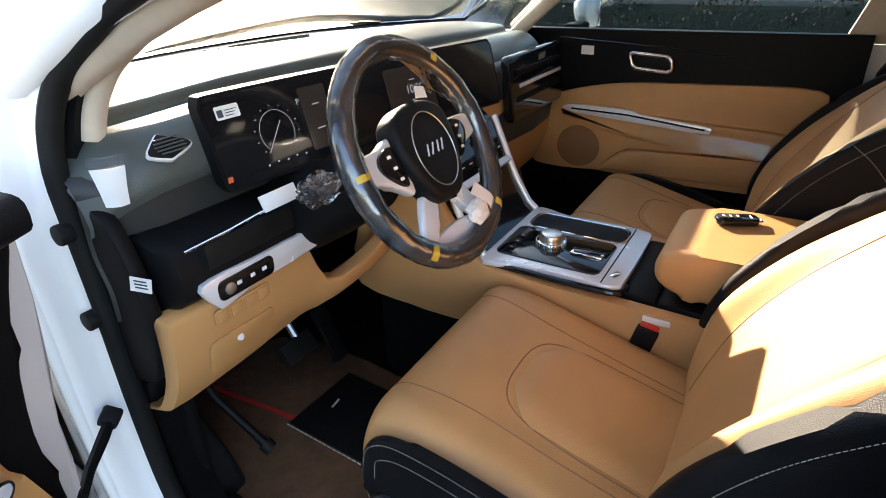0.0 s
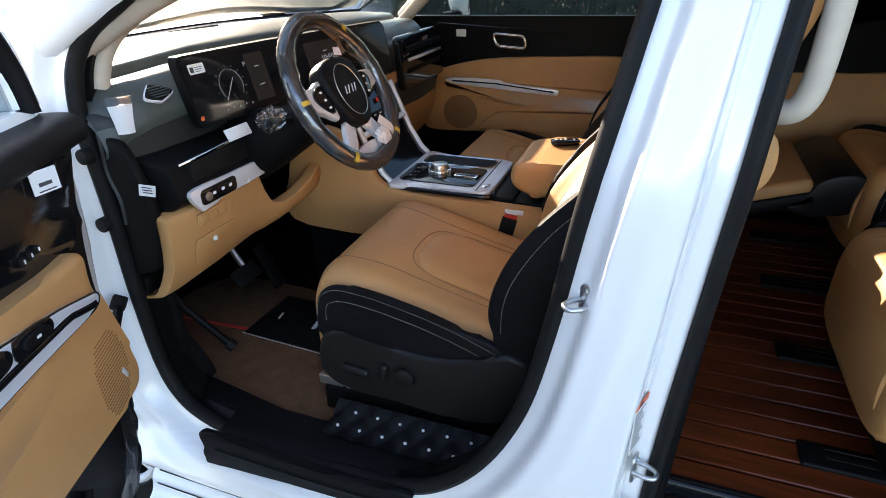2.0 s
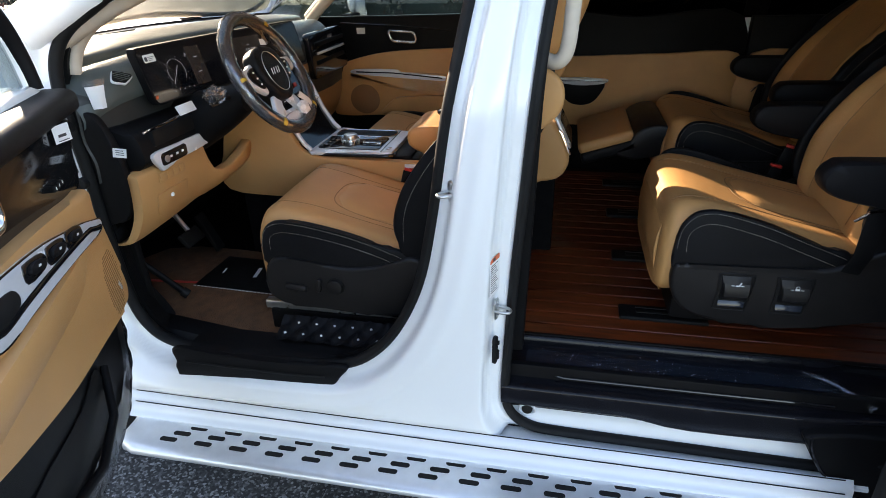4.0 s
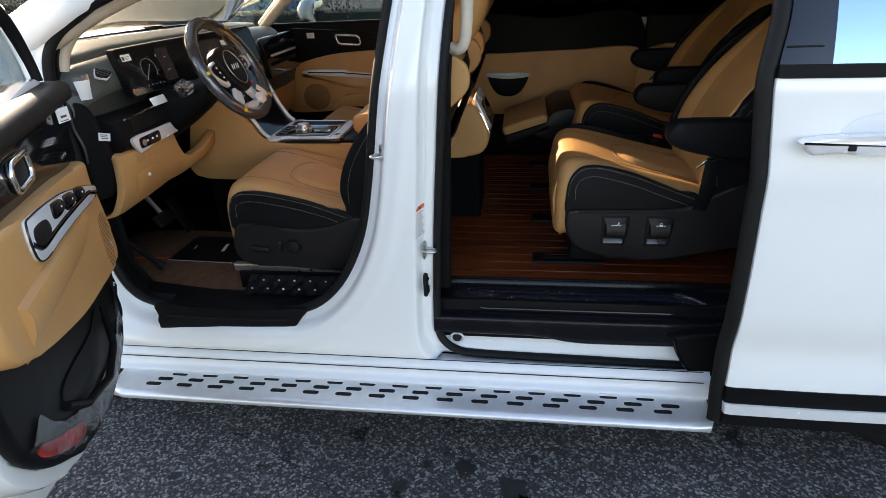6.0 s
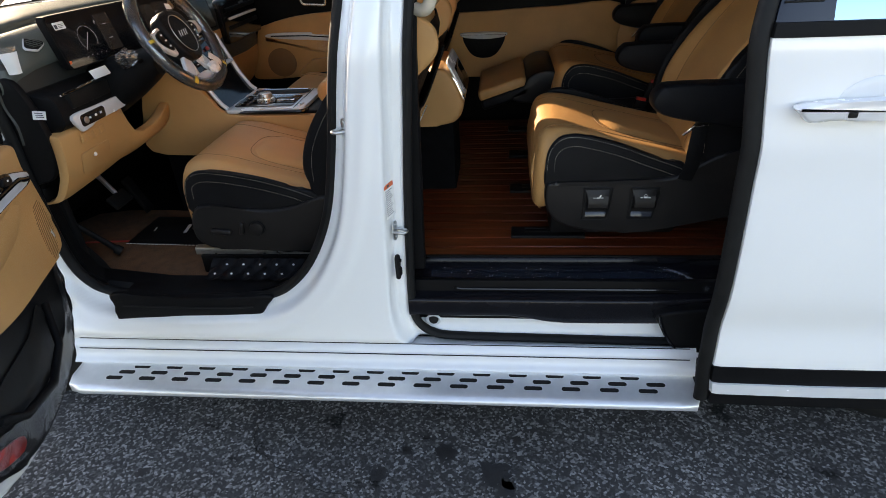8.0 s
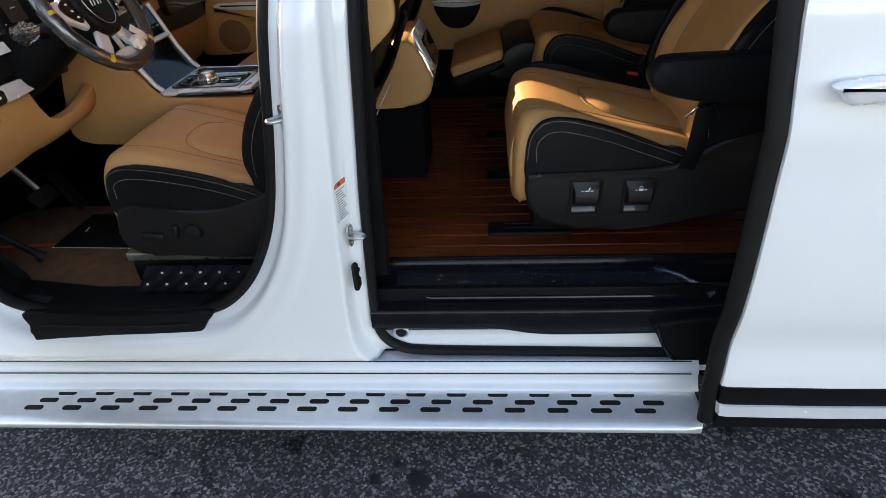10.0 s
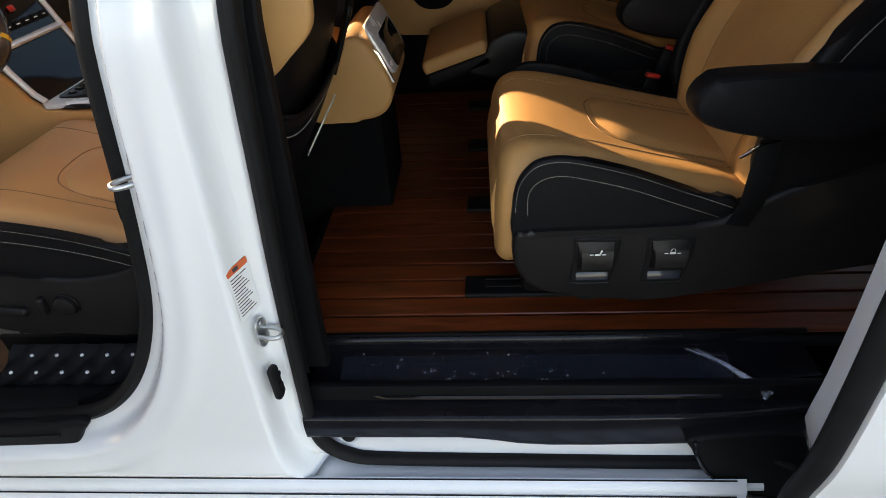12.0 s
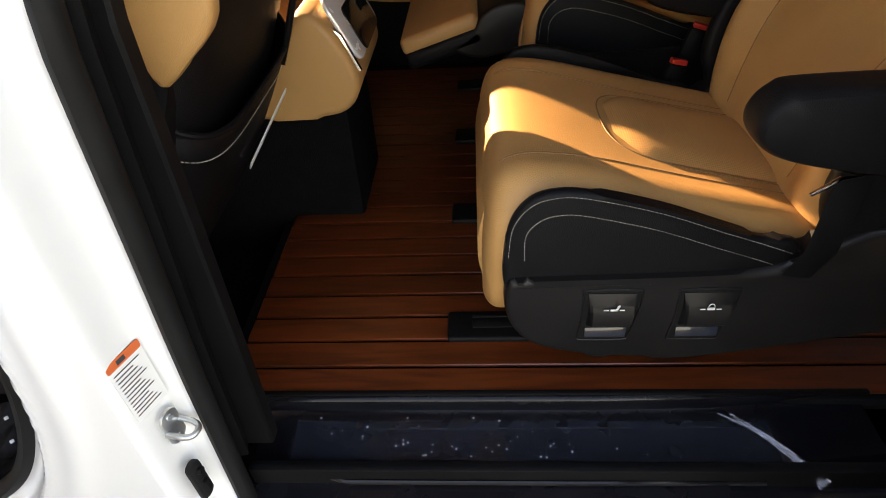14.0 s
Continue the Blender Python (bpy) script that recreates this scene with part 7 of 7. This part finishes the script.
def parked_car(at, rz, paint, label):
    t = thing("parked_car", label, "car", pose(*at, 0, 0, rz), "parked cars")
    sideprof = smooth_loop([(-2.2, 0.35), (-2.25, 0.75), (-2.1, 0.95), (-1.2, 1.02), (-0.6, 1.45), (0.3, 1.55), (1.3, 1.5), (2.0, 1.05), (2.2, 0.9), (2.2, 0.4), (1.5, 0.3), (0, 0.28), (-1.5, 0.3)], 4)
    b = prism(sideprof, 1.75, XZ, 0.12, 3)
    b.transform(Matrix.Translation((0, 0.875, 0)))
    part("body", b, paint, t)
    gp = smooth_loop([(-1.05, 1.02), (-0.55, 1.40), (0.3, 1.49), (1.2, 1.44), (1.7, 1.08), (0.3, 1.04)], 3)
    b = prism(gp, 1.77, XZ, 0.03)
    b.transform(Matrix.Translation((0, 0.885, 0)))
    part("glasshouse", b, GLOSSBLACK, t)
    for x in (-1.4, 1.4):
        for y in (-0.8, 0.8):
            w = part("wheel", cyl(0.33, 0.2, (x, y, 0.33), (90, 0, 0), 28, bevel=0.03), RUBBER, t)
            part("hub", cyl(0.2, 0.21, (x, y, 0.33), (90, 0, 0), 20, bevel=0.01), SILVER, w)
    return t


BLUEPAINT = mat("blue_car_paint", (0.05, 0.20, 0.33), 0.25, coat=1.0, vary=0.03)
REDPAINT = mat("red_car_paint", (0.45, 0.05, 0.03), 0.25, coat=1.0, vary=0.03)
parked_car((-9.5, 8.6, GZ), 62, WHITE, "white car parked across the lot")
parked_car((-7.0, 12.5, GZ), 25, BLUEPAINT, "blue car parked across the lot")
parked_car((-12.0, 13.5, GZ), 25, REDPAINT, "red car parked across the lot")
LINE = mat("white_road_paint", (0.62, 0.62, 0.58), 0.7, vary=0.2, scale=8)
for k in range(5):
    ln = part("parking_line", box((0.12, 4.6, 0.004), (-5.5 - 2.5 * k, 9.0 + 0.6 * k, GZ + 0.003), 0), LINE)
    tagged(ln, "white painted parking bay line on asphalt", "road marking", "parking lines", "structure")
# hedge beside the far door
hd = thing("hedge", "dark leafy hedge with reddish berries", "hedge")
rng = random.Random(4)
LEAF = mat("dark_green_leaf", (0.022, 0.030, 0.014), 0.7, vary=0.4, scale=30)
BERRY = mat("reddish_leaf", (0.10, 0.030, 0.018), 0.7, vary=0.4, scale=30)
for nm, mm, cnt in (("leaves", LEAF, 26000), ("berries", BERRY, 7000)):
    vv, ff = [], []
    for k in range(cnt):
        x, y = rng.uniform(-6.5, 4), rng.uniform(4.6, 5.6)
        z = GZ + 0.1 + rng.random() ** 0.7 * (1.25 + 0.2 * math.sin(x * 2.1) + 0.12 * math.sin(x * 7))
        s = rng.uniform(0.010, 0.024)
        q = Euler((rng.uniform(0, 6), rng.uniform(0, 6), rng.uniform(0, 6))).to_matrix()
        i = len(vv)
        vv += [tuple(Vector((x, y, z)) + q @ Vector(c) * s) for c in ((-1, 0, 0), (0, -0.5, 0.1), (1, 0, 0), (0, 0.5, 0.1))]
        ff.append((i, i + 1, i + 2, i + 3))
    me = bpy.data.meshes.new(nm)
    me.from_pydata(vv, [], ff)
    me.materials.append(mm)
    o = new(nm, me)
    o.parent = hd
    tagged(o, kind="stuff")
part("hedge_core", box((10, 0.5, 1.2), (-1.2, 5.3, GZ + 0.60), 0.1), LEAF, hd)

# ---- marks on asphalt and body ----
crack = smooth_loop([(-0.44, 0.62), (-0.41, 0.42), (-0.42, 0.33), (-0.39, 0.24), (-0.33, 0.20), (-0.28, 0.16), (-0.20, 0.14), (-0.14, 0.09), (-0.02, 0.06), (0.06, -0.05), (0.05, -0.3)], 8, False)
crack = [(x + 0.012 * noise.noise(Vector((i * 0.7, 0, 0))), y + 0.012 * noise.noise(Vector((0, i * 0.7, 3)))) for i, (x, y) in enumerate(crack)]
part("crack", tube([(x, y, GZ + 0.0005) for x, y in crack], [0.0025 + 0.002 * abs(noise.noise(Vector((i * 0.5, 7, 0)))) for i in range(len(crack))], n=6, flat=0.4), RUBBER, ground)
STAIN = mat("dark_oil_stain", (0.018, 0.018, 0.018), 0.6, vary=0.3, scale=40, fine=0.6, fine_scale=120)
for k, (x, y, r) in enumerate([(0.27, 0.25, 0.035), (0.44, 0.17, 0.05), (0.14, 0.25, 0.018), (0.06, 0.15, 0.028), (-0.74, 0.12, 0.02), (0.51, 0.31, 0.014), (0.47, 0.12, 0.03), (0.20, 0.31, 0.012), (-0.60, 0.30, 0.012), (0.80, 0.05, 0.02), (0.33, 0.02, 0.03), (-0.2, -0.1, 0.03)]):
    b = bmesh.new()
    pts = [(x + r * (1 + 0.75 * noise.noise(Vector((math.cos(a) * 2.2 + k * 5, math.sin(a) * 2.2, k)))) * math.cos(a), y + r * (1 + 0.75 * noise.noise(Vector((math.cos(a) * 2.2 + k * 5, math.sin(a) * 2.2, k)))) * math.sin(a), GZ + 0.0015) for a in np.linspace(0, 2 * math.pi, 36, endpoint=False)]
    b.faces.new([b.verts.new(p) for p in pts])
    part("oil_stain", b, STAIN, ground)
for y, z in ((0.3835, 0.4045), (0.3665, 0.374)):
    part("panel_gap", tube([(-1.0, y, z), (0.0, y, z), (1.04, y, z)], 0.0016, n=6), RUBBER, van)
leaf = thing("leaflet", "white folded leaflet in the seat back pocket", "leaflet", pose(0.154, 0.975, 0.955, 24, 29, 0))
part("leaflet_sheet", box((0.003, 0.19, 0.022), (0, 0, 0), 0.001), PAPER, leaf)

# ---- wooden planks of the rear floor, last ----
plank_mesh = None
for k in range(23):
    y = 0.6125 + 0.0652 * k
    if plank_mesh is None:
        o = part("plank", box((1.90, 0.0585, 0.008), (0.95, 0.02925, 0.004), 0.002, 1), WOOD, rear_floor)
        plank_mesh = o.data
    else:
        o = new("plank", plank_mesh)
        o.parent = rear_floor
    o.location = (0.085, y, 0.5955)
